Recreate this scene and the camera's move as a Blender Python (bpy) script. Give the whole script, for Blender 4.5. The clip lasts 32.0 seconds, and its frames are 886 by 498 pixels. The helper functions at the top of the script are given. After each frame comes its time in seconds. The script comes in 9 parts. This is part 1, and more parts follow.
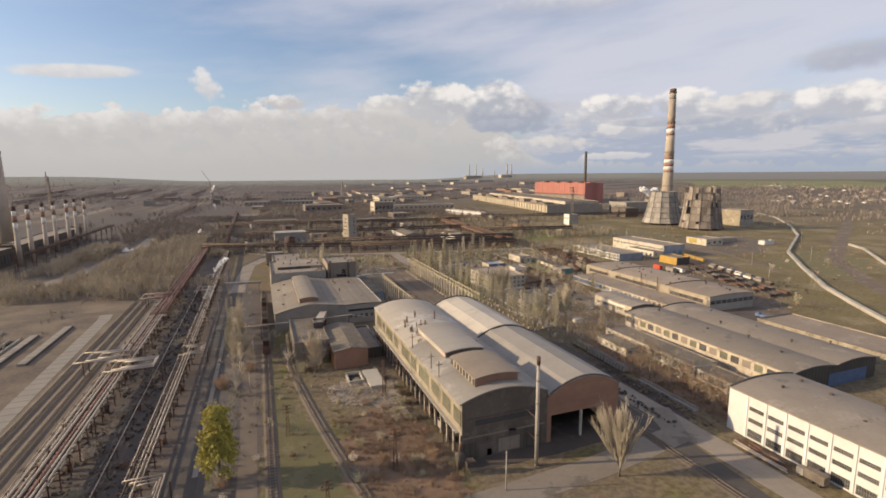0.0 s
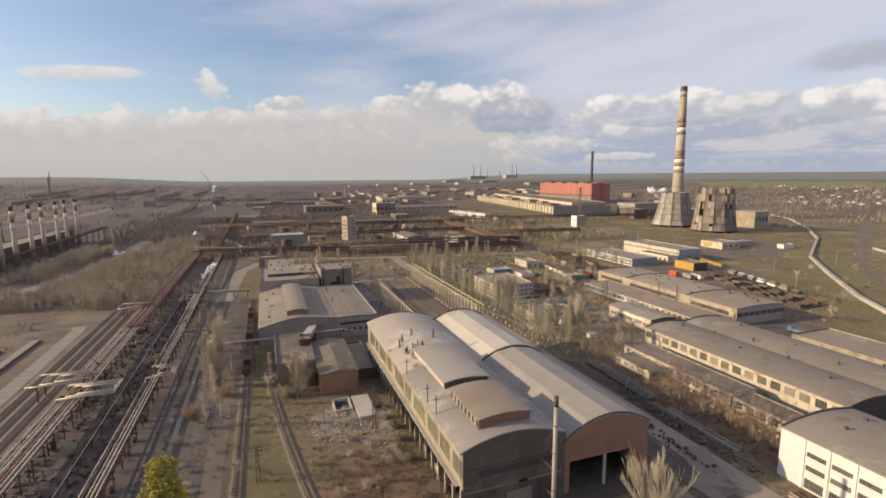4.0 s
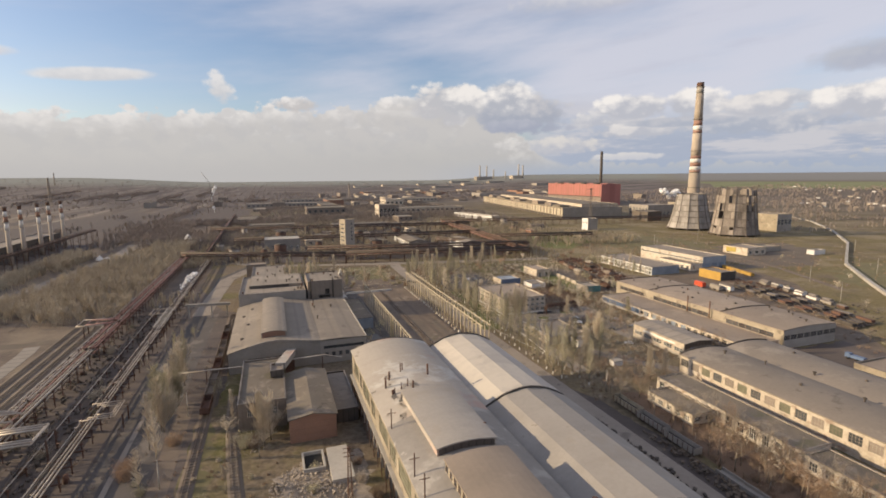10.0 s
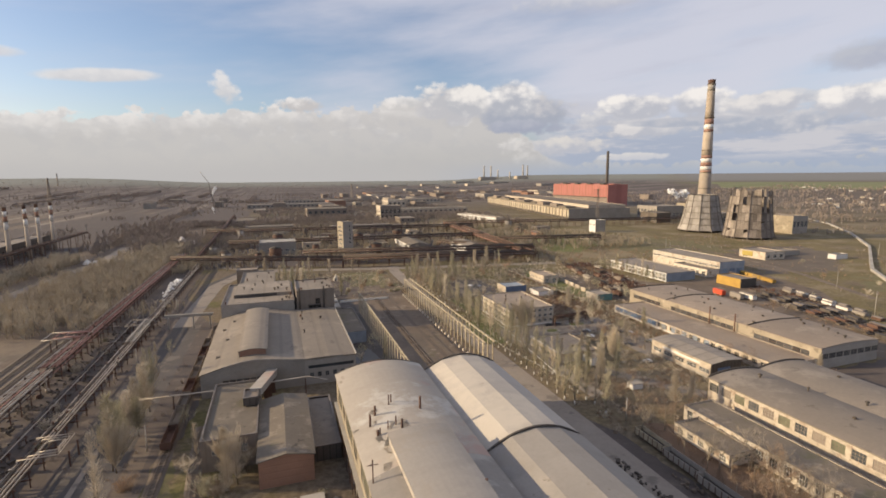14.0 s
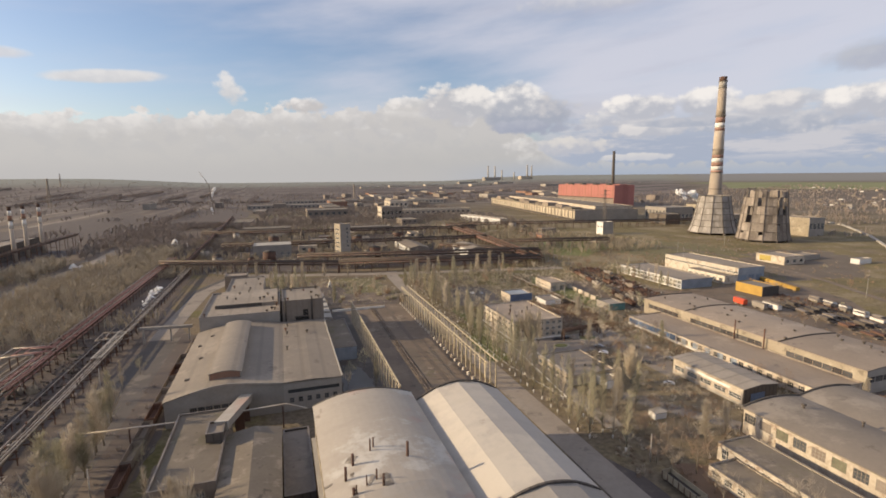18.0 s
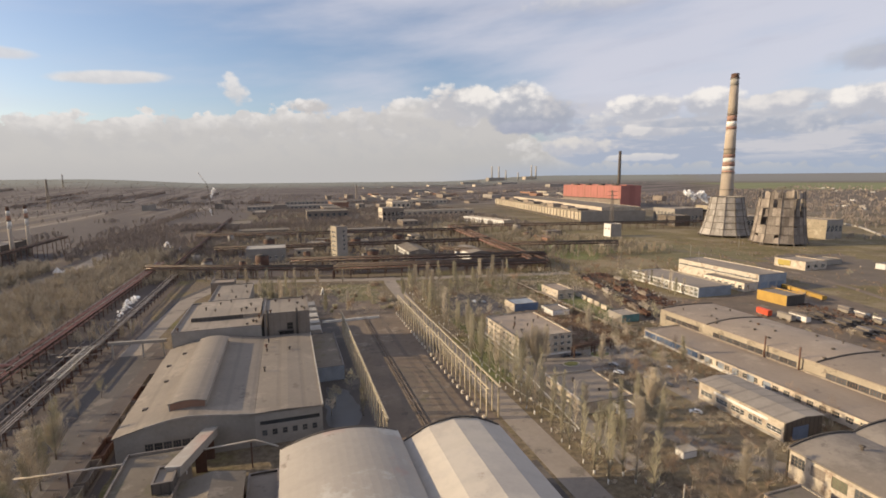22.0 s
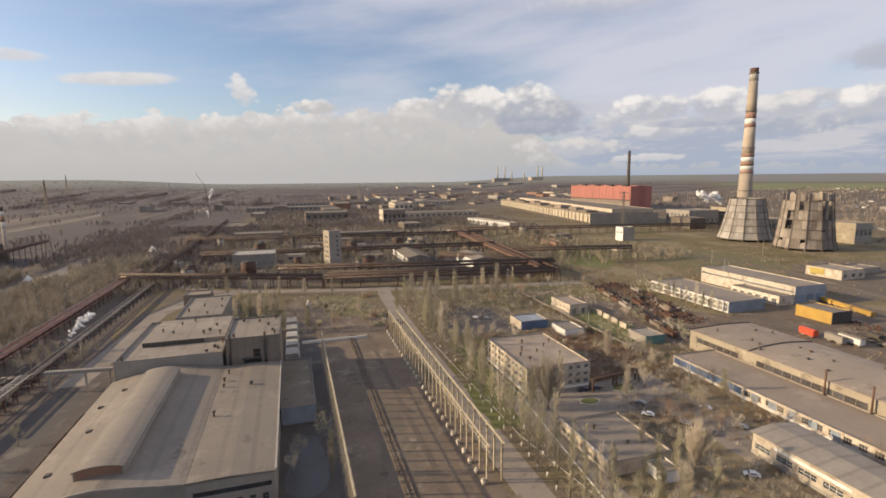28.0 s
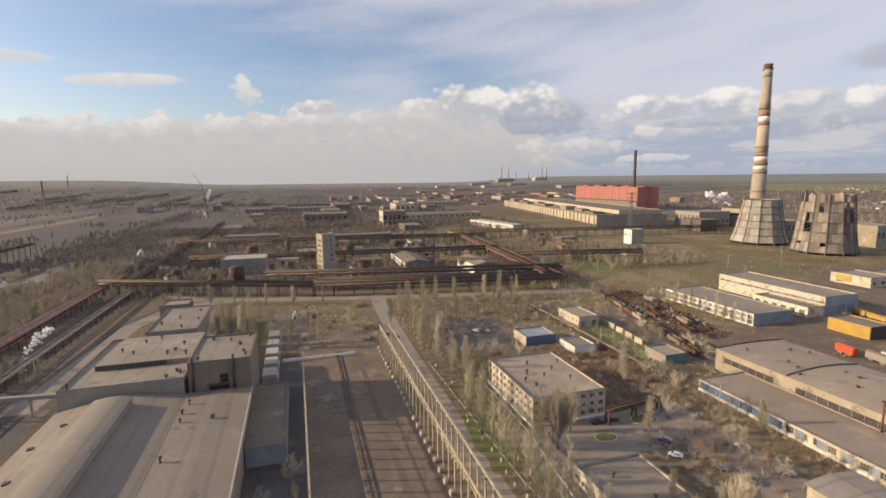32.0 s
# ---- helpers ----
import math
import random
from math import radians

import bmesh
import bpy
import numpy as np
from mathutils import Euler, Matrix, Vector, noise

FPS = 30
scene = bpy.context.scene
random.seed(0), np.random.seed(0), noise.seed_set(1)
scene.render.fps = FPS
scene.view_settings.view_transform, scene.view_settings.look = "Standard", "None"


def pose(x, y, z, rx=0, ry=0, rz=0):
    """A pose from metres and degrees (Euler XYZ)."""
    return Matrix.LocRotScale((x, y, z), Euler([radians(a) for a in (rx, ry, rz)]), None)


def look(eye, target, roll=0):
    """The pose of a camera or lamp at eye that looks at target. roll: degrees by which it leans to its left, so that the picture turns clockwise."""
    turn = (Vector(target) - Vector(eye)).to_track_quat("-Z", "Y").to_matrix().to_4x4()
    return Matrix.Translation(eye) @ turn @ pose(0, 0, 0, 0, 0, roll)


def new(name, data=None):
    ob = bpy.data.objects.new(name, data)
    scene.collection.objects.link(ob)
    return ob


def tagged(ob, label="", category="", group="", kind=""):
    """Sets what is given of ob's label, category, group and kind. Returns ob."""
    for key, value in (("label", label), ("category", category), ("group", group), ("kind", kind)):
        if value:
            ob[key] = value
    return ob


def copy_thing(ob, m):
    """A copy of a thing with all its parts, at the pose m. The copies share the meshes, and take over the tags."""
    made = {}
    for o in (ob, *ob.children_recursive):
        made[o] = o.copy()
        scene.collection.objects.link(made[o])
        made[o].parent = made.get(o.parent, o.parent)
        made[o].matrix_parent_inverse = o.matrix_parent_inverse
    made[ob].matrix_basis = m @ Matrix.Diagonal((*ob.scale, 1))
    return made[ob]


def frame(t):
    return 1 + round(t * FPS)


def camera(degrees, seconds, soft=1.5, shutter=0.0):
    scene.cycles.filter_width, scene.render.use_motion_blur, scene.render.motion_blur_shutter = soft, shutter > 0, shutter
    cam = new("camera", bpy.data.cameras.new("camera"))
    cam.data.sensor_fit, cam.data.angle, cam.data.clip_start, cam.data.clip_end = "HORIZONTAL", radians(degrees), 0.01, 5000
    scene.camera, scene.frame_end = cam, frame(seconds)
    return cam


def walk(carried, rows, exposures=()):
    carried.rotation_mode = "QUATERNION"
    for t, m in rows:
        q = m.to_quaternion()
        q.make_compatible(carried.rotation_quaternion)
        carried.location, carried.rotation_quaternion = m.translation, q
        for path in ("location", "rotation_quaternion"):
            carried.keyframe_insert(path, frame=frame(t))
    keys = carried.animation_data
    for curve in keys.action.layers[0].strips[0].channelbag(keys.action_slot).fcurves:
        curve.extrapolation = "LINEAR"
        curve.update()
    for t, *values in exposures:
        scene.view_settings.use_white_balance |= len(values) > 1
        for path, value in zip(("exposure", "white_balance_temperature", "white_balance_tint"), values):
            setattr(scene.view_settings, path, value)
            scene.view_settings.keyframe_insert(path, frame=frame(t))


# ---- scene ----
cam = camera(84.05, 32.0, 1.75)
PATH = [
    (0.0, look((0.00, 0.00, 87.50), (34.46, 92.68, 72.55), -0.37)),
    (4.0, look((10.75, 23.71, 87.46), (44.39, 116.70, 72.59), -0.39)),
    (8.0, look((21.25, 46.49, 87.41), (54.08, 139.78, 72.62), -0.40)),
    (12.0, look((31.61, 68.67, 87.37), (63.64, 162.25, 72.65), -0.42)),
    (16.0, look((41.92, 90.58, 87.32), (73.17, 184.44, 72.68), -0.44)),
    (20.0, look((52.29, 112.55, 87.27), (82.79, 206.66, 72.71), -0.46)),
    (24.0, look((62.83, 134.89, 87.21), (92.58, 229.26, 72.74), -0.48)),
    (28.0, look((73.63, 157.94, 87.16), (102.65, 252.55, 72.76), -0.50)),
    (32.0, look((84.79, 182.03, 87.10), (113.11, 276.86, 72.78), -0.52)),
]
walk(cam, PATH, [(0.0, 0.0, 6550, 11.5), (32.0, 0.0, 6550, 11.5)])

# ---- sun and sky ----
SUN_AZ, SUN_EL = -74.0, 18.5          # degrees from +y towards +x, and above the horizon
sun = new("sun", bpy.data.lights.new("sun", "SUN"))
sun.data.energy, sun.data.angle, sun.data.color = 5.75, radians(0.6), (1.0, 0.79, 0.505)
az, el = radians(SUN_AZ), radians(SUN_EL)
to_sun = Vector((math.sin(az) * math.cos(el), math.cos(az) * math.cos(el), math.sin(el)))
sun.matrix_world = Matrix.Translation((0, 0, 400)) @ to_sun.to_track_quat("Z", "Y").to_matrix().to_4x4()


class Graph:
    """Short hands for node trees."""

    def __init__(self, tree):
        self.t = tree

    def node(self, kind, **sets):
        n = self.t.nodes.new(kind)
        for k, v in sets.items():
            n.inputs[k.replace("_", " ")].default_value = v
        return n

    def put(self, socket, v):
        if isinstance(v, bpy.types.NodeSocket):
            self.t.links.new(v, socket)
        else:
            socket.default_value = v

    def math(self, op, a, b=0.0, c=0.0):
        n = self.t.nodes.new("ShaderNodeMath")
        n.operation = op
        for s, v in zip(n.inputs, (a, b, c)):
            self.put(s, v)
        return n.outputs[0]

    def step(self, v, lo, hi, out0=0.0, out1=1.0):
        n = self.t.nodes.new("ShaderNodeMapRange")
        n.interpolation_type = "SMOOTHSTEP"
        for s, x in zip(n.inputs, (v, lo, hi, out0, out1)):
            self.put(s, x)
        return n.outputs[0]

    def mix(self, f, a, b, blend="MIX"):
        n = self.t.nodes.new("ShaderNodeMix")
        n.data_type, n.blend_type = "RGBA", blend
        self.put(n.inputs[0], f)
        for s, v in ((n.inputs[6], a), (n.inputs[7], b)):
            self.put(s, (*v, 1.0) if isinstance(v, tuple) and len(v) == 3 else v)
        return n.outputs[2]

    def noise(self, vec, scale, detail=4.0, rough=0.55):
        n = self.t.nodes.new("ShaderNodeTexNoise")
        n.inputs["Scale"].default_value, n.inputs["Detail"].default_value = scale, detail
        n.inputs["Roughness"].default_value = rough
        if vec is not None:
            self.t.links.new(vec, n.inputs["Vector"])
        return n.outputs[0]

    def vec(self, x, y, z=0.0):
        n = self.t.nodes.new("ShaderNodeCombineXYZ")
        for s, v in zip(n.inputs, (x, y, z)):
            self.put(s, v)
        return n.outputs[0]


def make_sky():
    w = bpy.data.worlds.new("sky")
    w.use_nodes = True
    scene.world = w
    t = w.node_tree
    t.nodes.clear()
    g = Graph(t)
    sky = t.nodes.new("ShaderNodeTexSky")
    sky.sky_type, sky.sun_disc = "NISHITA", False
    sky.sun_elevation, sky.sun_rotation = el, az
    sky.air_density, sky.dust_density, sky.ozone_density = 1.0, 1.2, 1.5
    clear = g.mix(1.0, sky.outputs[0], (0.143, 0.141, 0.151), "MULTIPLY")
    co = t.nodes.new("ShaderNodeTexCoord").outputs["Generated"]
    sep = t.nodes.new("ShaderNodeSeparateXYZ")
    t.links.new(co, sep.inputs[0])
    x, y, z = sep.outputs
    deg = 180 / math.pi
    a = g.math("MULTIPLY", g.math("ARCTAN2", x, y), deg)      # azimuth, degrees
    e = g.math("MULTIPLY", g.math("ARCSINE", z), deg)         # elevation, degrees
    v_bil = g.vec(a, g.math("MULTIPLY", e, 1.3))

    def cells(scale, x_shift):
        n = t.nodes.new("ShaderNodeTexVoronoi")
        n.feature = "SMOOTH_F1"
        n.inputs["Scale"].default_value, n.inputs["Smoothness"].default_value = scale, 0.35
        warp = g.noise(v_bil, scale * 1.6, 3.0, 0.6)
        g.put(n.inputs["Vector"], g.vec(g.math("ADD", a, g.math("MULTIPLY", warp, 0.5 / scale)), g.math("ADD", g.math("MULTIPLY", e, 1.3), g.math("MULTIPLY", warp, 0.4 / scale)), x_shift))
        return n.outputs["Distance"]

    # billows: rounded heads at two sizes, frayed by fine noise
    fine = g.noise(v_bil, 1.3, 6.0, 0.62)
    puff = g.noise(v_bil, 0.42, 6.0, 0.58)
    heads = g.math("SUBTRACT", 0.42, cells(0.36, 1.0))
    small = g.math("SUBTRACT", 0.42, cells(0.95, 4.0))
    crisp = g.math("ADD", g.math("MULTIPLY", heads, 0.45), g.math("ADD", g.math("MULTIPLY", small, 0.28), g.math("ADD", g.math("MULTIPLY", g.math("SUBTRACT", puff, 0.5), 0.45), g.math("MULTIPLY", g.math("SUBTRACT", fine, 0.5), 0.40))))
    veil = g.noise(g.vec(g.math("ADD", g.math("MULTIPLY", a, 0.6), g.math("MULTIPLY", e, -1.1)), g.math("MULTIPLY", e, 2.1), 7.0), 0.06, 6.0, 0.55)
    # high thin veils, thicker to the east and overhead
    col = clear
    up = g.math("ADD", veil, g.math("MULTIPLY", g.step(a, -2.0, 40.0), 0.30))
    up = g.math("ADD", up, g.math("MULTIPLY", g.step(e, 11.0, 22.0), 0.08))
    gap = g.math("MULTIPLY", g.math("MULTIPLY", g.step(a, 10.0, 20.0), g.step(a, 36.0, 26.0)), g.step(e, 15.0, 10.0))
    up = g.math("SUBTRACT", up, g.math("MULTIPLY", gap, 0.22))
    col = g.mix(g.step(up, 0.42, 0.88, 0.0, 0.86), col, (0.655, 0.66, 0.735))
    shade = g.noise(g.vec(g.math("ADD", g.math("MULTIPLY", a, 0.5), g.math("MULTIPLY", e, -1.2)), g.math("MULTIPLY", e, 2.4), 11.0), 0.09, 5.0, 0.55)
    col = g.mix(g.math("MULTIPLY", g.step(shade, 0.50, 0.70, 0.0, 0.45), g.step(a, 12.0, 30.0)), col, (0.46, 0.48, 0.58))

    def cloud(col, ca, ce, wa, we, top, low, cover=1.0, rough=2.2, dim=0.0, tilt=0.0, soft=0.55):
        da = g.math("DIVIDE", g.math("SUBTRACT", a, ca), wa)
        de = g.math("DIVIDE", g.math("SUBTRACT", g.math("SUBTRACT", e, ce), g.math("MULTIPLY", g.math("SUBTRACT", a, ca), tilt)), we)
        d = g.math("ADD", g.math("MULTIPLY", da, da), g.math("MULTIPLY", de, de))
        d = g.math("ADD", d, g.math("MULTIPLY", crisp, -rough))
        lit = g.step(g.math("ADD", g.math("SUBTRACT", de, dim), g.math("MULTIPLY", crisp, 3.4)), -0.9, 0.75)
        return g.mix(g.step(d, 1.1, 1.1 - soft, 0.0, cover), col, g.mix(lit, low, top))

    white, pale, grey, slate = (0.90, 0.865, 0.82), (0.68, 0.665, 0.665), (0.50, 0.515, 0.565), (0.40, 0.44, 0.52)
    col = cloud(col, 59.6, 10.0, 5.2, 1.5, grey, (0.43, 0.45, 0.53), 0.85, 1.2, 0.0, 0.05, 0.9)
    col = cloud(col, 34.0, 17.6, 9.0, 1.0, pale, grey, 0.5, 1.6, 0.0, 0.0, 1.0)
    col = cloud(col, -15.1, 9.45, 5.4, 0.72, (0.78, 0.755, 0.73), (0.66, 0.65, 0.65), 0.86, 0.5, 0.0, 0.085, 0.75)
    col = cloud(col, -23.4, 10.6, 3.4, 0.62, (0.78, 0.755, 0.73), pale, 0.75, 0.6, 0.0, 0.02, 0.8)
    # the low eastern sky: blue-grey, with long torn layers
    col = g.mix(g.math("MULTIPLY", g.step(a, 24.0, 34.0), g.step(e, 8.0, 3.2)), col, (0.40, 0.45, 0.55))
    layer = g.noise(g.vec(g.math("MULTIPLY", a, 0.33), g.math("MULTIPLY", e, 1.9), 2.0), 0.36, 7.0, 0.62)
    col = g.mix(g.math("MULTIPLY", g.math("MULTIPLY", g.step(layer, 0.45, 0.60, 0.0, 0.8), g.step(a, 26.0, 34.0)), g.math("MULTIPLY", g.step(e, 0.9, 2.2), g.step(e, 9.0, 5.5))), col, (0.63, 0.62, 0.64))
    for c in ((51.7, 5.0, 9.5, 1.2, pale, slate, 0.85), (40.6, 4.9, 5.6, 1.3, pale, grey, 0.9), (62.0, 4.0, 7.0, 0.9, pale, grey, 0.7), (31.0, 3.2, 7.0, 1.1, (0.72, 0.69, 0.65), grey, 0.9), (39.6, 1.9, 4.6, 0.5, (0.76, 0.73, 0.69), pale, 0.75),
              (36.2, 5.9, 3.2, 1.0, (0.76, 0.74, 0.72), grey, 0.8), (38.9, 4.8, 2.0, 0.7, (0.80, 0.77, 0.74), pale, 0.85), (52.5, 7.0, 4.0, 0.9, pale, grey, 0.7)):
        col = cloud(col, *c)
    for c in ((39.8, 7.0, 4.3, 1.5, white, grey, 0.97), (45.7, 7.1, 3.2, 1.6, white, grey, 0.97), (51.2, 6.5, 3.6, 1.3, (0.80, 0.77, 0.74), grey, 0.9), (58.6, 6.3, 4.6, 1.8, white, grey, 0.97)):
        col = cloud(col, *c, 1.5, 0.1)
    col = cloud(col, 44.5, 5.3, 6.5, 0.55, grey, slate, 0.75, 1.2)
    # the long bank over the west, with the cumulus heads that rise from it
    col = cloud(col, -4.3, 8.9, 1.5, 1.7, (0.80, 0.775, 0.75), (0.64, 0.63, 0.63), 0.85, 2.4, 0.0, -0.15, 0.8)
    top = g.math("ADD", g.step(a, -26.0, 20.0, 6.0, 8.5), g.math("MULTIPLY", crisp, 3.9))
    top = g.math("SUBTRACT", top, g.step(g.math("ADD", a, g.math("MULTIPLY", crisp, 12.0)), 19.0, 33.0, 0.0, 7.0))
    depth = g.math("SUBTRACT", top, e)
    glow = g.math("ADD", depth, g.math("MULTIPLY", crisp, -6.5))
    bank = g.mix(g.step(glow, 0.0, 2.6), (0.80, 0.775, 0.745), (0.57, 0.555, 0.54))
    bank = g.mix(g.math("MULTIPLY", g.step(crisp, 0.0, 0.16, 0.0, 0.55), g.step(e, 2.0, 6.0)), bank, (0.70, 0.68, 0.655))
    bank = g.mix(g.step(puff, 0.44, 0.60, 0.0, 0.5), bank, (0.515, 0.51, 0.515))
    bank = g.mix(g.step(e, 5.5, 0.5, 0.0, 0.75), bank, g.mix(g.step(a, -14.0, 16.0), (0.54, 0.53, 0.515), (0.49, 0.485, 0.475)))
    col = g.mix(g.step(depth, -0.10, 0.45, 0.0, 0.97), col, bank)
    col = cloud(col, 3.3, 7.75, 3.0, 0.95, (0.84, 0.81, 0.78), (0.56, 0.54, 0.53), 0.95, 2.0)
    col = cloud(col, 14.6, 8.0, 3.6, 1.0, (0.84, 0.81, 0.78), (0.60, 0.585, 0.57), 0.9, 2.0)
    col = cloud(col, 19.6, 8.1, 4.6, 2.5, (0.86, 0.83, 0.79), (0.53, 0.53, 0.55), 0.97, 2.0, 0.25)
    col = cloud(col, 27.8, 6.6, 5.8, 2.5, (0.60, 0.59, 0.60), (0.39, 0.42, 0.49), 0.97, 1.3, 0.3)
    col = cloud(col, 21.6, 8.2, 3.2, 1.7, (0.86, 0.83, 0.79), (0.50, 0.51, 0.54), 0.95, 1.2, 0.1)
    col = cloud(col, 26.5, 8.5, 3.1, 2.1, (0.92, 0.885, 0.84), (0.46, 0.48, 0.53), 0.97, 1.1, 0.05)
    col = cloud(col, 28.0, 5.3, 5.6, 1.0, (0.46, 0.48, 0.55), (0.37, 0.40, 0.49), 0.8)
    hz = g.mix(g.step(a, 14.0, 36.0), (0.51, 0.50, 0.49), (0.37, 0.44, 0.55))
    col = g.mix(g.step(e, 2.4, -0.2, 0.0, 0.85), col, hz)
    bg = t.nodes.new("ShaderNodeBackground")
    t.links.new(col, bg.inputs[0])
    out = t.nodes.new("ShaderNodeOutputWorld")
    t.links.new(bg.outputs[0], out.inputs[0])


make_sky()


# ---- materials ----
def surface(name, colour, second=None, rough=0.85, grain=1.5, stain=0.12, contrast=0.5, bump=0.3, metal=0.0, vary=0.12,
            stripes=None, spec=0.3, patches=()):
    """Two colours mixed by noise at a coarse and a fine scale; grain and stain are sizes per metre.
    stripes: (axis, per metre, depth) for corrugation and panel rows."""
    m = bpy.data.materials.new(name)
    m.use_nodes = True
    t = m.node_tree
    g = Graph(t)
    b = t.nodes["Principled BSDF"]
    co = t.nodes.new("ShaderNodeNewGeometry").outputs["Position"]
    second = second or tuple(c * 0.6 for c in colour)
    coarse = g.noise(co, stain, 5.0, 0.6)
    fine = g.noise(co, grain, 4.0, 0.65)
    f = g.step(g.math("ADD", g.math("MULTIPLY", coarse, 0.65), g.math("MULTIPLY", fine, 0.35)), 0.5 - contrast * 0.35, 0.5 + contrast * 0.35)
    col = g.mix(f, second, colour)
    for tone, size, lo, hi, much in patches:
        col = g.mix(g.math("MULTIPLY", g.step(g.noise(co, size, 6.0, 0.7), lo, hi), much), col, tone)
    if vary:
        r = t.nodes.new("ShaderNodeObjectInfo").outputs["Random"]
        k = g.math("ADD", g.math("MULTIPLY", r, vary * 2), 1.0 - vary)
        col = g.mix(1.0, col, g.vec(k, k, k), "MULTIPLY")
    height = fine
    if stripes:
        axis, per, deep = stripes
        sep = t.nodes.new("ShaderNodeSeparateXYZ")
        t.links.new(co, sep.inputs[0])
        w = g.math("SINE", g.math("MULTIPLY", sep.outputs["xyz".index(axis)], per * 2 * math.pi))
        w = g.step(w, 0.7, 1.0)
        col = g.mix(g.math("MULTIPLY", w, deep), col, tuple(c * 0.45 for c in second))
        height = g.math("SUBTRACT", fine, w)
    g.put(b.inputs["Base Color"], col)
    b.inputs["Roughness"].default_value = rough
    b.inputs["Metallic"].default_value = metal
    b.inputs["Specular IOR Level"].default_value = spec
    if bump:
        n = t.nodes.new("ShaderNodeBump")
        n.inputs["Strength"].default_value, n.inputs["Distance"].default_value = bump, 0.1
        g.put(n.inputs["Height"], height)
        t.links.new(n.outputs[0], b.inputs["Normal"])
    return m


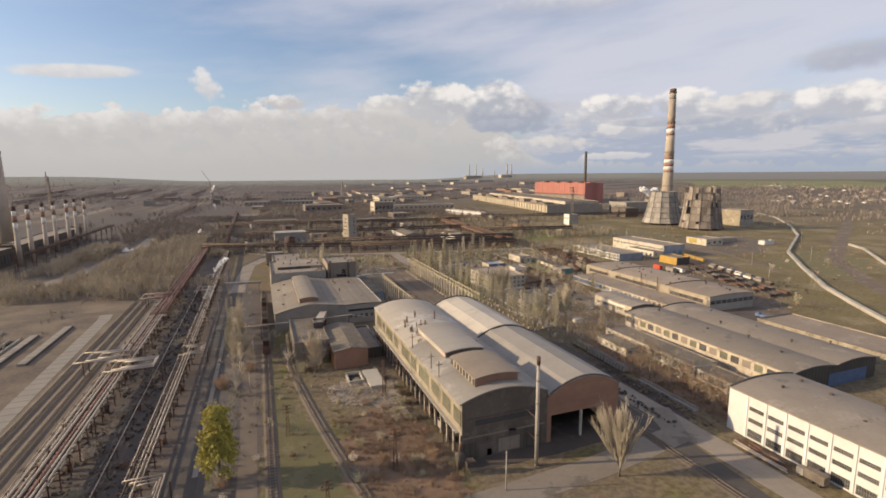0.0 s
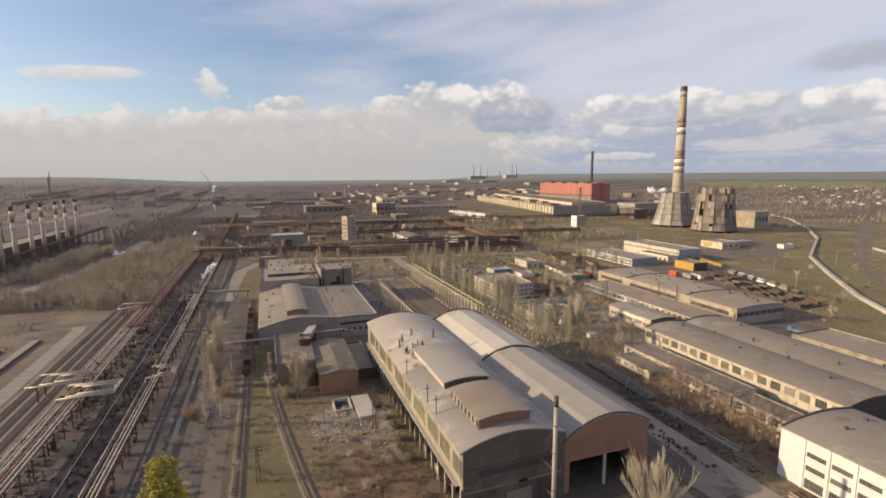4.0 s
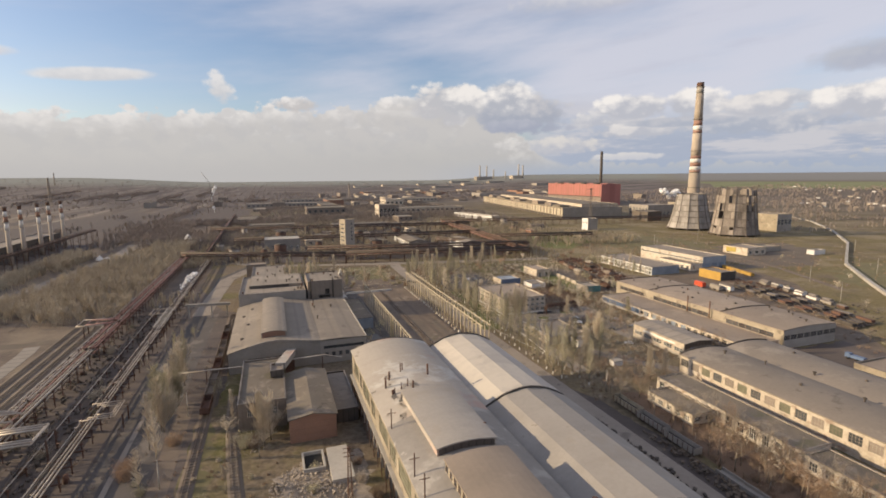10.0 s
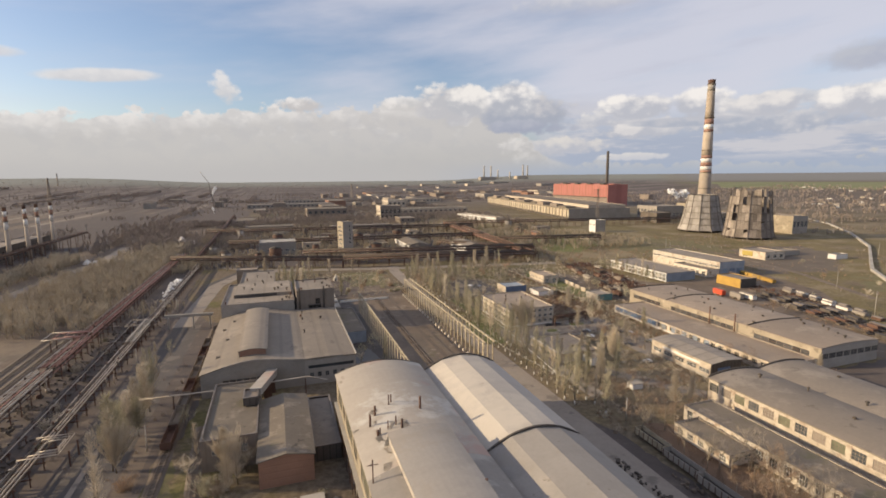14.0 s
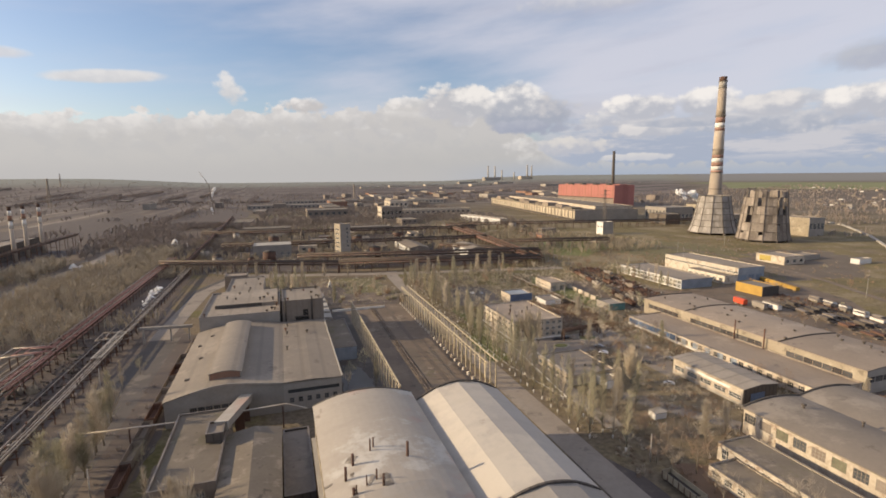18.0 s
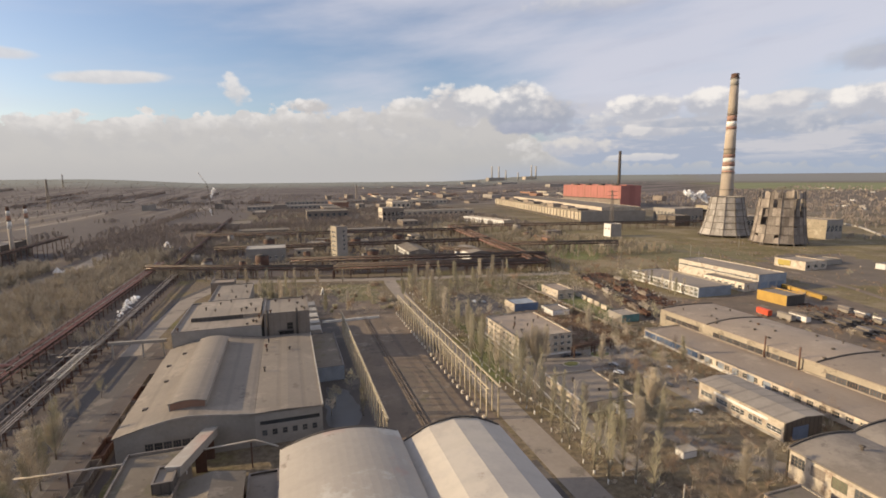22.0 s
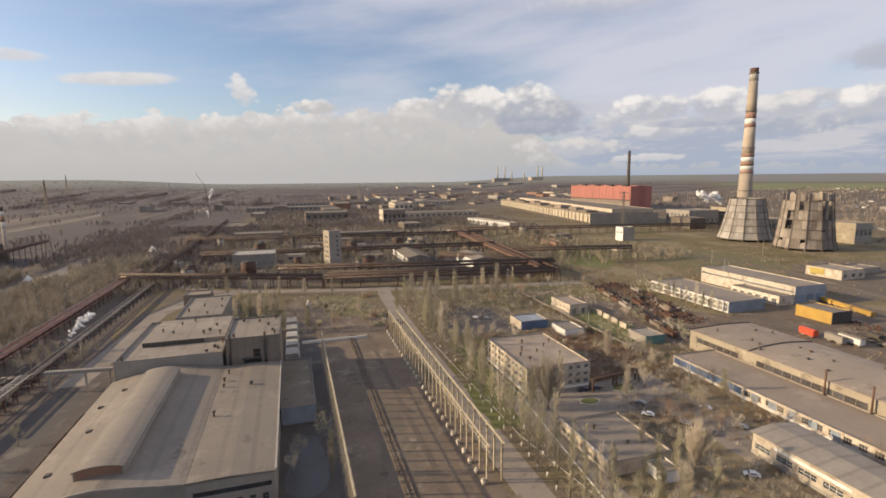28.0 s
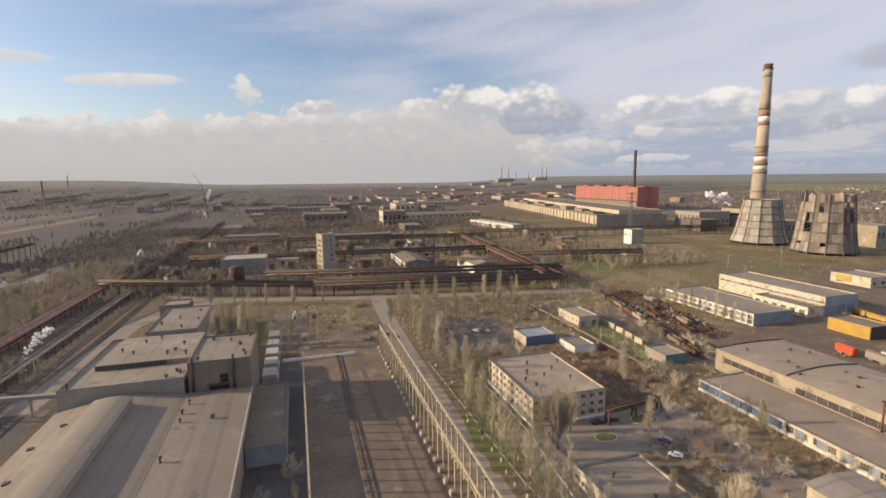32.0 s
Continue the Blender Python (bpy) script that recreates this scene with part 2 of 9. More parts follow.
M = {
    "roof_dust": surface("dusty_roof_sheet", (0.47, 0.42, 0.36), (0.36, 0.32, 0.275), stain=0.05, grain=0.7, contrast=0.9, stripes=("y", 0.08, 0.06), patches=(((0.56, 0.53, 0.48), 0.045, 0.50, 0.60, 0.8), ((0.45, 0.30, 0.25), 0.026, 0.53, 0.63, 0.75), ((0.22, 0.18, 0.15), 0.16, 0.64, 0.70, 0.7))),
    "roof_dust_east": surface("dusty_roof_felt", (0.352, 0.322, 0.288), (0.265, 0.242, 0.216), stain=0.04, grain=0.9, contrast=0.9, stripes=("y", 0.07, 0.06), patches=(((0.30, 0.262, 0.22), 0.05, 0.54, 0.62, 0.5), ((0.40, 0.36, 0.315), 0.03, 0.5, 0.64, 0.6), ((0.17, 0.14, 0.115), 0.12, 0.64, 0.7, 0.6))),
    "roof_pale": surface("pale_roof_felt", (0.465, 0.42, 0.37), (0.365, 0.33, 0.29), stain=0.03, grain=0.9, contrast=0.9, stripes=("y", 0.07, 0.06), patches=(((0.40, 0.35, 0.295), 0.04, 0.54, 0.64, 0.6), ((0.51, 0.46, 0.385), 0.025, 0.5, 0.6, 0.6), ((0.27, 0.225, 0.18), 0.11, 0.66, 0.72, 0.6))),
    "roof_felt": surface("roofing_felt", (0.265, 0.225, 0.185), (0.19, 0.163, 0.137), stain=0.06, grain=0.8, contrast=0.9, patches=(((0.34, 0.295, 0.245), 0.05, 0.52, 0.66, 0.6), ((0.12, 0.10, 0.085), 0.13, 0.6, 0.68, 0.6))),
    "roof_felt_warm": surface("brown_roofing_felt", (0.33, 0.268, 0.212), (0.235, 0.192, 0.154), stain=0.06, grain=0.8, contrast=0.9, patches=(((0.40, 0.335, 0.265), 0.05, 0.52, 0.66, 0.6), ((0.15, 0.12, 0.10), 0.13, 0.6, 0.68, 0.6))),
    "roof_grey": surface("patched_grey_felt", (0.34, 0.312, 0.28), (0.235, 0.214, 0.193), stain=0.06, grain=0.8, contrast=0.9, patches=(((0.44, 0.41, 0.365), 0.06, 0.52, 0.62, 0.7), ((0.16, 0.14, 0.122), 0.15, 0.62, 0.70, 0.7), ((0.50, 0.465, 0.41), 0.2, 0.62, 0.67, 0.6))),
    "roof_shed": surface("grey_brown_roofing_felt", (0.285, 0.245, 0.2), (0.205, 0.175, 0.146), stain=0.06, grain=0.8, contrast=0.9, stripes=("x", 0.12, 0.18), patches=(((0.35, 0.30, 0.245), 0.05, 0.52, 0.66, 0.6), ((0.13, 0.105, 0.09), 0.11, 0.6, 0.68, 0.6))),
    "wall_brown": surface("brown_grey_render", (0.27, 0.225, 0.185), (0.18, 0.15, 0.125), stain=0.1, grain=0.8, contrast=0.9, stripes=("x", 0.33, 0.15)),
    "roof_ruin": surface("mossy_broken_felt", (0.20, 0.168, 0.13), (0.135, 0.113, 0.09), stain=0.1, grain=0.9, contrast=0.9, patches=(((0.28, 0.235, 0.185), 0.12, 0.54, 0.64, 0.7), ((0.12, 0.115, 0.055), 0.08, 0.56, 0.66, 0.5), ((0.07, 0.06, 0.05), 0.2, 0.6, 0.66, 0.7))),
    "roof_slab": surface("grey_roof_slab", (0.34, 0.3, 0.255), (0.25, 0.218, 0.185), stain=0.08, grain=0.6, stripes=("y", 0.17, 0.3)),
    "wall_beige": surface("beige_wall_panel", (0.40, 0.345, 0.265), (0.25, 0.212, 0.16), stain=0.12, grain=1.2, contrast=0.9, patches=(((0.17, 0.142, 0.108), 0.2, 0.52, 0.62, 0.75), ((0.5, 0.44, 0.34), 0.12, 0.58, 0.66, 0.6))),
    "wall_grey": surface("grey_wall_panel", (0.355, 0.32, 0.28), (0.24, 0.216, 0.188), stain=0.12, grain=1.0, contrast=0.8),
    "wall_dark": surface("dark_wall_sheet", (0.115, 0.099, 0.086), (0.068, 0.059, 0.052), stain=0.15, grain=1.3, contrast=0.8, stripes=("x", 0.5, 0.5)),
    "wall_soot": surface("sooty_brown_wall", (0.16, 0.132, 0.108), (0.09, 0.076, 0.064), stain=0.12, grain=0.9, contrast=0.9, patches=(((0.21, 0.175, 0.14), 0.15, 0.54, 0.64, 0.6),)),
    "wall_white": surface("white_wall_panel", (0.70, 0.685, 0.665), (0.57, 0.555, 0.53), stain=0.10, grain=0.9, contrast=0.8),
    "wall_plaster": surface("worn_plaster", (0.6, 0.53, 0.43), (0.36, 0.3, 0.235), stain=0.22, grain=1.0, contrast=0.6, patches=(((0.28, 0.20, 0.15), 0.35, 0.55, 0.62, 0.7),)),
    "brick": surface("red_brown_brick", (0.32, 0.18, 0.122), (0.225, 0.132, 0.094), stain=0.2, grain=2.0, contrast=0.8, stripes=("z", 0.5, 0.08)),
    "red_clad": surface("red_cladding", (0.40, 0.165, 0.14), (0.31, 0.132, 0.112), stain=0.03, grain=0.2, contrast=0.8, stripes=("y", 0.08, 0.25)),
    "wall_cream": surface("cream_wall_panel", (0.54, 0.465, 0.355), (0.36, 0.305, 0.23), stain=0.02, grain=0.2, contrast=0.8),
    "concrete": surface("concrete", (0.44, 0.41, 0.365), (0.31, 0.285, 0.25), stain=0.2, grain=1.4, contrast=0.8),
    "chimney": surface("chimney_concrete", (0.47, 0.4, 0.325), (0.34, 0.285, 0.23), stain=0.05, grain=0.5, contrast=0.8),
    "white_paint": surface("white_paint", (0.78, 0.75, 0.70), (0.6, 0.57, 0.52), stain=0.3, grain=2.0),
    "red_paint": surface("faded_red_paint", (0.37, 0.225, 0.175), (0.28, 0.17, 0.13), stain=0.2, grain=1.0),
    "steel": surface("grey_steel", (0.26, 0.225, 0.195), (0.15, 0.125, 0.105), rough=0.55, metal=0.3, stain=0.3, grain=2.0),
    "rust": surface("rusty_steel", (0.15, 0.082, 0.058), (0.085, 0.052, 0.04), rough=0.8, stain=0.25, grain=2.0),
    "pipe_light": surface("pipe_foil", (0.50, 0.44, 0.375), (0.28, 0.235, 0.19), rough=0.5, metal=0.2, stain=0.12, grain=1.0, contrast=0.7),
    "pipe_red": surface("pipe_primer", (0.36, 0.195, 0.16), (0.24, 0.135, 0.11), rough=0.6, stain=0.12, grain=1.0, contrast=0.7),
    "pipe_dark": surface("pipe_soot", (0.115, 0.095, 0.08), (0.06, 0.052, 0.045), rough=0.7, stain=0.2, grain=1.0),
    "yellow_paint": surface("yellow_paint", (0.47, 0.30, 0.075), (0.33, 0.20, 0.055), contrast=0.8, stain=0.3, grain=1.5),
    "post_yellow": surface("post_paint", (0.50, 0.43, 0.31), (0.34, 0.285, 0.20), stain=0.4, grain=2.0),
    "orange_paint": surface("orange_red_paint", (0.62, 0.095, 0.045), (0.48, 0.08, 0.04), stain=0.4, grain=2.0, rough=0.5),
    "blue_paint": surface("blue_paint", (0.115, 0.165, 0.27), (0.085, 0.125, 0.21), stain=0.3, grain=1.5, rough=0.6),
    "blue_pale": surface("pale_blue_paint", (0.3, 0.34, 0.39), (0.21, 0.235, 0.27), stain=0.15, grain=1.0),
    "blue_gate": surface("faded_blue_gate", (0.22, 0.28, 0.36), (0.15, 0.19, 0.25), stain=0.2, grain=1.2),
    "teal_paint": surface("teal_paint", (0.12, 0.24, 0.235), (0.09, 0.17, 0.17), stain=0.3, grain=1.5),
    "asphalt": surface("dusty_asphalt", (0.112, 0.098, 0.09), (0.076, 0.068, 0.063), stain=0.07, grain=0.7, contrast=0.8, patches=(((0.19, 0.165, 0.14), 0.08, 0.53, 0.63, 0.6),)),
    "asphalt_pale": surface("pale_road_surface", (0.285, 0.245, 0.205), (0.2, 0.17, 0.142), stain=0.08, grain=0.6, contrast=0.8, patches=(((0.13, 0.112, 0.095), 0.09, 0.55, 0.63, 0.7),)),
    "ballast": surface("oily_ballast", (0.165, 0.132, 0.104), (0.11, 0.088, 0.071), stain=0.1, grain=1.5, contrast=0.8),
    "yard": surface("bare_yard_soil", (0.185, 0.143, 0.107), (0.11, 0.086, 0.067), stain=0.06, grain=0.5, contrast=0.7, patches=(((0.24, 0.20, 0.155), 0.07, 0.54, 0.64, 0.7), ((0.075, 0.063, 0.052), 0.09, 0.56, 0.64, 0.6))),
    "soil_dull": surface("dull_brown_soil", (0.185, 0.15, 0.115), (0.12, 0.097, 0.077), stain=0.05, grain=0.6, contrast=0.9, patches=(((0.24, 0.2, 0.155), 0.06, 0.54, 0.66, 0.6), ((0.12, 0.105, 0.06), 0.1, 0.56, 0.64, 0.6))),
    "concrete_old": surface("worn_concrete_slab", (0.31, 0.275, 0.235), (0.225, 0.2, 0.17), stain=0.1, grain=1.2, contrast=0.8, stripes=("y", 0.1666, 0.4)),
    "soil_soot": surface("sooty_soil", (0.118, 0.096, 0.085), (0.075, 0.062, 0.056), stain=0.06, grain=0.6, contrast=0.9, patches=(((0.165, 0.135, 0.108), 0.07, 0.55, 0.66, 0.7),)),
    "rail_rust": surface("rusty_rail", (0.24, 0.2, 0.165), (0.16, 0.13, 0.107), rough=0.6, metal=0.3, stain=0.2, grain=2.0),
    "wood_dark": surface("dark_sleepers", (0.12, 0.098, 0.08), (0.08, 0.066, 0.055), stain=0.5, grain=3.0),
    "tower_board": surface("cooling_tower_sheet", (0.42, 0.39, 0.36), (0.24, 0.22, 0.198), stain=0.12, grain=0.5, contrast=0.7, vary=0.2, stripes=("z", 0.45, 0.25)),
    "tower_rust": surface("rusty_cooling_sheet", (0.31, 0.27, 0.232), (0.155, 0.128, 0.108), stain=0.1, grain=0.5, contrast=0.6, vary=0.38, stripes=("z", 0.45, 0.3)),
    "tower_frame": surface("sooty_tower_frame", (0.19, 0.162, 0.14), (0.12, 0.10, 0.087), stain=0.2, grain=0.8),
    "bark": surface("grey_bark", (0.33, 0.28, 0.22), (0.22, 0.185, 0.145), stain=0.5, grain=3.0, bump=0),
    "twig": surface("bare_twigs", (0.56, 0.49, 0.38), (0.42, 0.36, 0.28), stain=0.08, grain=0.6, bump=0, vary=0.25),
    "twig_green": surface("budding_twigs", (0.42, 0.385, 0.265), (0.31, 0.28, 0.195), stain=0.08, grain=0.6, bump=0, vary=0.25),
    "twig_brown": surface("reddish_twigs", (0.35, 0.245, 0.165), (0.245, 0.175, 0.122), stain=0.08, grain=0.6, bump=0, vary=0.25),
    "twig_dark": surface("dark_twigs", (0.235, 0.185, 0.14), (0.155, 0.122, 0.095), stain=0.08, grain=0.6, bump=0, vary=0.2),
    "twig_wood": surface("olive_brown_twigs", (0.45, 0.385, 0.285), (0.31, 0.262, 0.195), stain=0.03, grain=0.3, bump=0),
    # far twigs: tone raised to stand in for haze over the woods
    "twig_far": surface("grey_brown_twigs", (0.34, 0.285, 0.245), (0.225, 0.188, 0.162), stain=0.012, grain=0.1, bump=0),
    "leaf_yellow": surface("yellow_green_leaves", (0.50, 0.43, 0.10), (0.37, 0.32, 0.08), stain=0.4, grain=2.0, bump=0),
    "grass": surface("spring_grass", (0.165, 0.178, 0.06), (0.125, 0.122, 0.055), stain=0.2, grain=1.0),
    "dust_white": surface("pale_dusty_felt", (0.47, 0.425, 0.37), (0.35, 0.31, 0.265), stain=0.3, grain=1.5),
    "grass_olive": surface("olive_grass", (0.165, 0.15, 0.068), (0.115, 0.098, 0.054), stain=0.08, grain=0.8, contrast=0.9, patches=(((0.2, 0.165, 0.1), 0.1, 0.52, 0.62, 0.7), ((0.09, 0.075, 0.05), 0.2, 0.58, 0.66, 0.6))),
    "rubble": surface("pale_rubble", (0.4, 0.345, 0.28), (0.23, 0.19, 0.152), stain=0.5, grain=1.5),
    "soil_red": surface("reddish_soil", (0.215, 0.14, 0.092), (0.13, 0.088, 0.06), stain=0.12, grain=0.9, contrast=0.8),
    "puddle": surface("wet_asphalt", (0.07, 0.066, 0.064), (0.05, 0.047, 0.045), rough=0.4, stain=0.1, grain=0.5, bump=0, spec=0.6),
    "wall_ruin": surface("peeling_whitewash", (0.66, 0.6, 0.51), (0.47, 0.41, 0.33), stain=0.25, grain=1.0, contrast=0.8, patches=(((0.26, 0.19, 0.14), 0.4, 0.54, 0.6, 0.8),)),
    "tyre": surface("black_rubber", (0.03, 0.03, 0.03), (0.02, 0.02, 0.02), bump=0),
    "car_white": surface("white_car_paint", (0.75, 0.75, 0.74), (0.7, 0.7, 0.69), rough=0.3, bump=0, spec=0.5),
    "car_dark": surface("dark_car_paint", (0.05, 0.055, 0.07), (0.04, 0.045, 0.06), rough=0.3, bump=0, spec=0.5),
    "car_silver": surface("silver_car_paint", (0.36, 0.37, 0.39), (0.33, 0.34, 0.36), rough=0.35, metal=0.5, bump=0, spec=0.5),
    # near black that paints the darkness of openings, gaps and pits
    "black": surface("dark_inside", (0.03, 0.028, 0.026), (0.02, 0.019, 0.018)),
    "glass": surface("dusty_glazing", (0.09, 0.095, 0.10), (0.05, 0.055, 0.06), rough=0.25, stain=0.4, grain=1.0, bump=0, spec=0.6, vary=0.35),
    "glass_green": surface("grimy_green_glazing", (0.19, 0.19, 0.13), (0.10, 0.105, 0.075), rough=0.35, stain=0.3, grain=1.0, bump=0, spec=0.5, vary=0.3),
    "sign_yellow": surface("yellow_sign_paint", (0.46, 0.36, 0.10), (0.34, 0.27, 0.09)),
}


def ground_material():
    m = bpy.data.materials.new("spring_steppe_ground")
    m.use_nodes = True
    t = m.node_tree
    g = Graph(t)
    b = t.nodes["Principled BSDF"]
    co = t.nodes.new("ShaderNodeNewGeometry").outputs["Position"]
    sep = t.nodes.new("ShaderNodeSeparateXYZ")
    t.links.new(co, sep.inputs[0])
    x, y, _ = sep.outputs
    wide = g.noise(co, 0.006, 6.0, 0.6)
    mid = g.noise(co, 0.035, 6.0, 0.65)
    fine = g.noise(co, 0.5, 5.0, 0.65)
    tuft = g.noise(co, 2.2, 3.0, 0.7)
    dry = g.mix(g.step(fine, 0.35, 0.65), (0.13, 0.102, 0.06), (0.225, 0.178, 0.104))
    soil = g.mix(g.step(fine, 0.35, 0.65), (0.125, 0.1, 0.074), (0.2, 0.16, 0.118))
    col = g.mix(g.step(mid, 0.36, 0.66), soil, dry)
    green = g.mix(g.step(fine, 0.3, 0.7), (0.095, 0.092, 0.036), (0.155, 0.15, 0.058))
    patch = g.math("ADD", g.math("MULTIPLY", mid, 0.5), g.math("MULTIPLY", wide, 0.5))
    col = g.mix(g.math("MULTIPLY", g.step(patch, 0.50, 0.59), 0.75), col, green)
    col = g.mix(g.math("MULTIPLY", g.step(tuft, 0.55, 0.75), 0.35), col, (0.07, 0.055, 0.04))
    # the soot-darkened land west of the pipe lines
    west = g.step(g.math("ADD", x, g.math("MULTIPLY", g.math("SUBTRACT", mid, 0.5), 120.0)), 0.0, -90.0)
    # both tones raised a little to stand in for haze
    dark = g.mix(g.step(mid, 0.35, 0.7), (0.12, 0.097, 0.085), (0.23, 0.187, 0.148))
    dark = g.mix(g.math("MULTIPLY", g.step(fine, 0.45, 0.75), 0.5), dark, (0.23, 0.185, 0.13))
    col = g.mix(g.math("MULTIPLY", west, 0.85), col, dark)
    meadow = g.math("MULTIPLY", g.step(x, 150.0, 380.0), g.step(g.math("ADD", mid, g.math("MULTIPLY", wide, 0.6)), 0.56, 0.86))
    straw = g.mix(g.step(fine, 0.3, 0.7), (0.135, 0.11, 0.055), (0.225, 0.184, 0.096))
    col = g.mix(g.math("MULTIPLY", meadow, 0.85), col, straw)
    bald = g.noise(co, 0.018, 7.0, 0.7)
    col = g.mix(g.math("MULTIPLY", g.math("MULTIPLY", g.step(bald, 0.49, 0.58), g.step(x, 120.0, 260.0)), 0.75), col, g.mix(fine, (0.20, 0.163, 0.105), (0.31, 0.256, 0.17)))
    col = g.mix(g.math("MULTIPLY", g.math("MULTIPLY", g.step(bald, 0.45, 0.38), g.step(x, 120.0, 260.0)), 0.4), col, (0.085, 0.08, 0.04))
    # far fields; the farthest ground turns pale grey, haze painted into its colour
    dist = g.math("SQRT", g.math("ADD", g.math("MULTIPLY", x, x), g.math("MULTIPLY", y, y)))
    vor = t.nodes.new("ShaderNodeTexVoronoi")
    vor.inputs["Scale"].default_value = 0.0016
    t.links.new(co, vor.inputs["Vector"])
    hue = t.nodes.new("ShaderNodeSeparateColor")
    t.links.new(vor.outputs["Color"], hue.inputs[0])
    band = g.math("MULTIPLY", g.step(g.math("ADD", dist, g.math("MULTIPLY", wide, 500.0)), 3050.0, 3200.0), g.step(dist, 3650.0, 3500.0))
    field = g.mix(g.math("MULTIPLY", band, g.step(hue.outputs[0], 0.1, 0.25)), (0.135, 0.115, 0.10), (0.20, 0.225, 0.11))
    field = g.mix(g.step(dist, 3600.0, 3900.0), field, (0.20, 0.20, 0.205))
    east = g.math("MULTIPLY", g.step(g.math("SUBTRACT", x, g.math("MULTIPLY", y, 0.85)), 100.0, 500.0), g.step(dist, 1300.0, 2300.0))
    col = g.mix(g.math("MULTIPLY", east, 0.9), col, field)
    far_west = g.step(x, -60.0, -200.0)
    bars = g.mix(far_west, g.noise(g.vec(g.math("MULTIPLY", x, 0.22), y), 0.012, 5.0, 0.65), g.noise(g.vec(g.math("MULTIPLY", x, 2.2), g.math("MULTIPLY", y, 0.22)), 0.012, 5.0, 0.65))
    plain = g.mix(g.step(bars, 0.40, 0.62), (0.086, 0.074, 0.071), (0.185, 0.16, 0.148))
    # paler with distance: the plain's haze is put into the colour
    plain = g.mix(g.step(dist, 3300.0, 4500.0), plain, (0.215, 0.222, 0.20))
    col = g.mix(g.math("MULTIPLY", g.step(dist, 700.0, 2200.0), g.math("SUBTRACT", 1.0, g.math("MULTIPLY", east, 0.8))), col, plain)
    g.put(b.inputs["Base Color"], col)
    b.inputs["Roughness"].default_value = 0.95
    b.inputs["Specular IOR Level"].default_value = 0.15
    n = t.nodes.new("ShaderNodeBump")
    n.inputs["Strength"].default_value, n.inputs["Distance"].default_value = 0.6, 0.25
    g.put(n.inputs["Height"], g.math("ADD", fine, tuft))
    t.links.new(n.outputs[0], b.inputs["Normal"])
    return m


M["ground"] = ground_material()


# ---- building blocks ----
def spot(ob):
    p = Vector((0, 0, 0))
    while ob:
        p += ob.location
        ob = ob.parent
    return p


def thing(name, at, label, category, group="", kind=""):
    ob = new(name)
    ob.location = at
    ob.empty_display_size = 0.5
    return tagged(ob, label, category, group, kind)


def mesh_of(name, bm, material):
    bmesh.ops.recalc_face_normals(bm, faces=bm.faces)
    me = bpy.data.meshes.new(name)
    bm.to_mesh(me)
    bm.free()
    if material:
        me.materials.append(M[material])
    return me


def part(name, bm, material, parent=None, label=""):
    """One mesh object, its vertices given in the world, under a thing or a part."""
    ob = new(name, mesh_of(name, bm, material))
    if parent:
        ob.parent = parent
        ob.location = -spot(parent)
    return tagged(ob, label)


def piece(name, me, at, parent=None, rz=0.0, label=""):
    """One object on a shared mesh, at a place in the world."""
    ob = new(name, me)
    ob.location = Vector(at) - (spot(parent) if parent else Vector((0, 0, 0)))
    ob.rotation_euler = (0, 0, rz)
    if parent:
        ob.parent = parent
    return tagged(ob, label)


def box(bm, x0, x1, y0, y1, z0, z1):
    v = [bm.verts.new(p) for p in ((x0, y0, z0), (x1, y0, z0), (x1, y1, z0), (x0, y1, z0), (x0, y0, z1), (x1, y0, z1), (x1, y1, z1), (x0, y1, z1))]
    for f in ((0, 3, 2, 1), (4, 5, 6, 7), (0, 1, 5, 4), (1, 2, 6, 5), (2, 3, 7, 6), (3, 0, 4, 7)):
        bm.faces.new([v[i] for i in f])
    return bm


def boxes(*dims):
    bm = bmesh.new()
    for d in dims:
        box(bm, *d)
    return bm


def beam(bm, a, b, w, h=None):
    """A square bar from a to b."""
    a, b = Vector(a), Vector(b)
    d = (b - a).normalized()
    side = d.cross((0, 0, 1))
    side = side.normalized() if side.length > 1e-4 else Vector((1, 0, 0))
    up = side.cross(d)
    h = h or w
    ring = [(-w / 2, -h / 2), (w / 2, -h / 2), (w / 2, h / 2), (-w / 2, h / 2)]
    va = [bm.verts.new(a + side * p + up * q) for p, q in ring]
    vb = [bm.verts.new(b + side * p + up * q) for p, q in ring]
    for i in range(4):
        j = (i + 1) % 4
        bm.faces.new((va[i], va[j], vb[j], vb[i]))
    bm.faces.new(va[::-1]), bm.faces.new(vb)


def tube(bm, points, radii, n=8, cap=True):
    """A round pipe through points, with one radius or one for each point."""
    pts = [Vector(p) for p in points]
    if not isinstance(radii, (list, tuple)):
        radii = [radii] * len(pts)
    rings = []
    for i, p in enumerate(pts):
        d = (pts[min(i + 1, len(pts) - 1)] - pts[max(i - 1, 0)]).normalized()
        s = d.cross((0, 0, 1))
        s = s.normalized() if s.length > 1e-3 else Vector((1, 0, 0))
        u = s.cross(d)
        rings.append([bm.verts.new(p + (s * math.cos(k * 2 * math.pi / n) + u * math.sin(k * 2 * math.pi / n)) * radii[i]) for k in range(n)])
    for r0, r1 in zip(rings, rings[1:]):
        for k in range(n):
            bm.faces.new((r0[k], r0[(k + 1) % n], r1[(k + 1) % n], r1[k])).smooth = True
    if cap:
        bm.faces.new(rings[0][::-1]), bm.faces.new(rings[-1])


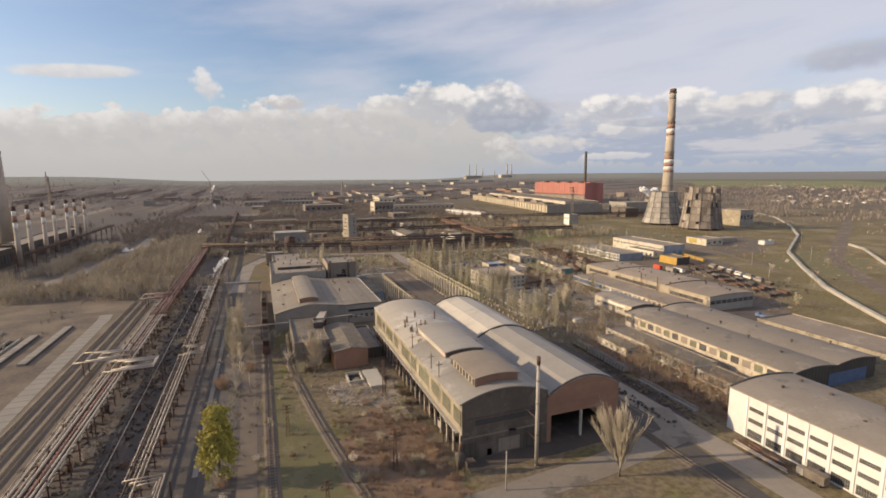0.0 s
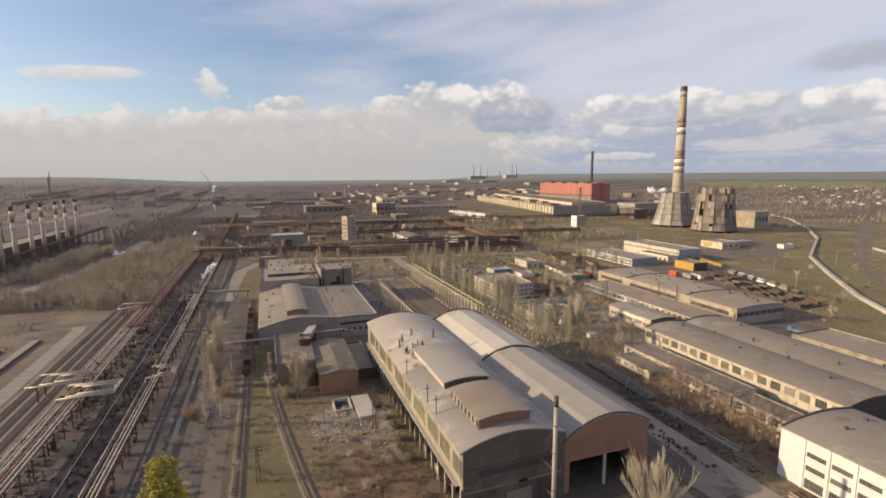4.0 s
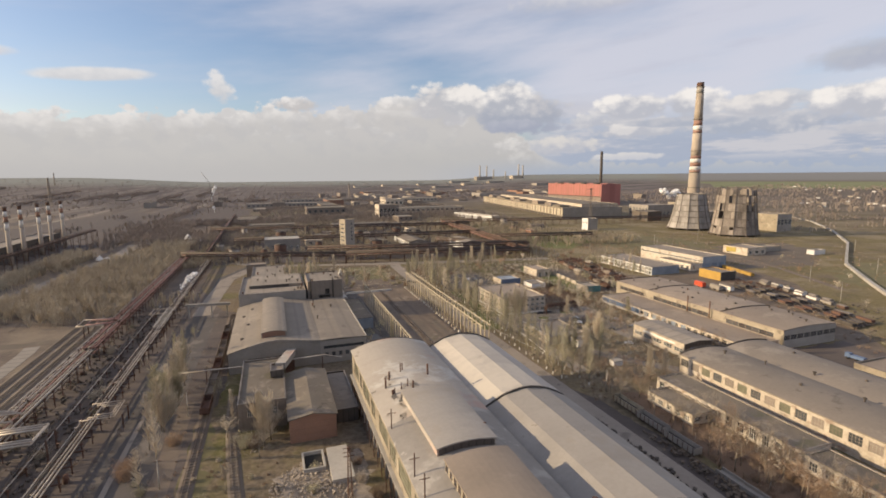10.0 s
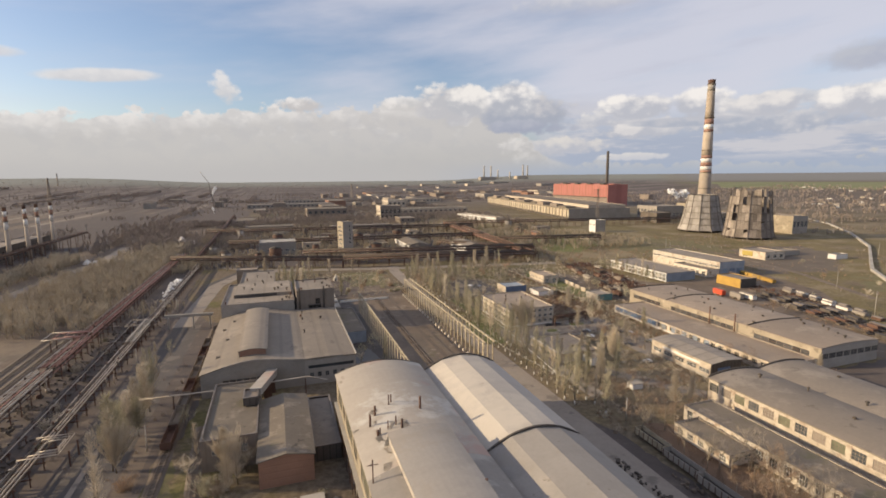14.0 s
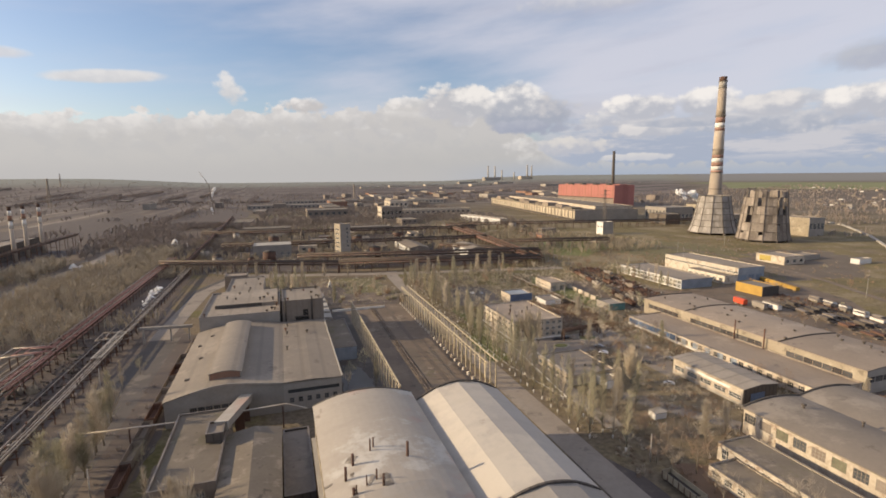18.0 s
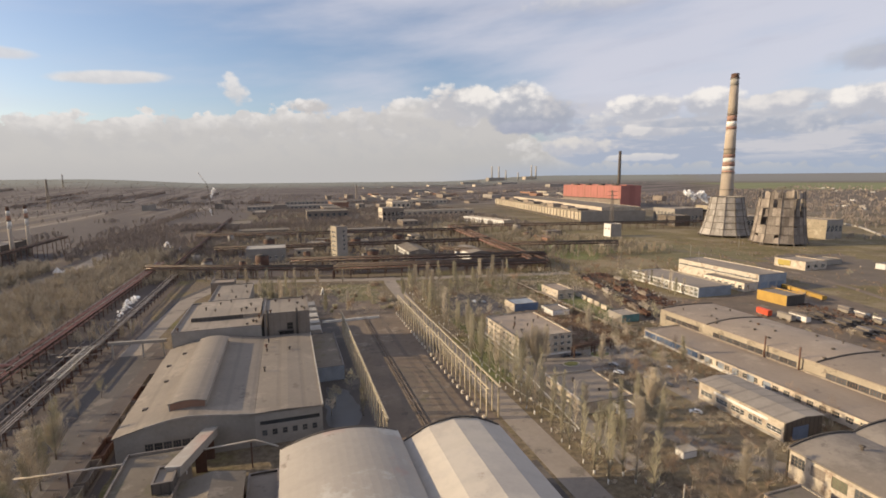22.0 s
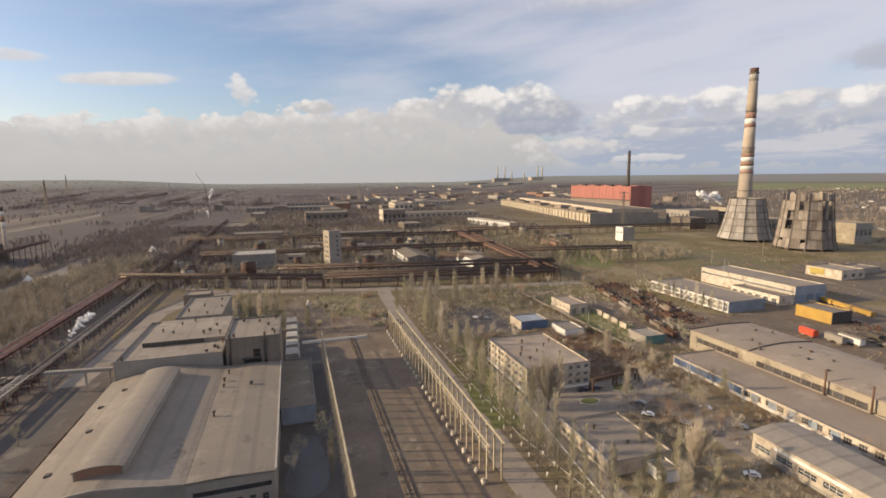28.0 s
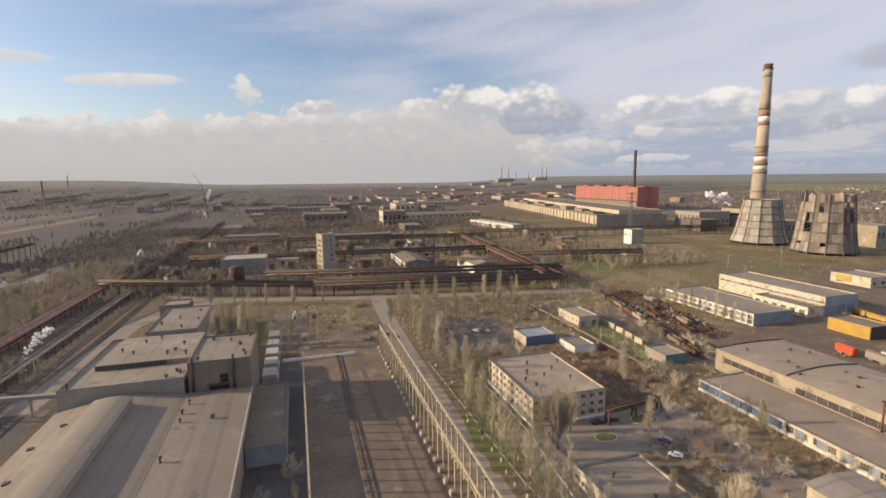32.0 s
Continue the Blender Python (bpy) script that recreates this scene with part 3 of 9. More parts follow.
def wall(bm, p0, p1, z0, z1, holes=(), thick=0.35):
    """A wall from p0 to p1, its outer face to the right of that way, with openings (u0, u1, za, zb) cut through it."""
    p0, p1 = Vector((*p0, 0)), Vector((*p1, 0))
    d = (p1 - p0).normalized()
    n = Vector((d.y, -d.x, 0))
    length = (p1 - p0).length
    us = sorted({0.0, length, *(h[0] for h in holes), *(h[1] for h in holes)})
    zs = sorted({z0, z1, *(h[2] for h in holes), *(h[3] for h in holes)})
    solid = {}
    for i in range(len(us) - 1):
        for j in range(len(zs) - 1):
            u, z = (us[i] + us[i + 1]) / 2, (zs[j] + zs[j + 1]) / 2
            solid[i, j] = not any(h[0] < u < h[1] and h[2] < z < h[3] for h in holes)
    cache = {}

    def vert(i, j, back):
        key = (i, j, back)
        if key not in cache:
            cache[key] = bm.verts.new(p0 + d * us[i] - n * (thick if back else 0) + Vector((0, 0, zs[j])))
        return cache[key]

    def quad(*k):
        bm.faces.new([vert(*q) for q in k])

    for (i, j), s in solid.items():
        if not s:
            continue
        quad((i, j, 0), (i + 1, j, 0), (i + 1, j + 1, 0), (i, j + 1, 0))
        quad((i, j, 1), (i, j + 1, 1), (i + 1, j + 1, 1), (i + 1, j, 1))
        if not solid.get((i - 1, j)):
            quad((i, j, 1), (i, j, 0), (i, j + 1, 0), (i, j + 1, 1))
        if not solid.get((i + 1, j)):
            quad((i + 1, j, 0), (i + 1, j, 1), (i + 1, j + 1, 1), (i + 1, j + 1, 0))
        if not solid.get((i, j - 1)):
            quad((i, j, 1), (i + 1, j, 1), (i + 1, j, 0), (i, j, 0))
        if not solid.get((i, j + 1)):
            quad((i, j + 1, 0), (i + 1, j + 1, 0), (i + 1, j + 1, 1), (i, j + 1, 1))


WINDOWS = {}
FOOT = [(53, 115, 125, 248), (4, 66, 285, 369), (147, 180, -40, 117), (196, 247, 121, 227), (264, 302, 224, 352), (84, 129, 262, 432), (129, 140, 60, 545), (626, 694, 638, 706), (620, 690, 550, 620)]


def window_meshes(w, h, nx, nz, frame_mat, glass_mat):
    key = (round(w, 2), round(h, 2), nx, nz, frame_mat, glass_mat)
    if key not in WINDOWS:
        bm = bmesh.new()
        f = 0.10
        cells = [(w * i / nx + (f if i == 0 else 0.05), w * (i + 1) / nx - (f if i == nx - 1 else 0.05), h * k / nz + (f if k == 0 else 0.05), h * (k + 1) / nz - (f if k == nz - 1 else 0.05))
                 for i in range(nx) for k in range(nz)]
        wall(bm, (-w / 2, 0.10), (w / 2, 0.10), 0.0, h, cells, 0.12)
        fr = mesh_of("window_frame", bm, frame_mat)
        gl = mesh_of("pane", boxes((-w / 2 + 0.02, w / 2 - 0.02, 0.15, 0.17, 0.02, h - 0.02)), glass_mat)
        WINDOWS[key] = (fr, gl)
    return WINDOWS[key]


def windows_in(parent, p0, p1, holes, nx=3, nz=2, frame_mat="white_paint", glass_mat="glass", name="window", plain=False):
    """Fills the openings of a wall with windows, each a frame with a pane under it."""
    p0, p1 = Vector((*p0, 0)), Vector((*p1, 0))
    d = (p1 - p0).normalized()
    rz = math.atan2(d.y, d.x)
    for u0, u1, za, zb in holes:
        fr, gl = window_meshes(u1 - u0, zb - za, nx, nz, frame_mat, glass_mat)
        at = p0 + d * (u0 + u1) / 2 + Vector((0, 0, za))
        if plain:
            piece(name, gl, at, parent, rz)
            continue
        o = piece(name, fr, at, parent, rz)
        q = new("pane", gl)
        q.parent = o


def row(length, n, w, za, zb, start=None, end=None):
    """Openings evenly spread along a wall."""
    a, b = (start if start is not None else 0.0), (end if end is not None else length)
    gap = (b - a) / n
    return [(a + gap * (i + 0.5) - w / 2, a + gap * (i + 0.5) + w / 2, za, zb) for i in range(n)]


def arch_sheet(bm, x0, x1, y0, y1, z, rise, thick=0.4, n=14, over=0.4):
    """A vaulted roof over x0..x1 that runs along y."""
    def prof(u):
        return z + rise * (1 - (2 * u - 1) ** 2)
    rows = []
    for y in (y0 - over, y1 + over):
        for dz in (0, thick):
            rows.append([bm.verts.new((x0 - over + (x1 - x0 + 2 * over) * i / n, y, prof(i / n) + dz)) for i in range(n + 1)])
    lo0, hi0, lo1, hi1 = rows
    for i in range(n):
        for q in ((hi0[i], hi0[i + 1], hi1[i + 1], hi1[i]), (lo0[i], lo1[i], lo1[i + 1], lo0[i + 1]), (lo0[i], lo0[i + 1], hi0[i + 1], hi0[i]),
                  (lo1[i], hi1[i], hi1[i + 1], lo1[i + 1])):
            bm.faces.new(q)
    for i in (0, n):
        bm.faces.new((lo0[i], hi0[i], hi1[i], lo1[i]))


def gable_fill(bm, x0, x1, y, z, rise, thick=0.35, n=14, base=0.0):
    """The wall under a vault's end, from z - base up to the vault."""
    a, b = [], []
    for i in range(n + 1):
        u = i / n
        p = (x0 + (x1 - x0) * u, z + rise * (1 - (2 * u - 1) ** 2))
        a.append((bm.verts.new((p[0], y, z - base)), bm.verts.new((p[0], y, p[1] + 0.01))))
        b.append((bm.verts.new((p[0], y + thick, z - base)), bm.verts.new((p[0], y + thick, p[1] + 0.01))))
    for i in range(n):
        bm.faces.new((a[i][0], a[i + 1][0], a[i + 1][1], a[i][1]))
        bm.faces.new((b[i][0], b[i][1], b[i + 1][1], b[i + 1][0]))
        bm.faces.new((a[i][1], a[i + 1][1], b[i + 1][1], b[i][1]))
        bm.faces.new((a[i][0], b[i][0], b[i + 1][0], a[i + 1][0]))
    for k in (0, n):
        bm.faces.new((a[k][0], a[k][1], b[k][1], b[k][0]))


def arc_rib(bm, x0, x1, y, z, rise, w=0.5, h=0.5, n=14):
    """A raised band over a vault."""
    pts = [(x0 + (x1 - x0) * i / n, z + rise * (1 - (2 * i / n - 1) ** 2)) for i in range(n + 1)]
    for (xa, za), (xb, zb) in zip(pts, pts[1:]):
        beam(bm, (xa, y, za + h / 2), (xb, y, zb + h / 2), w, h)


def flat_building(name, x0, x1, y0, y1, h, label, category="building", wall_mat="wall_grey", roof_mat="roof_felt", holes=None, parapet=0.5,
                  z0=0.0, nx=3, nz=2, glass="glass", frame_mat="white_paint", mats=None, plain=False):
    """A block with a flat roof behind a parapet. holes: openings of the sides 's', 'e', 'n', 'w'; mats: another material for a side."""
    t = thing(name, ((x0 + x1) / 2, (y0 + y1) / 2, z0), label, category)
    FOOT.append((x0 - 1, x1 + 1, y0 - 1, y1 + 1))
    holes, mats = holes or {}, mats or {}
    i = 0.36
    sides = {"s": ((x0, y0), (x1, y0)), "e": ((x1, y0 + i), (x1, y1 - i)), "n": ((x1, y1), (x0, y1)), "w": ((x0, y1 - i), (x0, y0 + i))}
    for k, (a, b) in sides.items():
        bm = bmesh.new()
        wall(bm, a, b, z0 - 0.4, z0 + h, [(u, v, z0 + p, z0 + q) for u, v, p, q in holes.get(k, ())])
        part("wall", bm, mats.get(k, wall_mat), t)
        windows_in(t, a, b, [(u, v, z0 + p, z0 + q) for u, v, p, q in holes.get(k, ())], nx, nz, frame_mat, glass, "window", plain)
    part("roof", boxes((x0 + 0.36, x1 - 0.36, y0 + 0.37, y1 - 0.37, z0 + h - parapet - 0.3, z0 + h - parapet)), roof_mat, t)
    bm = bmesh.new()
    for d in ((x0 - 0.1, x1 + 0.1, y0 - 0.1, y0 + 0.45), (x0 - 0.1, x1 + 0.1, y1 - 0.45, y1 + 0.1), (x0 - 0.1, x0 + 0.45, y0 + 0.45, y1 - 0.45), (x1 - 0.45, x1 + 0.1, y0 + 0.45, y1 - 0.45)):
        box(bm, *d, z0 + h + 0.003, z0 + h + 0.18)
    part("coping", bm, "steel", t)
    return t


def roof_vents(parent, spots, z, seed=1):
    """Small stacks and mushroom vents on a roof."""
    rnd = random.Random(seed)
    for x, y in spots:
        bm = bmesh.new()
        r, h = rnd.uniform(0.25, 0.42), rnd.uniform(0.7, 1.6)
        tube(bm, [(x, y, z - 0.3), (x, y, z + h)], r, 8)
        tube(bm, [(x, y, z + h - 0.1), (x, y, z + h + 0.25), (x, y, z + h + 0.5)], [r * 2.0, r * 2.0, r * 0.4], 8)
        part("roof_vent", bm, "rust" if rnd.random() < 0.15 else "pipe_dark", parent)


# ---- ground ----
def land(x, y):
    """The ground's height: flat round the works, rising far off to the skyline, lower towards the north."""
    r = math.hypot(x - 60, y - 120)
    if r <= 1900:
        return 0.0
    a = math.degrees(math.atan2(x - 60, y - 120))

    def ease(lo, hi):
        u = min(max((a - lo) / (hi - lo), 0.0), 1.0)
        return u * u * (3 - 2 * u)
    return 88.5 * min((r - 1900) / 3000, 1.03) ** 1.25 * (1 - 0.55 * ease(-19, -5) * (1 - ease(17, 30)))


def build_ground():
    bm = bmesh.new()
    cx, cy = 60.0, 120.0
    radii = [0, 60, 120, 200, 300, 420, 560, 740, 950, 1200, 1500, 1900, 2400, 2900, 3400, 3900, 4400, 4800, 4990]
    n = 144
    rings = []
    for r in radii:
        if r == 0:
            rings.append([bm.verts.new((cx, cy, 0))])
            continue
        ring = []
        for k in range(n):
            a = 2 * math.pi * k / n
            x, y = cx + r * math.cos(a), cy + r * math.sin(a)
            ring.append(bm.verts.new((x, y, land(x, y))))
        rings.append(ring)
    for k in range(n):
        bm.faces.new((rings[0][0], rings[1][k], rings[1][(k + 1) % n]))
    for a, b in zip(rings[1:], rings[2:]):
        for k in range(n):
            bm.faces.new((a[k], b[k], b[(k + 1) % n], a[(k + 1) % n])).smooth = True
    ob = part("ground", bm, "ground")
    tagged(ob, "dry spring steppe with bare soil and patches of grass", "ground", kind="structure")


build_ground()


def sheet(name, material, outline, label, z=0.02, thick=0.3, category="road", kind="structure"):
    """A flat sheet of road or yard with the given outline, standing a little proud of the ground."""
    bm = bmesh.new()
    top = [bm.verts.new((x, y, z)) for x, y in outline]
    low = [bm.verts.new((x, y, z - thick)) for x, y in outline]
    bm.faces.new(top), bm.faces.new(low[::-1])
    for i in range(len(top)):
        j = (i + 1) % len(top)
        bm.faces.new((low[i], low[j], top[j], top[i]))
    ob = part(name, bm, material)
    return tagged(ob, label, category, kind=kind)


def ragged(outline, rough=1.5, step=3.0, seed=1):
    """The same outline with a frayed edge."""
    out = []
    for i, p in enumerate(outline):
        a, b = Vector(p), Vector(outline[(i + 1) % len(outline)])
        d = b - a
        n = max(1, int(d.length / step))
        nrm = Vector((-d.y, d.x)).normalized()
        for k in range(n):
            q = a + d * (k / n)
            out.append(tuple(q + nrm * rough * (noise.noise((q.x * 0.12, q.y * 0.12, seed)) + 0.6 * noise.noise((q.x * 0.5, q.y * 0.5, seed)))))
    return out


def strip(name, material, line, width, label, z=0.03, category="road"):
    """A road that follows a line."""
    left, right = [], []
    for i, p in enumerate(line):
        a, b = Vector(line[max(i - 1, 0)]), Vector(line[min(i + 1, len(line) - 1)])
        d = (b - a).normalized()
        nrm = Vector((-d.y, d.x)) * width / 2
        left.append(tuple(Vector(p) + nrm)), right.append(tuple(Vector(p) - nrm))
    bm = bmesh.new()
    vl = [bm.verts.new((*p, z)) for p in left]
    vr = [bm.verts.new((*p, z)) for p in right]
    wl = [bm.verts.new((*p, z - 0.3)) for p in left]
    wr = [bm.verts.new((*p, z - 0.3)) for p in right]
    for i in range(len(line) - 1):
        bm.faces.new((vl[i], vr[i], vr[i + 1], vl[i + 1]))
        bm.faces.new((wl[i], vl[i], vl[i + 1], wl[i + 1]))
        bm.faces.new((vr[i], wr[i], wr[i + 1], vr[i + 1]))
    ob = part(name, bm, material)
    return tagged(ob, label, category, kind="structure")


# roads and yards
sheet("yard_crane", "yard", [(84, 262), (127, 262), (127, 430), (84, 430)], "bare dark soil of the crane yard", 0.03, category="yard")
strip("road_poplar", "asphalt_pale", [(134, 60), (134, 180), (134, 300), (135, 420), (138, 520), (142, 545)], 10, "dusty pale asphalt road beside the crane yard", 0.05)
strip("road_cross", "asphalt_pale", [(-14, 600), (10, 572), (60, 556), (150, 533), (300, 506)], 11, "pale cross road below the pipe bridge", 0.07)
strip("bed_west", "ballast", [(-8, 40), (-8, 160), (-9, 262)], 5.5, "dark strip of ballast beside the siding", 0.035)
strip("road_west", "asphalt", [(-26, 40), (-26, 160), (-25, 300), (-19, 400), (-16, 520), (4, 570)], 9, "dark dusty service road beside the pipe racks", 0.04)
strip("road_bend", "asphalt_pale", [(-20, 395), (-17, 450), (-13, 510), (2, 550), (38, 562)], 11, "pale dusty bend of the works road", 0.055)
strip("road_south", "asphalt_pale", [(40, 108), (90, 112), (128, 118), (136, 136)], 10, "pale curved road before the hangar", 0.06)
# dark sheet that deepens the hangar's shadow by its own colour
sheet("yard_east", "soil_soot", ragged([(128, 122), (140, 124), (147, 150), (146, 178), (144, 206), (139, 222), (129, 226)]), "dark ground beside the hangar, with its shadow put into the colour", 0.025, category="yard")
strip("road_east", "asphalt", [(118, 30), (124, 110), (122, 180), (124, 250)], 8, "dark asphalt strip along the hangar", 0.03)
strip("road_concrete", "concrete_old", [(-92, 120), (-92.5, 205), (-94.5, 350), (-96, 362)], 7, "pale concrete slab road between rail tracks", 0.06)
strip("road_canteen", "asphalt_pale", [(196, 222), (186, 236), (178, 249), (171, 259)], 7, "asphalt lane behind the canteen", 0.04)
sheet("yard_office", "asphalt_pale", [(150, 304), (204, 304), (204, 262), (222, 262), (222, 330), (150, 328)], "grey asphalt yard before the office", 0.03, category="yard")
sheet("yard_shed", "asphalt", [(66, 262), (84, 262), (84, 430), (66, 430)], "dark asphalt beside the shed", 0.03, category="yard")

# ---- the double hangar ----
def prism(bm, profile, y0, y1):
    """A closed outline in x and z, drawn out along y."""
    fa = [bm.verts.new((x, y0, z)) for x, z in profile]
    fb = [bm.verts.new((x, y1, z)) for x, z in profile]
    bm.faces.new(fa), bm.faces.new(fb[::-1])
    for p in range(len(profile)):
        q = (p + 1) % len(profile)
        bm.faces.new((fb[p], fb[q], fa[q], fa[p]))


def hangar():
    x0, xm, x1, y0, y1 = 53.4, 84.0, 112.4, 129.4, 247.0
    ze, rise = 16.6, 4.6
    zw, rw = 18.4, 3.3          # the western vault stands higher and is flatter
    t = thing("hangar", ((x0 + x1) / 2, (y0 + y1) / 2, 0), "long twin-vaulted industrial hangar with a dusty pale roof", "hangar")
    bm = bmesh.new()
    arch_sheet(bm, x0, xm - 0.7, 183.0, y1, zw, rw, n=16, over=0.4)
    part("roof_west", bm, "roof_dust", t, "pale dust-covered vaulted roof")
    bm = bmesh.new()
    arch_sheet(bm, x0, xm - 0.7, y0, 182.2, zw, rw, n=16, over=0.4)
    part("roof_west", bm, "roof_grey", t, "grey vaulted roof of patched felt")
    bm = bmesh.new()
    arch_sheet(bm, xm + 0.7, x1, y0, 187.2, ze - 0.3, rise, n=4)
    part("roof_east", bm, "roof_dust_east", t, "dull vaulted roof of felt strips")
    bm = bmesh.new()
    arch_sheet(bm, xm + 0.7, x1, 188.01, y1 - 2.6, ze - 0.3, rise, n=4)
    part("roof_east", bm, "roof_pale", t, "pale vaulted roof of felt strips")
    part("valley_wall", boxes((xm - 1.1, xm - 0.72, y0 + 0.4, y1 - 0.4, 15.0, zw - 0.02)), "wall_soot", t)
    part("gutter", boxes((xm - 0.68, xm + 0.68, y0, y1, ze - 0.9, ze - 0.45)), "wall_dark", t)
    bm = bmesh.new()
    arc_rib(bm, xm + 0.8, x1, 187.6, ze, rise, 0.6, 0.5)
    part("roof_rib", bm, "wall_dark", t)
    bm = bmesh.new()
    arc_rib(bm, xm + 0.8, x1, y0 - 0.2, ze, rise, 0.5, 0.35)
    part("roof_rib", bm, "wall_dark", t)
    bm = bmesh.new()
    arc_rib(bm, x0, xm - 0.8, y1 + 0.2, zw + 0.2, rw, 0.5, 0.45)
    part("roof_rib", bm, "wall_dark", t)
    bm = bmesh.new()
    arc_rib(bm, xm + 0.8, x1, y1 - 2.4, ze + 0.1, rise, 0.5, 0.45)
    part("roof_rib", bm, "wall_dark", t)
    # south ends
    wh = [(5.0, 27.0, 10.8, 12.6)]
    bm = bmesh.new()
    wall(bm, (x0, y0), (xm, y0), -0.4, zw, wh)
    part("wall_south_west", bm, "wall_soot", t, "sooty brown end wall")
    for u, w, z0, z1, m in ((1.0, 4.2, 0.0, 5.6, "wall_dark"), (6.0, 6.0, 0.0, 4.4, "wall_soot"), (13.0, 7.5, 0.6, 5.0, "wall_brown"), (22.0, 6.5, 0.0, 7.0, "wall_dark"), (0.6, 29.0, 7.0, 7.5, "wall_brown"), (2.0, 27.0, 13.2, 13.5, "wall_dark"), (9.0, 1.6, 0.3, 2.4, "rust"), (16.5, 2.6, 5.6, 8.0, "wall_dark"), (8.0, 2.0, 5.2, 6.6, "wall_dark")):
        part("patch_panel", boxes((x0 + u, x0 + u + w, y0 - 0.14, y0 - 0.01, z0, z1)), m, t)
    part("window_band", boxes((x0 + 5, x0 + 27, y0 + 0.15, y0 + 0.2, 10.8, 12.6)), "glass", t)
    bm = bmesh.new()
    gable_fill(bm, x0, xm - 0.7, y0, zw, rw)
    part("gable", bm, "wall_soot", t)
    bm = bmesh.new()
    wall(bm, (xm, y0), (x1, y0), -0.4, ze - 0.3, [(1.6, 21.8, -0.41, 9.2)])
    part("wall_south_east", bm, "brick", t, "red brick-coloured end wall over an open bay")
    bm = bmesh.new()
    gable_fill(bm, xm + 0.7, x1, y0, ze - 0.3, rise)
    part("gable", bm, "brick", t)
    part("door_post", boxes((xm + 12.9, xm + 13.7, y0 - 0.1, y0 + 0.5, 0, 9.2)), "concrete", t)
    part("partition", boxes((x0 + 2, x1 - 0.6, y0 + 30, y0 + 30.3, 0, ze - 0.7)), "wall_dark", t)
    # west side: panel band on columns
    L = y1 - y0
    hs = [(u, u + w, 11.6, 16.6) for u, w in ((6, 9.5), (18, 4.5), (25, 12.0), (40, 6.0), (52, 11.5), (66, 7.0), (76, 12.0), (91, 9.0), (102, 7.5), (112, 6.5))]
    bm = bmesh.new()
    wall(bm, (x0, y1), (x0, y0 + 0.4), 9.0, zw, hs)
    part("wall_west", bm, "wall_beige", t, "worn beige panel band on columns")
    windows_in(t, (x0, y1), (x0, y0), hs, 8, 3, "wall_brown", "glass_green")
    post = mesh_of("column", boxes((-0.35, 0.35, -0.35, 0.35, 0, 9.0)), "concrete")
    for i in range(21):
        piece("column", post, (x0 + 0.4, y0 + 0.6 + i * (L - 1.2) / 20, 0), t)
    part("inner_wall", boxes((x0 + 7, x0 + 7.3, y0 + 0.5, y1 - 0.5, 0, ze - 0.5)), "wall_dark", t)
    part("ledge", boxes((x0 - 1.2, x0 - 0.02, y0 + 1, y1 - 1, 9.0, 9.3)), "concrete", t)
    for i in range(20):
        ya = y0 + 0.6 + i * (L - 1.2) / 20
        brace = bmesh.new()
        beam(brace, (x0 - 0.9, ya, 0.2), (x0 - 0.9, ya + 3.0, 9.0), 0.25)
        part("brace", brace, "rust", t)
    # east side and north ends
    bm = bmesh.new()
    he = row(L - 3.4, 16, 4.6, 6.0, 11.5)
    wall(bm, (x1, y0 + 0.4), (x1, y1 - 3.0), -0.4, ze - 0.3, he)
    part("wall_east", bm, "wall_grey", t)
    windows_in(t, (x1, y0 + 0.4), (x1, y1 - 3.0), he, 5, 3, "steel", "glass")
    bm = bmesh.new()
    wall(bm, (x1, y1 - 2.6), (xm, y1 - 2.6), -0.4, ze - 0.3)
    wall(bm, (xm, y1), (x0, y1), -0.4, ze - 0.3)
    prism(bm, [(x0, ze - 0.3), (xm - 0.7, ze - 0.3), (xm - 0.7, zw), (x0, zw)], y1 - 0.35, y1)
    gable_fill(bm, x0, xm - 0.7, y1 - 0.35, zw, rw)
    gable_fill(bm, xm + 0.7, x1, y1 - 2.95, ze - 0.3, rise)
    part("wall_north", bm, "wall_grey", t)
    # roof monitors, on the crown of the western vault
    for ya, yb, xa, xb, zt, front in ((134.0, 154.8, 60.3, 75.8, 25.0, "brick"), (160.6, 193.6, 60.4, 75.7, 24.3, "wall_dark")):
        bm = bmesh.new()
        arch_sheet(bm, xa, xb, ya, yb, zt - 1.3, 0.9, 0.35, 10, 0.3)
        part("monitor_roof", bm, "roof_felt_warm" if front == "brick" else "roof_dust_east", t)
        bm = bmesh.new()
        n = int((yb - ya) / 2.4)
        hm = row(yb - ya, n, 1.7, 21.3, 23.4) if front == "brick" else []
        wall(bm, (xa, yb), (xa, ya), 18.0, zt - 1.2, hm)
        part("monitor_wall", bm, "wall_beige" if front == "brick" else "roof_dust", t)
        bm = bmesh.new()
        wall(bm, (xb, ya), (xb, yb), 18.0, zt - 1.2)
        part("monitor_wall", bm, "roof_dust", t)
        windows_in(t, (xa, yb), (xa, ya), hm, 1, 2, "rust", "glass")
        for y in (ya + 0.02, yb - 0.32):
            bm = bmesh.new()
            gable_fill(bm, xa, xb, y, zt - 1.3, 0.9, 0.3, 10, 5.0)
            part("monitor_end", bm, front, t)
    # vents and posts on the roof
    rnd = random.Random(4)
    for i in range(9):
        x, y = rnd.uniform(57, 66), rnd.uniform(196, 216)
        z = zw + rw * (1 - (2 * (x - x0) / (xm - x0) - 1) ** 2)
        bm = bmesh.new()
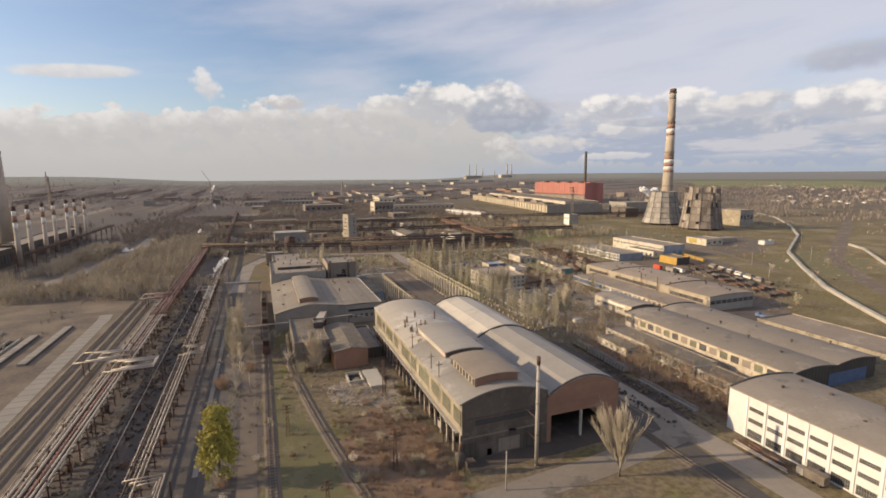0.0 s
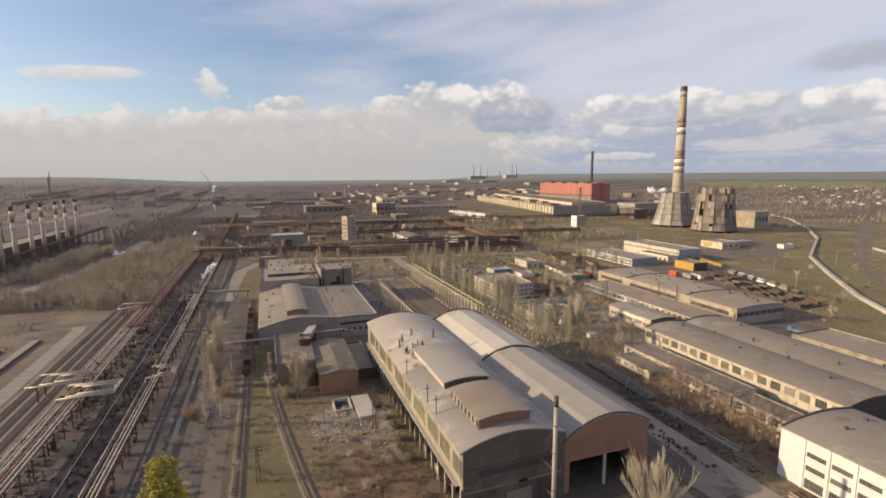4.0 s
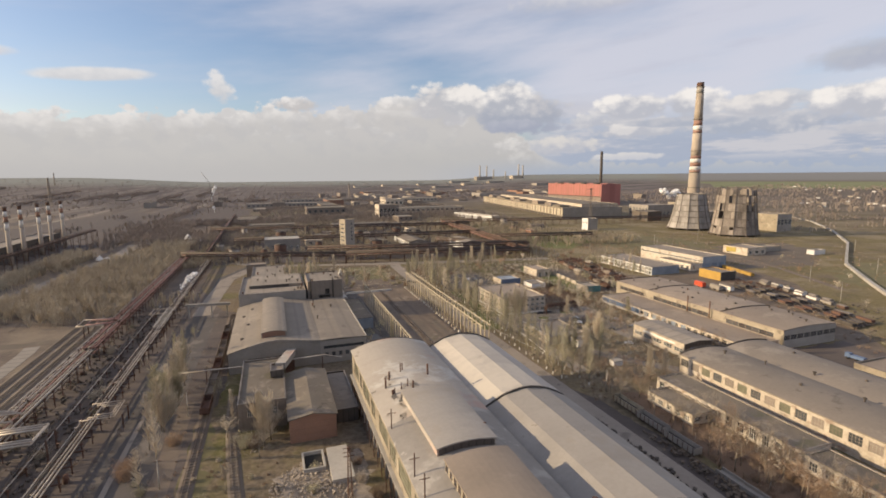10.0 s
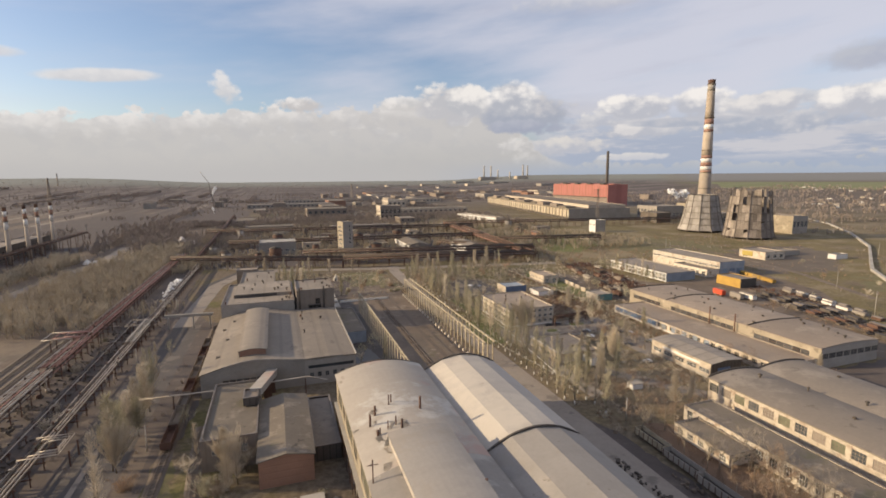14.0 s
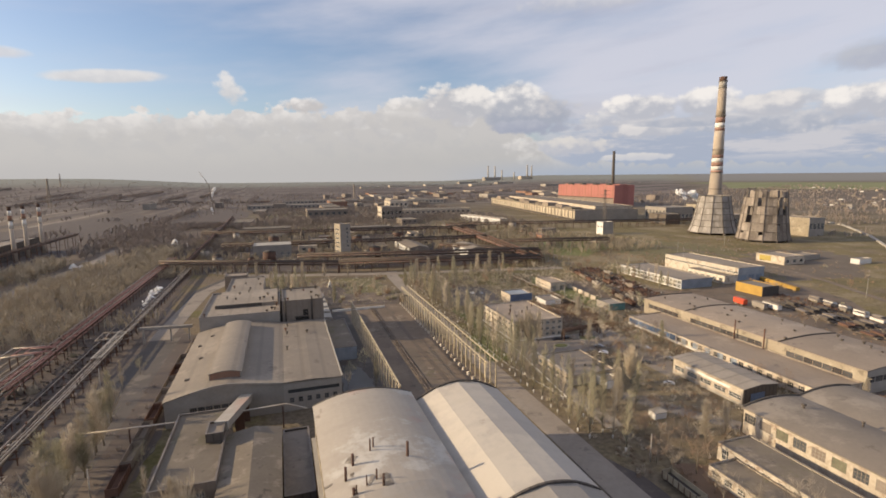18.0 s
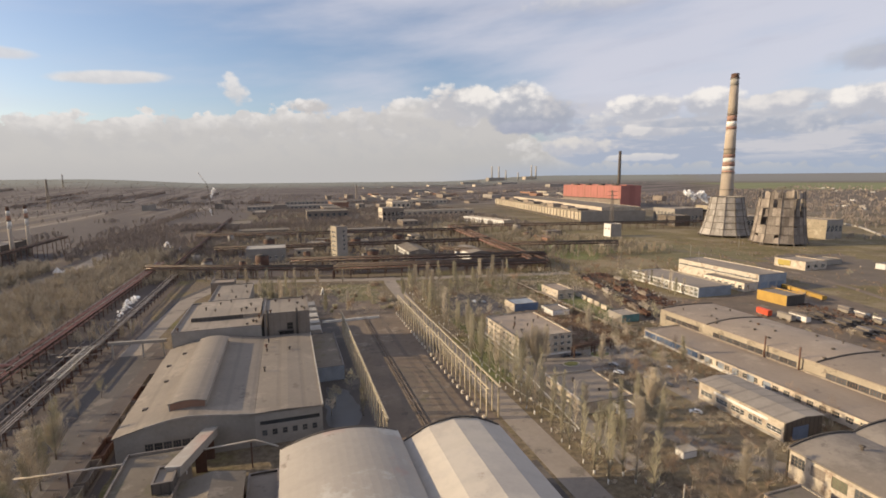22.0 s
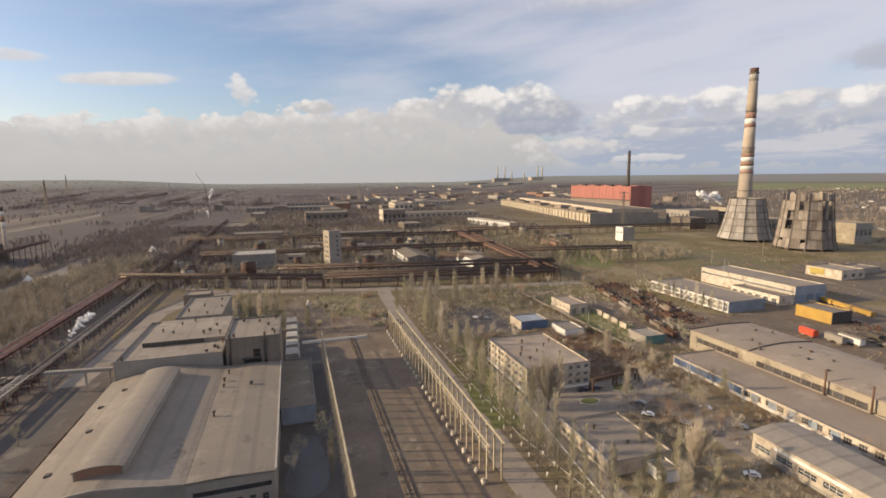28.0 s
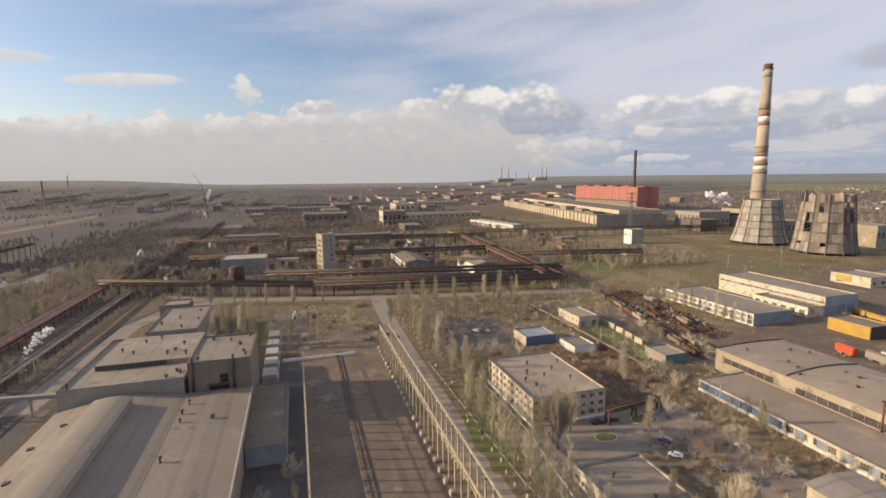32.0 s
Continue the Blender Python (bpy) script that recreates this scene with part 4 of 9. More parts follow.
        tube(bm, [(x, y, z - 0.2), (x, y, z + rnd.uniform(1.5, 4.0))], rnd.uniform(0.15, 0.35), 7)
        part("vent_pipe", bm, "rust", t)
    for x, y, h in ((72.5, 207, 5.0), (76, 168, 3.0)):
        bm = bmesh.new()
        tube(bm, [(x, y, 19.5), (x, y, 20.5 + h)], 0.35, 8)
        part("vent_pipe", bm, "rust", t)
    for y in (150.0, 158.0, 181.0):
        bm = bmesh.new()
        beam(bm, (x0 + 0.6, y, zw), (x0 + 0.6, y, zw + 6.5), 0.25)
        beam(bm, (x0 - 0.6, y, zw + 5.2), (x0 + 1.8, y, zw + 5.2), 0.15)
        part("roof_mast", bm, "rust", t)
    # torn and curled roofing felt
    for i in range(15):
        x, y = rnd.gauss(60.5, 2.6), rnd.gauss(192, 7)
        if x < x0 + 0.5:
            continue
        z = zw + rw * (1 - (2 * (x - x0) / (xm - x0) - 1) ** 2) + 0.46
        bm = bmesh.new()
        w, l, a = rnd.uniform(0.8, 2.6), rnd.uniform(1.5, 4.5), rnd.uniform(-0.6, 0.6)
        slope = 4 * rw / (xm - x0) * (1 - 2 * (x - x0) / (xm - x0))
        rows = []
        for k in range(4):
            u = k / 3 * l
            lift = (0.03, 0.06, 0.12, 0.25)[k] * rnd.uniform(0.4, 1.2)
            ends = []
            for sgn in (-0.5, 0.5):
                dx, dy = u * math.sin(a) + sgn * w * math.cos(a), u * math.cos(a) - sgn * w * math.sin(a)
                ends.append((x + dx, y + dy, z + slope * dx + lift))
            rows.append([bm.verts.new(p) for p in ends])
        for p, q in zip(rows, rows[1:]):
            bm.faces.new((p[0], p[1], q[1], q[0]))
        bmesh.ops.solidify(bm, geom=bm.faces[:], thickness=0.06)
        part("torn_felt", bm, "dust_white" if i % 6 else "roof_grey", t)
    # pipe heap in the valley gutter
    for i in range(4):
        bm = bmesh.new()
        tube(bm, [(81.5 + i * 0.7, 136 + i, 18.6 - 0.3 * i), (81.2 + i * 0.75, 156 + 2 * i, 18.6 - 0.3 * i)], 0.3, 7)
        part("duct", bm, "pipe_dark", t)


hangar()
# floor colour kept dark to paint the shade inside the open bay
sheet("hangar_floor", "soil_soot", [(54.2, 123.0), (84, 122.5), (111.8, 124), (111.8, 243), (54.2, 243)], "hangar floor darkened to stand in for the dim interior", 0.03, category="floor")
t = thing("dust_collector", (51.0, 124.0, 0), "rusty dust collector under the corner of the hangar", "machine")
bm = bmesh.new()
tube(bm, [(51, 124, 1.2), (51, 124, 2.6), (51, 124, 6.2), (51, 124, 7.2)], [0.3, 1.3, 1.4, 0.5], 12)
part("drum", bm, "wall_dark", t)
bm = bmesh.new()
tube(bm, [(51, 124, 7.0), (51.3, 124.6, 8.4), (53.0, 125.4, 8.6)], 0.45, 8)
part("duct", bm, "rust", t)
for dx, dy in ((-1.1, -1.1), (1.1, -1.1), (1.1, 1.1), (-1.1, 1.1)):
    bm = bmesh.new()
    beam(bm, (51 + dx, 124 + dy, 0), (51 + dx, 124 + dy, 4.6), 0.2)
    part("leg", bm, "rust", t)
rnd = random.Random(61)
for i in range(9):
    y = 128 + i * 12.5 + rnd.uniform(-3, 3)
    t = thing("scrap_bin", (55.5, y, 0), "sooty steel bin standing among the trestle columns", "bin", "bins under the hangar")
    w, l, h = rnd.uniform(1.0, 1.8), rnd.uniform(1.2, 2.6), rnd.uniform(1.0, 2.6)
    part("bin_body", boxes((55.5 - w, 55.5 + w, y - l, y - l + 0.12, 0, h), (55.5 - w, 55.5 + w, y + l - 0.12, y + l, 0, h), (55.5 - w, 55.5 - w + 0.12, y - l + 0.12, y + l - 0.12, 0, h), (55.5 + w - 0.12, 55.5 + w, y - l + 0.12, y + l - 0.12, 0, h)), rnd.choice(("rust", "wall_dark", "wall_grey")), t)
    part("load", boxes((55.5 - w + 0.12, 55.5 + w - 0.12, y - l + 0.12, y + l - 0.12, 0.02, h * 0.8)), "soil_soot", t)

s = thing("flue_stack", (74.2, 119.5, 0), "slender pale steel flue stack before the hangar", "chimney")
bm = bmesh.new()
tube(bm, [(74.2, 119.5, 0), (74.2, 119.5, 32.0)], [0.6, 0.52], 14)
part("shaft", bm, "wall_grey", s)
bm = bmesh.new()
tube(bm, [(74.2, 119.5, 32.0), (74.2, 119.5, 34.6)], [0.55, 0.55], 14)
part("tip", bm, "rust", s, "rusty tip")
for z in (8, 15):
    bm = bmesh.new()
    beam(bm, (74.2, 119.9, z), (74.2, 126.2, z), 0.18)
    part("stay", bm, "rust", s)
for z in (10, 20, 27):
    bm = bmesh.new()
    tube(bm, [(74.2, 119.5, z), (74.2, 119.5, z + 0.3)], 0.72, 14)
    part("flange", bm, "steel", s)

# ---- the big shed and the blocks behind it ----
def shed():
    x0, xm, x1, y0, y1 = 4.5, 44.5, 66.0, 286.0, 368.0
    t = thing("shed", ((x0 + x1) / 2, (y0 + y1) / 2, 0), "wide grey workshop shed with a low pitched roof", "shed")
    ridge = ((x0 - 0.5, 9.5), (13.0, 11.9), (20.0, 13.3), (25.0, 13.7), (31.0, 13.1), (38.0, 12.1), (xm, 11.35))
    bm = bmesh.new()
    prism(bm, list(ridge) + [(x, z + 0.35) for x, z in reversed(ridge)], y0 - 0.4, y1 + 0.2)
    part("roof_west", bm, "roof_shed", t)
    low = ((xm + 0.05, 11.3), (55.0, 11.5), (x1 + 0.4, 10.9))
    bm = bmesh.new()
    prism(bm, list(low) + [(x, z + 0.35) for x, z in reversed(low)], y0 - 0.4, y1 + 0.2)
    part("roof_east", bm, "roof_shed", t)
    for p, q in zip(ridge, ridge[1:]):
        if p[0] > 12:
            bm = bmesh.new()
            beam(bm, (p[0], y0 - 0.45, p[1] + 0.15), (q[0], y0 - 0.45, q[1] + 0.15), 0.3, 0.6)
            part("fascia", bm, "wall_grey", t)
    hs = [(8 + 2.6 * i, 10.3 + 2.6 * i, 4.0, 6.4) for i in range(7)]
    bm = bmesh.new()
    wall(bm, (x0, y0), (xm, y0), -0.4, 9.5, hs)
    prism(bm, [(x0, 9.5), (xm, 9.5)] + [(x, z) for x, z in reversed(ridge[1:])], y0, y0 + 0.35)
    part("wall_south", bm, "wall_grey", t)
    windows_in(t, (x0, y0), (xm, y0), hs, 3, 2, "steel", "glass")
    hs = [(1.5, 20.5, 7.0, 8.4)] + [(2 + 3.2 * i, 3.6 + 3.2 * i, 3.2, 5.2) for i in range(6)]
    bm = bmesh.new()
    wall(bm, (xm, y0), (x1, y0), -0.4, 11.0, hs)
    part("wall_south", bm, "wall_grey", t)
    windows_in(t, (xm, y0), (x1, y0), hs[1:], 2, 2, "steel", "glass")
    part("window_band", boxes((xm + 1.5, xm + 20.5, y0 + 0.15, y0 + 0.2, 7.0, 8.4)), "glass", t)
    for a, b, h in (((x1, y0 + 0.36), (x1, y1), 10.8), ((x1, y1), (x0, y1), 9.4), ((x0, y1 - 0.36), (x0, y0 + 0.36), 9.5)):
        bm = bmesh.new()
        wall(bm, a, b, -0.4, h)
        part("wall", bm, "wall_grey", t)
    bm = bmesh.new()
    arch_sheet(bm, 18.6, 29.6, 292.0, 360.0, 15.6, 0.9, 0.3, 10, 0.3)
    part("monitor_roof", bm, "roof_shed", t)
    for a, b in (((18.6, 360), (18.6, 292)), ((29.6, 292), (29.6, 360))):
        bm = bmesh.new()
        wall(bm, a, b, 12.4, 15.65)
        part("monitor_wall", bm, "wall_grey", t)
    for y in (292.1, 359.6):
        bm = bmesh.new()
        gable_fill(bm, 18.6, 29.6, y, 15.6, 0.9, 0.3, 10, 3.0)
        part("monitor_end", bm, "brick", t)
    roof_vents(t, [(46.6, 345), (46.1, 351), (47, 358), (46.4, 322), (56, 345)], 11.6, 3)
    for i, (x, y) in enumerate(((9, 300), (11, 322), (8, 341), (12, 352))):
        part("roof_hatch", boxes((x, x + 1.4, y, y + 1.4, 10.4 + 0.25 * (x - 8), 11.6 + 0.25 * (x - 8))), "wall_dark", t)
    part("parapet", boxes((x1 - 0.1, x1 + 0.42, y0, y1, 11.28, 11.6)), "concrete", t)


shed()
b = flat_building("workshop_block", 4.8, 43.6, 368.9, 424.5, 17.4, "grey workshop block with a flat felt roof", wall_mat="wall_grey", roof_mat="roof_shed", parapet=0.7)
roof_vents(b, [(7, 371.5), (37, 373), (39.5, 378), (41, 376), (42, 384)], 16.7, 8)
part("raised_roof", boxes((10.4, 42.5, 387.5, 421.5, 16.4, 18.5)), "roof_shed", b)
part("skylight", boxes((10.2, 34.2, 386.9, 387.4, 16.75, 18.6)), "wall_dark", b)
roof_vents(b, [(15, 402), (20, 398), (21, 412), (26, 416), (33, 394), (35, 398), (37, 405), (40, 392)], 18.4, 18)
# black filler added between the blocks to stand in for the gap's shade
part("dark_bay", boxes((43.62, 44.9, 369.4, 398, 0, 15.8)), "black", b)
b = flat_building("tall_block", 45.0, 66.2, 368.6, 399.5, 22.6, "tall grey-brown block with a dark loading door", wall_mat="wall_brown", roof_mat="roof_shed",
                  holes={"s": [(6.5, 13.5, 10.9, 13.6), (10.4, 13.2, 13.9, 17.4)]}, glass="black", frame_mat="steel")
roof_vents(b, [(48, 372), (50, 395), (61, 386), (63, 377), (64, 373), (57, 392), (64, 396)], 22.1, 9)
for x in (46.6, 60.2):
    bm = bmesh.new()
    tube(bm, [(x, 368.1, 10.4), (x, 368.1, 24.5)], 0.45, 8)
    part("flue", bm, "wall_dark", b)
part("door_canopy", boxes((51.0, 58.6, 366.9, 368.45, 13.62, 13.85)), "wall_dark", b)
b = flat_building("north_block", 8.5, 32.5, 456.0, 506.0, 10.8, "flat-roofed grey block behind the workshop", wall_mat="wall_grey", roof_mat="roof_shed")
roof_vents(b, [(13, 470), (20, 480), (28, 495), (24, 462), (30, 476)], 10.3, 2)
flat_building("gate_block", 3.0, 19.0, 508.0, 522.0, 12.0, "grey flat-roofed gate house block", wall_mat="wall_brown", roof_mat="roof_felt_warm")
flat_building("low_link_block", 9.0, 42.0, 425.0, 455.6, 9.0, "low worn link block with a felt roof", wall_mat="wall_brown", roof_mat="roof_felt")
for i in range(5):
    y = 403 + i * 14
    t = thing("slab_stack", (69.5, y, 0), "stack of pale concrete slabs beside the block", "concrete slabs", "slab stacks")
    for k in range(4):
        part("slab", boxes((67.2 + 0.2 * (k % 2), 74.0 - 0.3 * k, y - 5.5, y + 4.6 - 0.3 * (i + k) % 2, 0.02 + 0.9 * k, 0.8 + 0.9 * k)), "concrete", t)
# the dark roof felt stands in for the shed's shadow on the annex
flat_building("annex_shed", 66.4, 78.5, 332.0, 381.0, 6.4, "pale sheet-metal annex beside the shed", wall_mat="blue_pale", roof_mat="roof_ruin", parapet=0.2)


def gabled(name, x0, x1, y0, y1, h, rise, label, wall_mat, roof_mat, holes=None, category="building", nx=3, nz=2, end_mat=None, glass="glass"):
    """A block with a ridge along y."""
    t = thing(name, ((x0 + x1) / 2, (y0 + y1) / 2, 0), label, category)
    FOOT.append((x0 - 1, x1 + 1, y0 - 1, y1 + 1))
    holes = holes or {}
    i = 0.36
    xm = (x0 + x1) / 2
    for k, (a, b) in {"s": ((x0, y0), (x1, y0)), "e": ((x1, y0 + i), (x1, y1 - i)), "n": ((x1, y1), (x0, y1)), "w": ((x0, y1 - i), (x0, y0 + i))}.items():
        bm = bmesh.new()
        wall(bm, a, b, -0.4, h, holes.get(k, ()))
        if k in "sn":
            y = y0 if k == "s" else y1
            d = 0.35 if k == "s" else -0.35
            va = [bm.verts.new(p) for p in ((x0, y, h), (x1, y, h), (xm, y, h + rise))]
            vb = [bm.verts.new(p) for p in ((x0, y + d, h), (x1, y + d, h), (xm, y + d, h + rise))]
            bm.faces.new(va), bm.faces.new(vb[::-1])
            for p in range(3):
                q = (p + 1) % 3
                bm.faces.new((va[p], va[q], vb[q], vb[p]))
        part("wall", bm, (end_mat or wall_mat) if k in "sn" else wall_mat, t)
        windows_in(t, a, b, holes.get(k, ()), nx, nz, "white_paint", glass)
    for sx in (-1, 1):
        bm = bmesh.new()
        xe = x0 - 0.5 if sx < 0 else x1 + 0.5
        drop = rise * 0.5 / (xm - x0)
        prof = [(xe, h - drop + 0.02), (xm, h + rise + 0.02), (xm, h + rise + 0.27), (xe, h - drop + 0.27)]
        fa = [bm.verts.new((px, y0 - 0.4, pz)) for px, pz in prof]
        fb = [bm.verts.new((px, y1 + 0.4, pz)) for px, pz in prof]
        bm.faces.new(fa), bm.faces.new(fb[::-1])
        for p in range(4):
            q = (p + 1) % 4
            bm.faces.new((fa[p], fa[q], fb[q], fb[p]))
        part("roof_slope", bm, roof_mat, t)
    return t


gabled("brick_store", 28.0, 43.2, 217.0, 258.0, 8.2, 1.4, "brick store house with a grey sheet roof", "brick", "roof_ruin")
b = flat_building("pump_house", 11.5, 27.4, 231.0, 274.0, 10.0, "grey-brown flat-roofed pump house", wall_mat="wall_brown", roof_mat="roof_ruin", holes={"e": row(43, 3, 1.4, 5, 7), "s": row(16, 2, 2, 5, 7.5)})
flat_building("hoist_house", 22.4, 27.2, 252.0, 260.0, 2.4, "small hoist house on the pump house roof", wall_mat="wall_dark", roof_mat="roof_felt", z0=10.2)
flat_building("low_store", 44.0, 52.0, 226.0, 262.0, 5.0, "low dark store beside the hangar", wall_mat="wall_dark", roof_mat="roof_felt")
g = thing("conveyor_gallery", (30, 280, 0), "enclosed conveyor gallery rising to the shed", "conveyor")
bm = bmesh.new()
beam(bm, (26.2, 257.5, 11.9), (31.6, 286.4, 7.4), 3.6, 2.6)
part("gallery", bm, "wall_grey", g)
bm = bmesh.new()
beam(bm, (26.2, 257.4, 13.35), (31.6, 286.4, 8.85), 4.0, 0.22)
part("gallery_roof", bm, "roof_dust", g)
for p in ((29.6, 276, 7.9), (30.9, 283, 6.6)):
    part("trestle", boxes((p[0] - 1.5, p[0] + 1.5, p[1] - 0.3, p[1] + 0.3, 0, p[2] - 0.2)), "rust", g)
g = thing("overhead_pipe", (5, 273, 0), "thin pale overhead pipe on posts", "pipe")
bm = bmesh.new()
tube(bm, [(-17, 274.5, 8), (11, 272.5, 8.3), (45, 274, 8.6), (52, 268, 8.6)], 0.3, 8)
part("pipe", bm, "pipe_light", g)
for x in (-16.5, -3, 44):
    part("post", boxes((x - 0.2, x + 0.2, 273.4, 273.8, 0, 8.1)), "rust", g)
g = thing("gangway", (-12, 391, 0), "grey pipe gangway on posts across the road", "pipe")
bm = bmesh.new()
beam(bm, (-28, 393, 8), (-1.9, 390, 8), 2.0, 1.4)
part("gangway_deck", bm, "wall_grey", g)
for x in (-26, -13, -4):
    part("post", boxes((x - 0.35, x + 0.35, 391.2, 391.9, 0, 7.4)), "concrete", g)


# ---- crane yard ----
def colonnade(x, y0, y1, n, h, label, post_mat, white_base):
    t = thing("crane_runway", (x, (y0 + y1) / 2, 0), label, "crane runway", "crane runways")
    post = boxes((-0.24, 0.24, -0.28, 0.28, 0, h))
    box(post, -0.17, 0.5, -0.2, 0.2, h - 1.2, h - 0.9)
    pm = mesh_of("post", post, post_mat)
    foot = mesh_of("foot", boxes((-0.4, 0.4, -0.8, 0.8, 0, 1.1), (-0.3, 0.3, -0.35, 0.35, 1.1, 1.6)), "wall_ruin")
    for i in range(n):
        y = y0 + (y1 - y0) * i / (n - 1)
        piece("post", pm, (x, y, 0), t)
        if white_base:
            piece("foot", foot, (x - 1.2, y, 0), t)
    for dz, w, m in ((h, 0.5, post_mat), (h - 1.6, 0.2, post_mat)):
        part("rail_beam", boxes((x - w / 2, x + w / 2, y0 - 2, y1 + 2, dz, dz + w)), m, t)
    return t


colonnade(84.6, 268.0, 394.0, 23, 12.5, "row of yellowish steel posts carrying a crane rail", "post_yellow", False)
colonnade(123.4, 279.0, 425.0, 27, 12.0, "row of pale posts with white concrete feet carrying a crane rail", "post_yellow", True)
colonnade(128.0, 279.0, 425.0, 27, 12.0, "row of pale posts carrying a crane rail beside the road", "post_yellow", False)
t = thing("yard_wall", (93, 421, 0), "low white concrete wall closing the crane yard", "wall")
part("wall", boxes((75.5, 110, 420.7, 421.3, 0, 1.4)), "white_paint", t)


def track(x_of, y0, y1, step, label, group="rail tracks", bed="ballast", tie="wood_dark"):
    """A rail track along y on a bed of ballast. x_of gives the middle of the track."""
    t = thing("rail_track", (x_of(y0), y0, 0), label, "rail track", group, "structure")
    ys = [y0 + (y1 - y0) * i / max(1, int((y1 - y0) / step)) for i in range(int((y1 - y0) / step) + 1)]
    bm = bmesh.new()
    vs = [[bm.verts.new((x_of(y) + dx, y, z)) for dx, z in ((-2.2, 0.0), (-1.5, 0.22), (1.5, 0.22), (2.2, 0.0))] for y in ys]
    for a, b in zip(vs, vs[1:]):
        for k in range(3):
            bm.faces.new((a[k], a[k + 1], b[k + 1], b[k]))
    part("ballast", bm, bed, t)
    for s in (-0.76, 0.76):
        bm = bmesh.new()
        for a, b in zip(ys, ys[1:]):
            beam(bm, (x_of(a) + s, a, 0.45), (x_of(b) + s, b, 0.45), 0.14, 0.2)
        part("rail", bm, "rail_rust", t)
    bm = bmesh.new()
    n = int((y1 - y0) / 1.6)
    for i in range(n):
        y = y0 + (i + 0.5) * (y1 - y0) / n
        x = x_of(y)
        box(bm, x - 1.3, x + 1.3, y - 0.14, y + 0.14, 0.2, 0.345)
    tagged(part("sleepers", bm, tie, t), kind="stuff")
    return t


track(lambda y: -1.0, 70, 392, 60, "rusty siding track beside the shed", bed="ballast", tie="wood_dark")
for k, dx in enumerate((-85.5, -80.5, -75.5)):
    track(lambda y, dx=dx: dx, 90, 392, 80, "rusty rail track in the western yard", bed="soil_dull", tie="soil_dull")
track(lambda y: 101.5, 264, 428, 60, "rail track through the crane yard", bed="yard", tie="yard")
strip("bed_crane", "ballast", [(111, 264), (111.4, 300), (110.8, 340), (111, 426)], 2.2, "dark oily strip along the crane yard", 0.045)
track(lambda y: 118.5, 40, 262, 60, "rail track along the hangar")
track(lambda y: 8.0 + 15.0 * (max(0.0, 262.0 - y) / 138.0) ** 1.6, 70, 262, 8, "curving overgrown rail track", bed="soil_dull", tie="soil_dull")


def hopper_wagon(at, mat, n=0):
    t = thing("hopper_wagon", at, "open-topped dark rusty hopper wagon on the siding", "railway wagon", "wagons on the siding")
    x, y, z = at
    bm = boxes((x - 1.55, x + 1.55, y - 6.2, y + 6.2, 1.2, 1.5), (x - 1.55, x - 1.4, y - 6.2, y + 6.2, 1.5, 3.6), (x + 1.4, x + 1.55, y - 6.2, y + 6.2, 1.5, 3.6),
               (x - 1.4, x + 1.4, y - 6.2, y - 6.05, 1.5, 3.6), (x - 1.4, x + 1.4, y + 6.05, y + 6.2, 1.5, 3.6))
    for i in range(7):
        yy = y - 5.9 + i * 1.95
        box(bm, x - 1.68, x - 1.55, yy - 0.1, yy + 0.1, 1.2, 3.6)
        box(bm, x + 1.55, x + 1.68, yy - 0.1, yy + 0.1, 1.2, 3.6)
    part("body", bm, mat, t)
    for s in (-4.2, 4.2):
        bm = boxes((x - 1.0, x + 1.0, y + s - 1.3, y + s + 1.3, 0.75, 1.19))
        part("bogie", bm, "steel", t)
        for w in (-0.9, 0.9):
            bm = bmesh.new()
            tube(bm, [(x - 0.85, y + s + w, 0.98), (x + 0.85, y + s + w, 0.98)], 0.45, 10)
            part("wheelset", bm, "rust", t)


for i in range(8):
    hopper_wagon((-1.0, 253.2 + i * 13.9, 0), "wall_brown" if i % 3 else "rust")


def far_train():
    """A long train on the siding beside the woods."""
    kinds = []
    for m, l in (("wall_grey", "grey open wagon of a long train"), ("wall_dark", "sooty open wagon of a long train"), ("concrete", "pale open wagon of a long train")):
        t = thing("open_wagon", (0, 0, 0), l, "railway wagon", "wagons of the long train")
        bm = boxes((-1.55, 1.55, -5.6, 5.6, 1.1, 1.4), (-1.55, -1.4, -5.6, 5.6, 1.4, 3.7), (1.4, 1.55, -5.6, 5.6, 1.4, 3.7), (-1.4, 1.4, -5.6, -5.45, 1.4, 3.7), (-1.4, 1.4, 5.45, 5.6, 1.4, 3.7))
        part("body", bm, m, t)
        part("load", boxes((-1.39, 1.39, -5.44, 5.44, 1.41, 3.2)), "soil_soot", t)
        for s in (-3.8, 3.8):
            part("bogie", boxes((-1.0, 1.0, s - 1.2, s + 1.2, 0.1, 1.09)), "pipe_dark", t)
        kinds.append(t)
    rnd = random.Random(19)
    order = [0, 1, 2] + [rnd.choice((0, 1, 1, 2)) for i in range(24)]
    for i, k in enumerate(order):
        u = i / 26
        m = pose(-95 - 30 * u, 586 + 352 * u, 0.1, 0, 0, 4.9)
        if i < 3:
            kinds[k].matrix_basis = m
        else:
            copy_thing(kinds[k], m)


far_train()


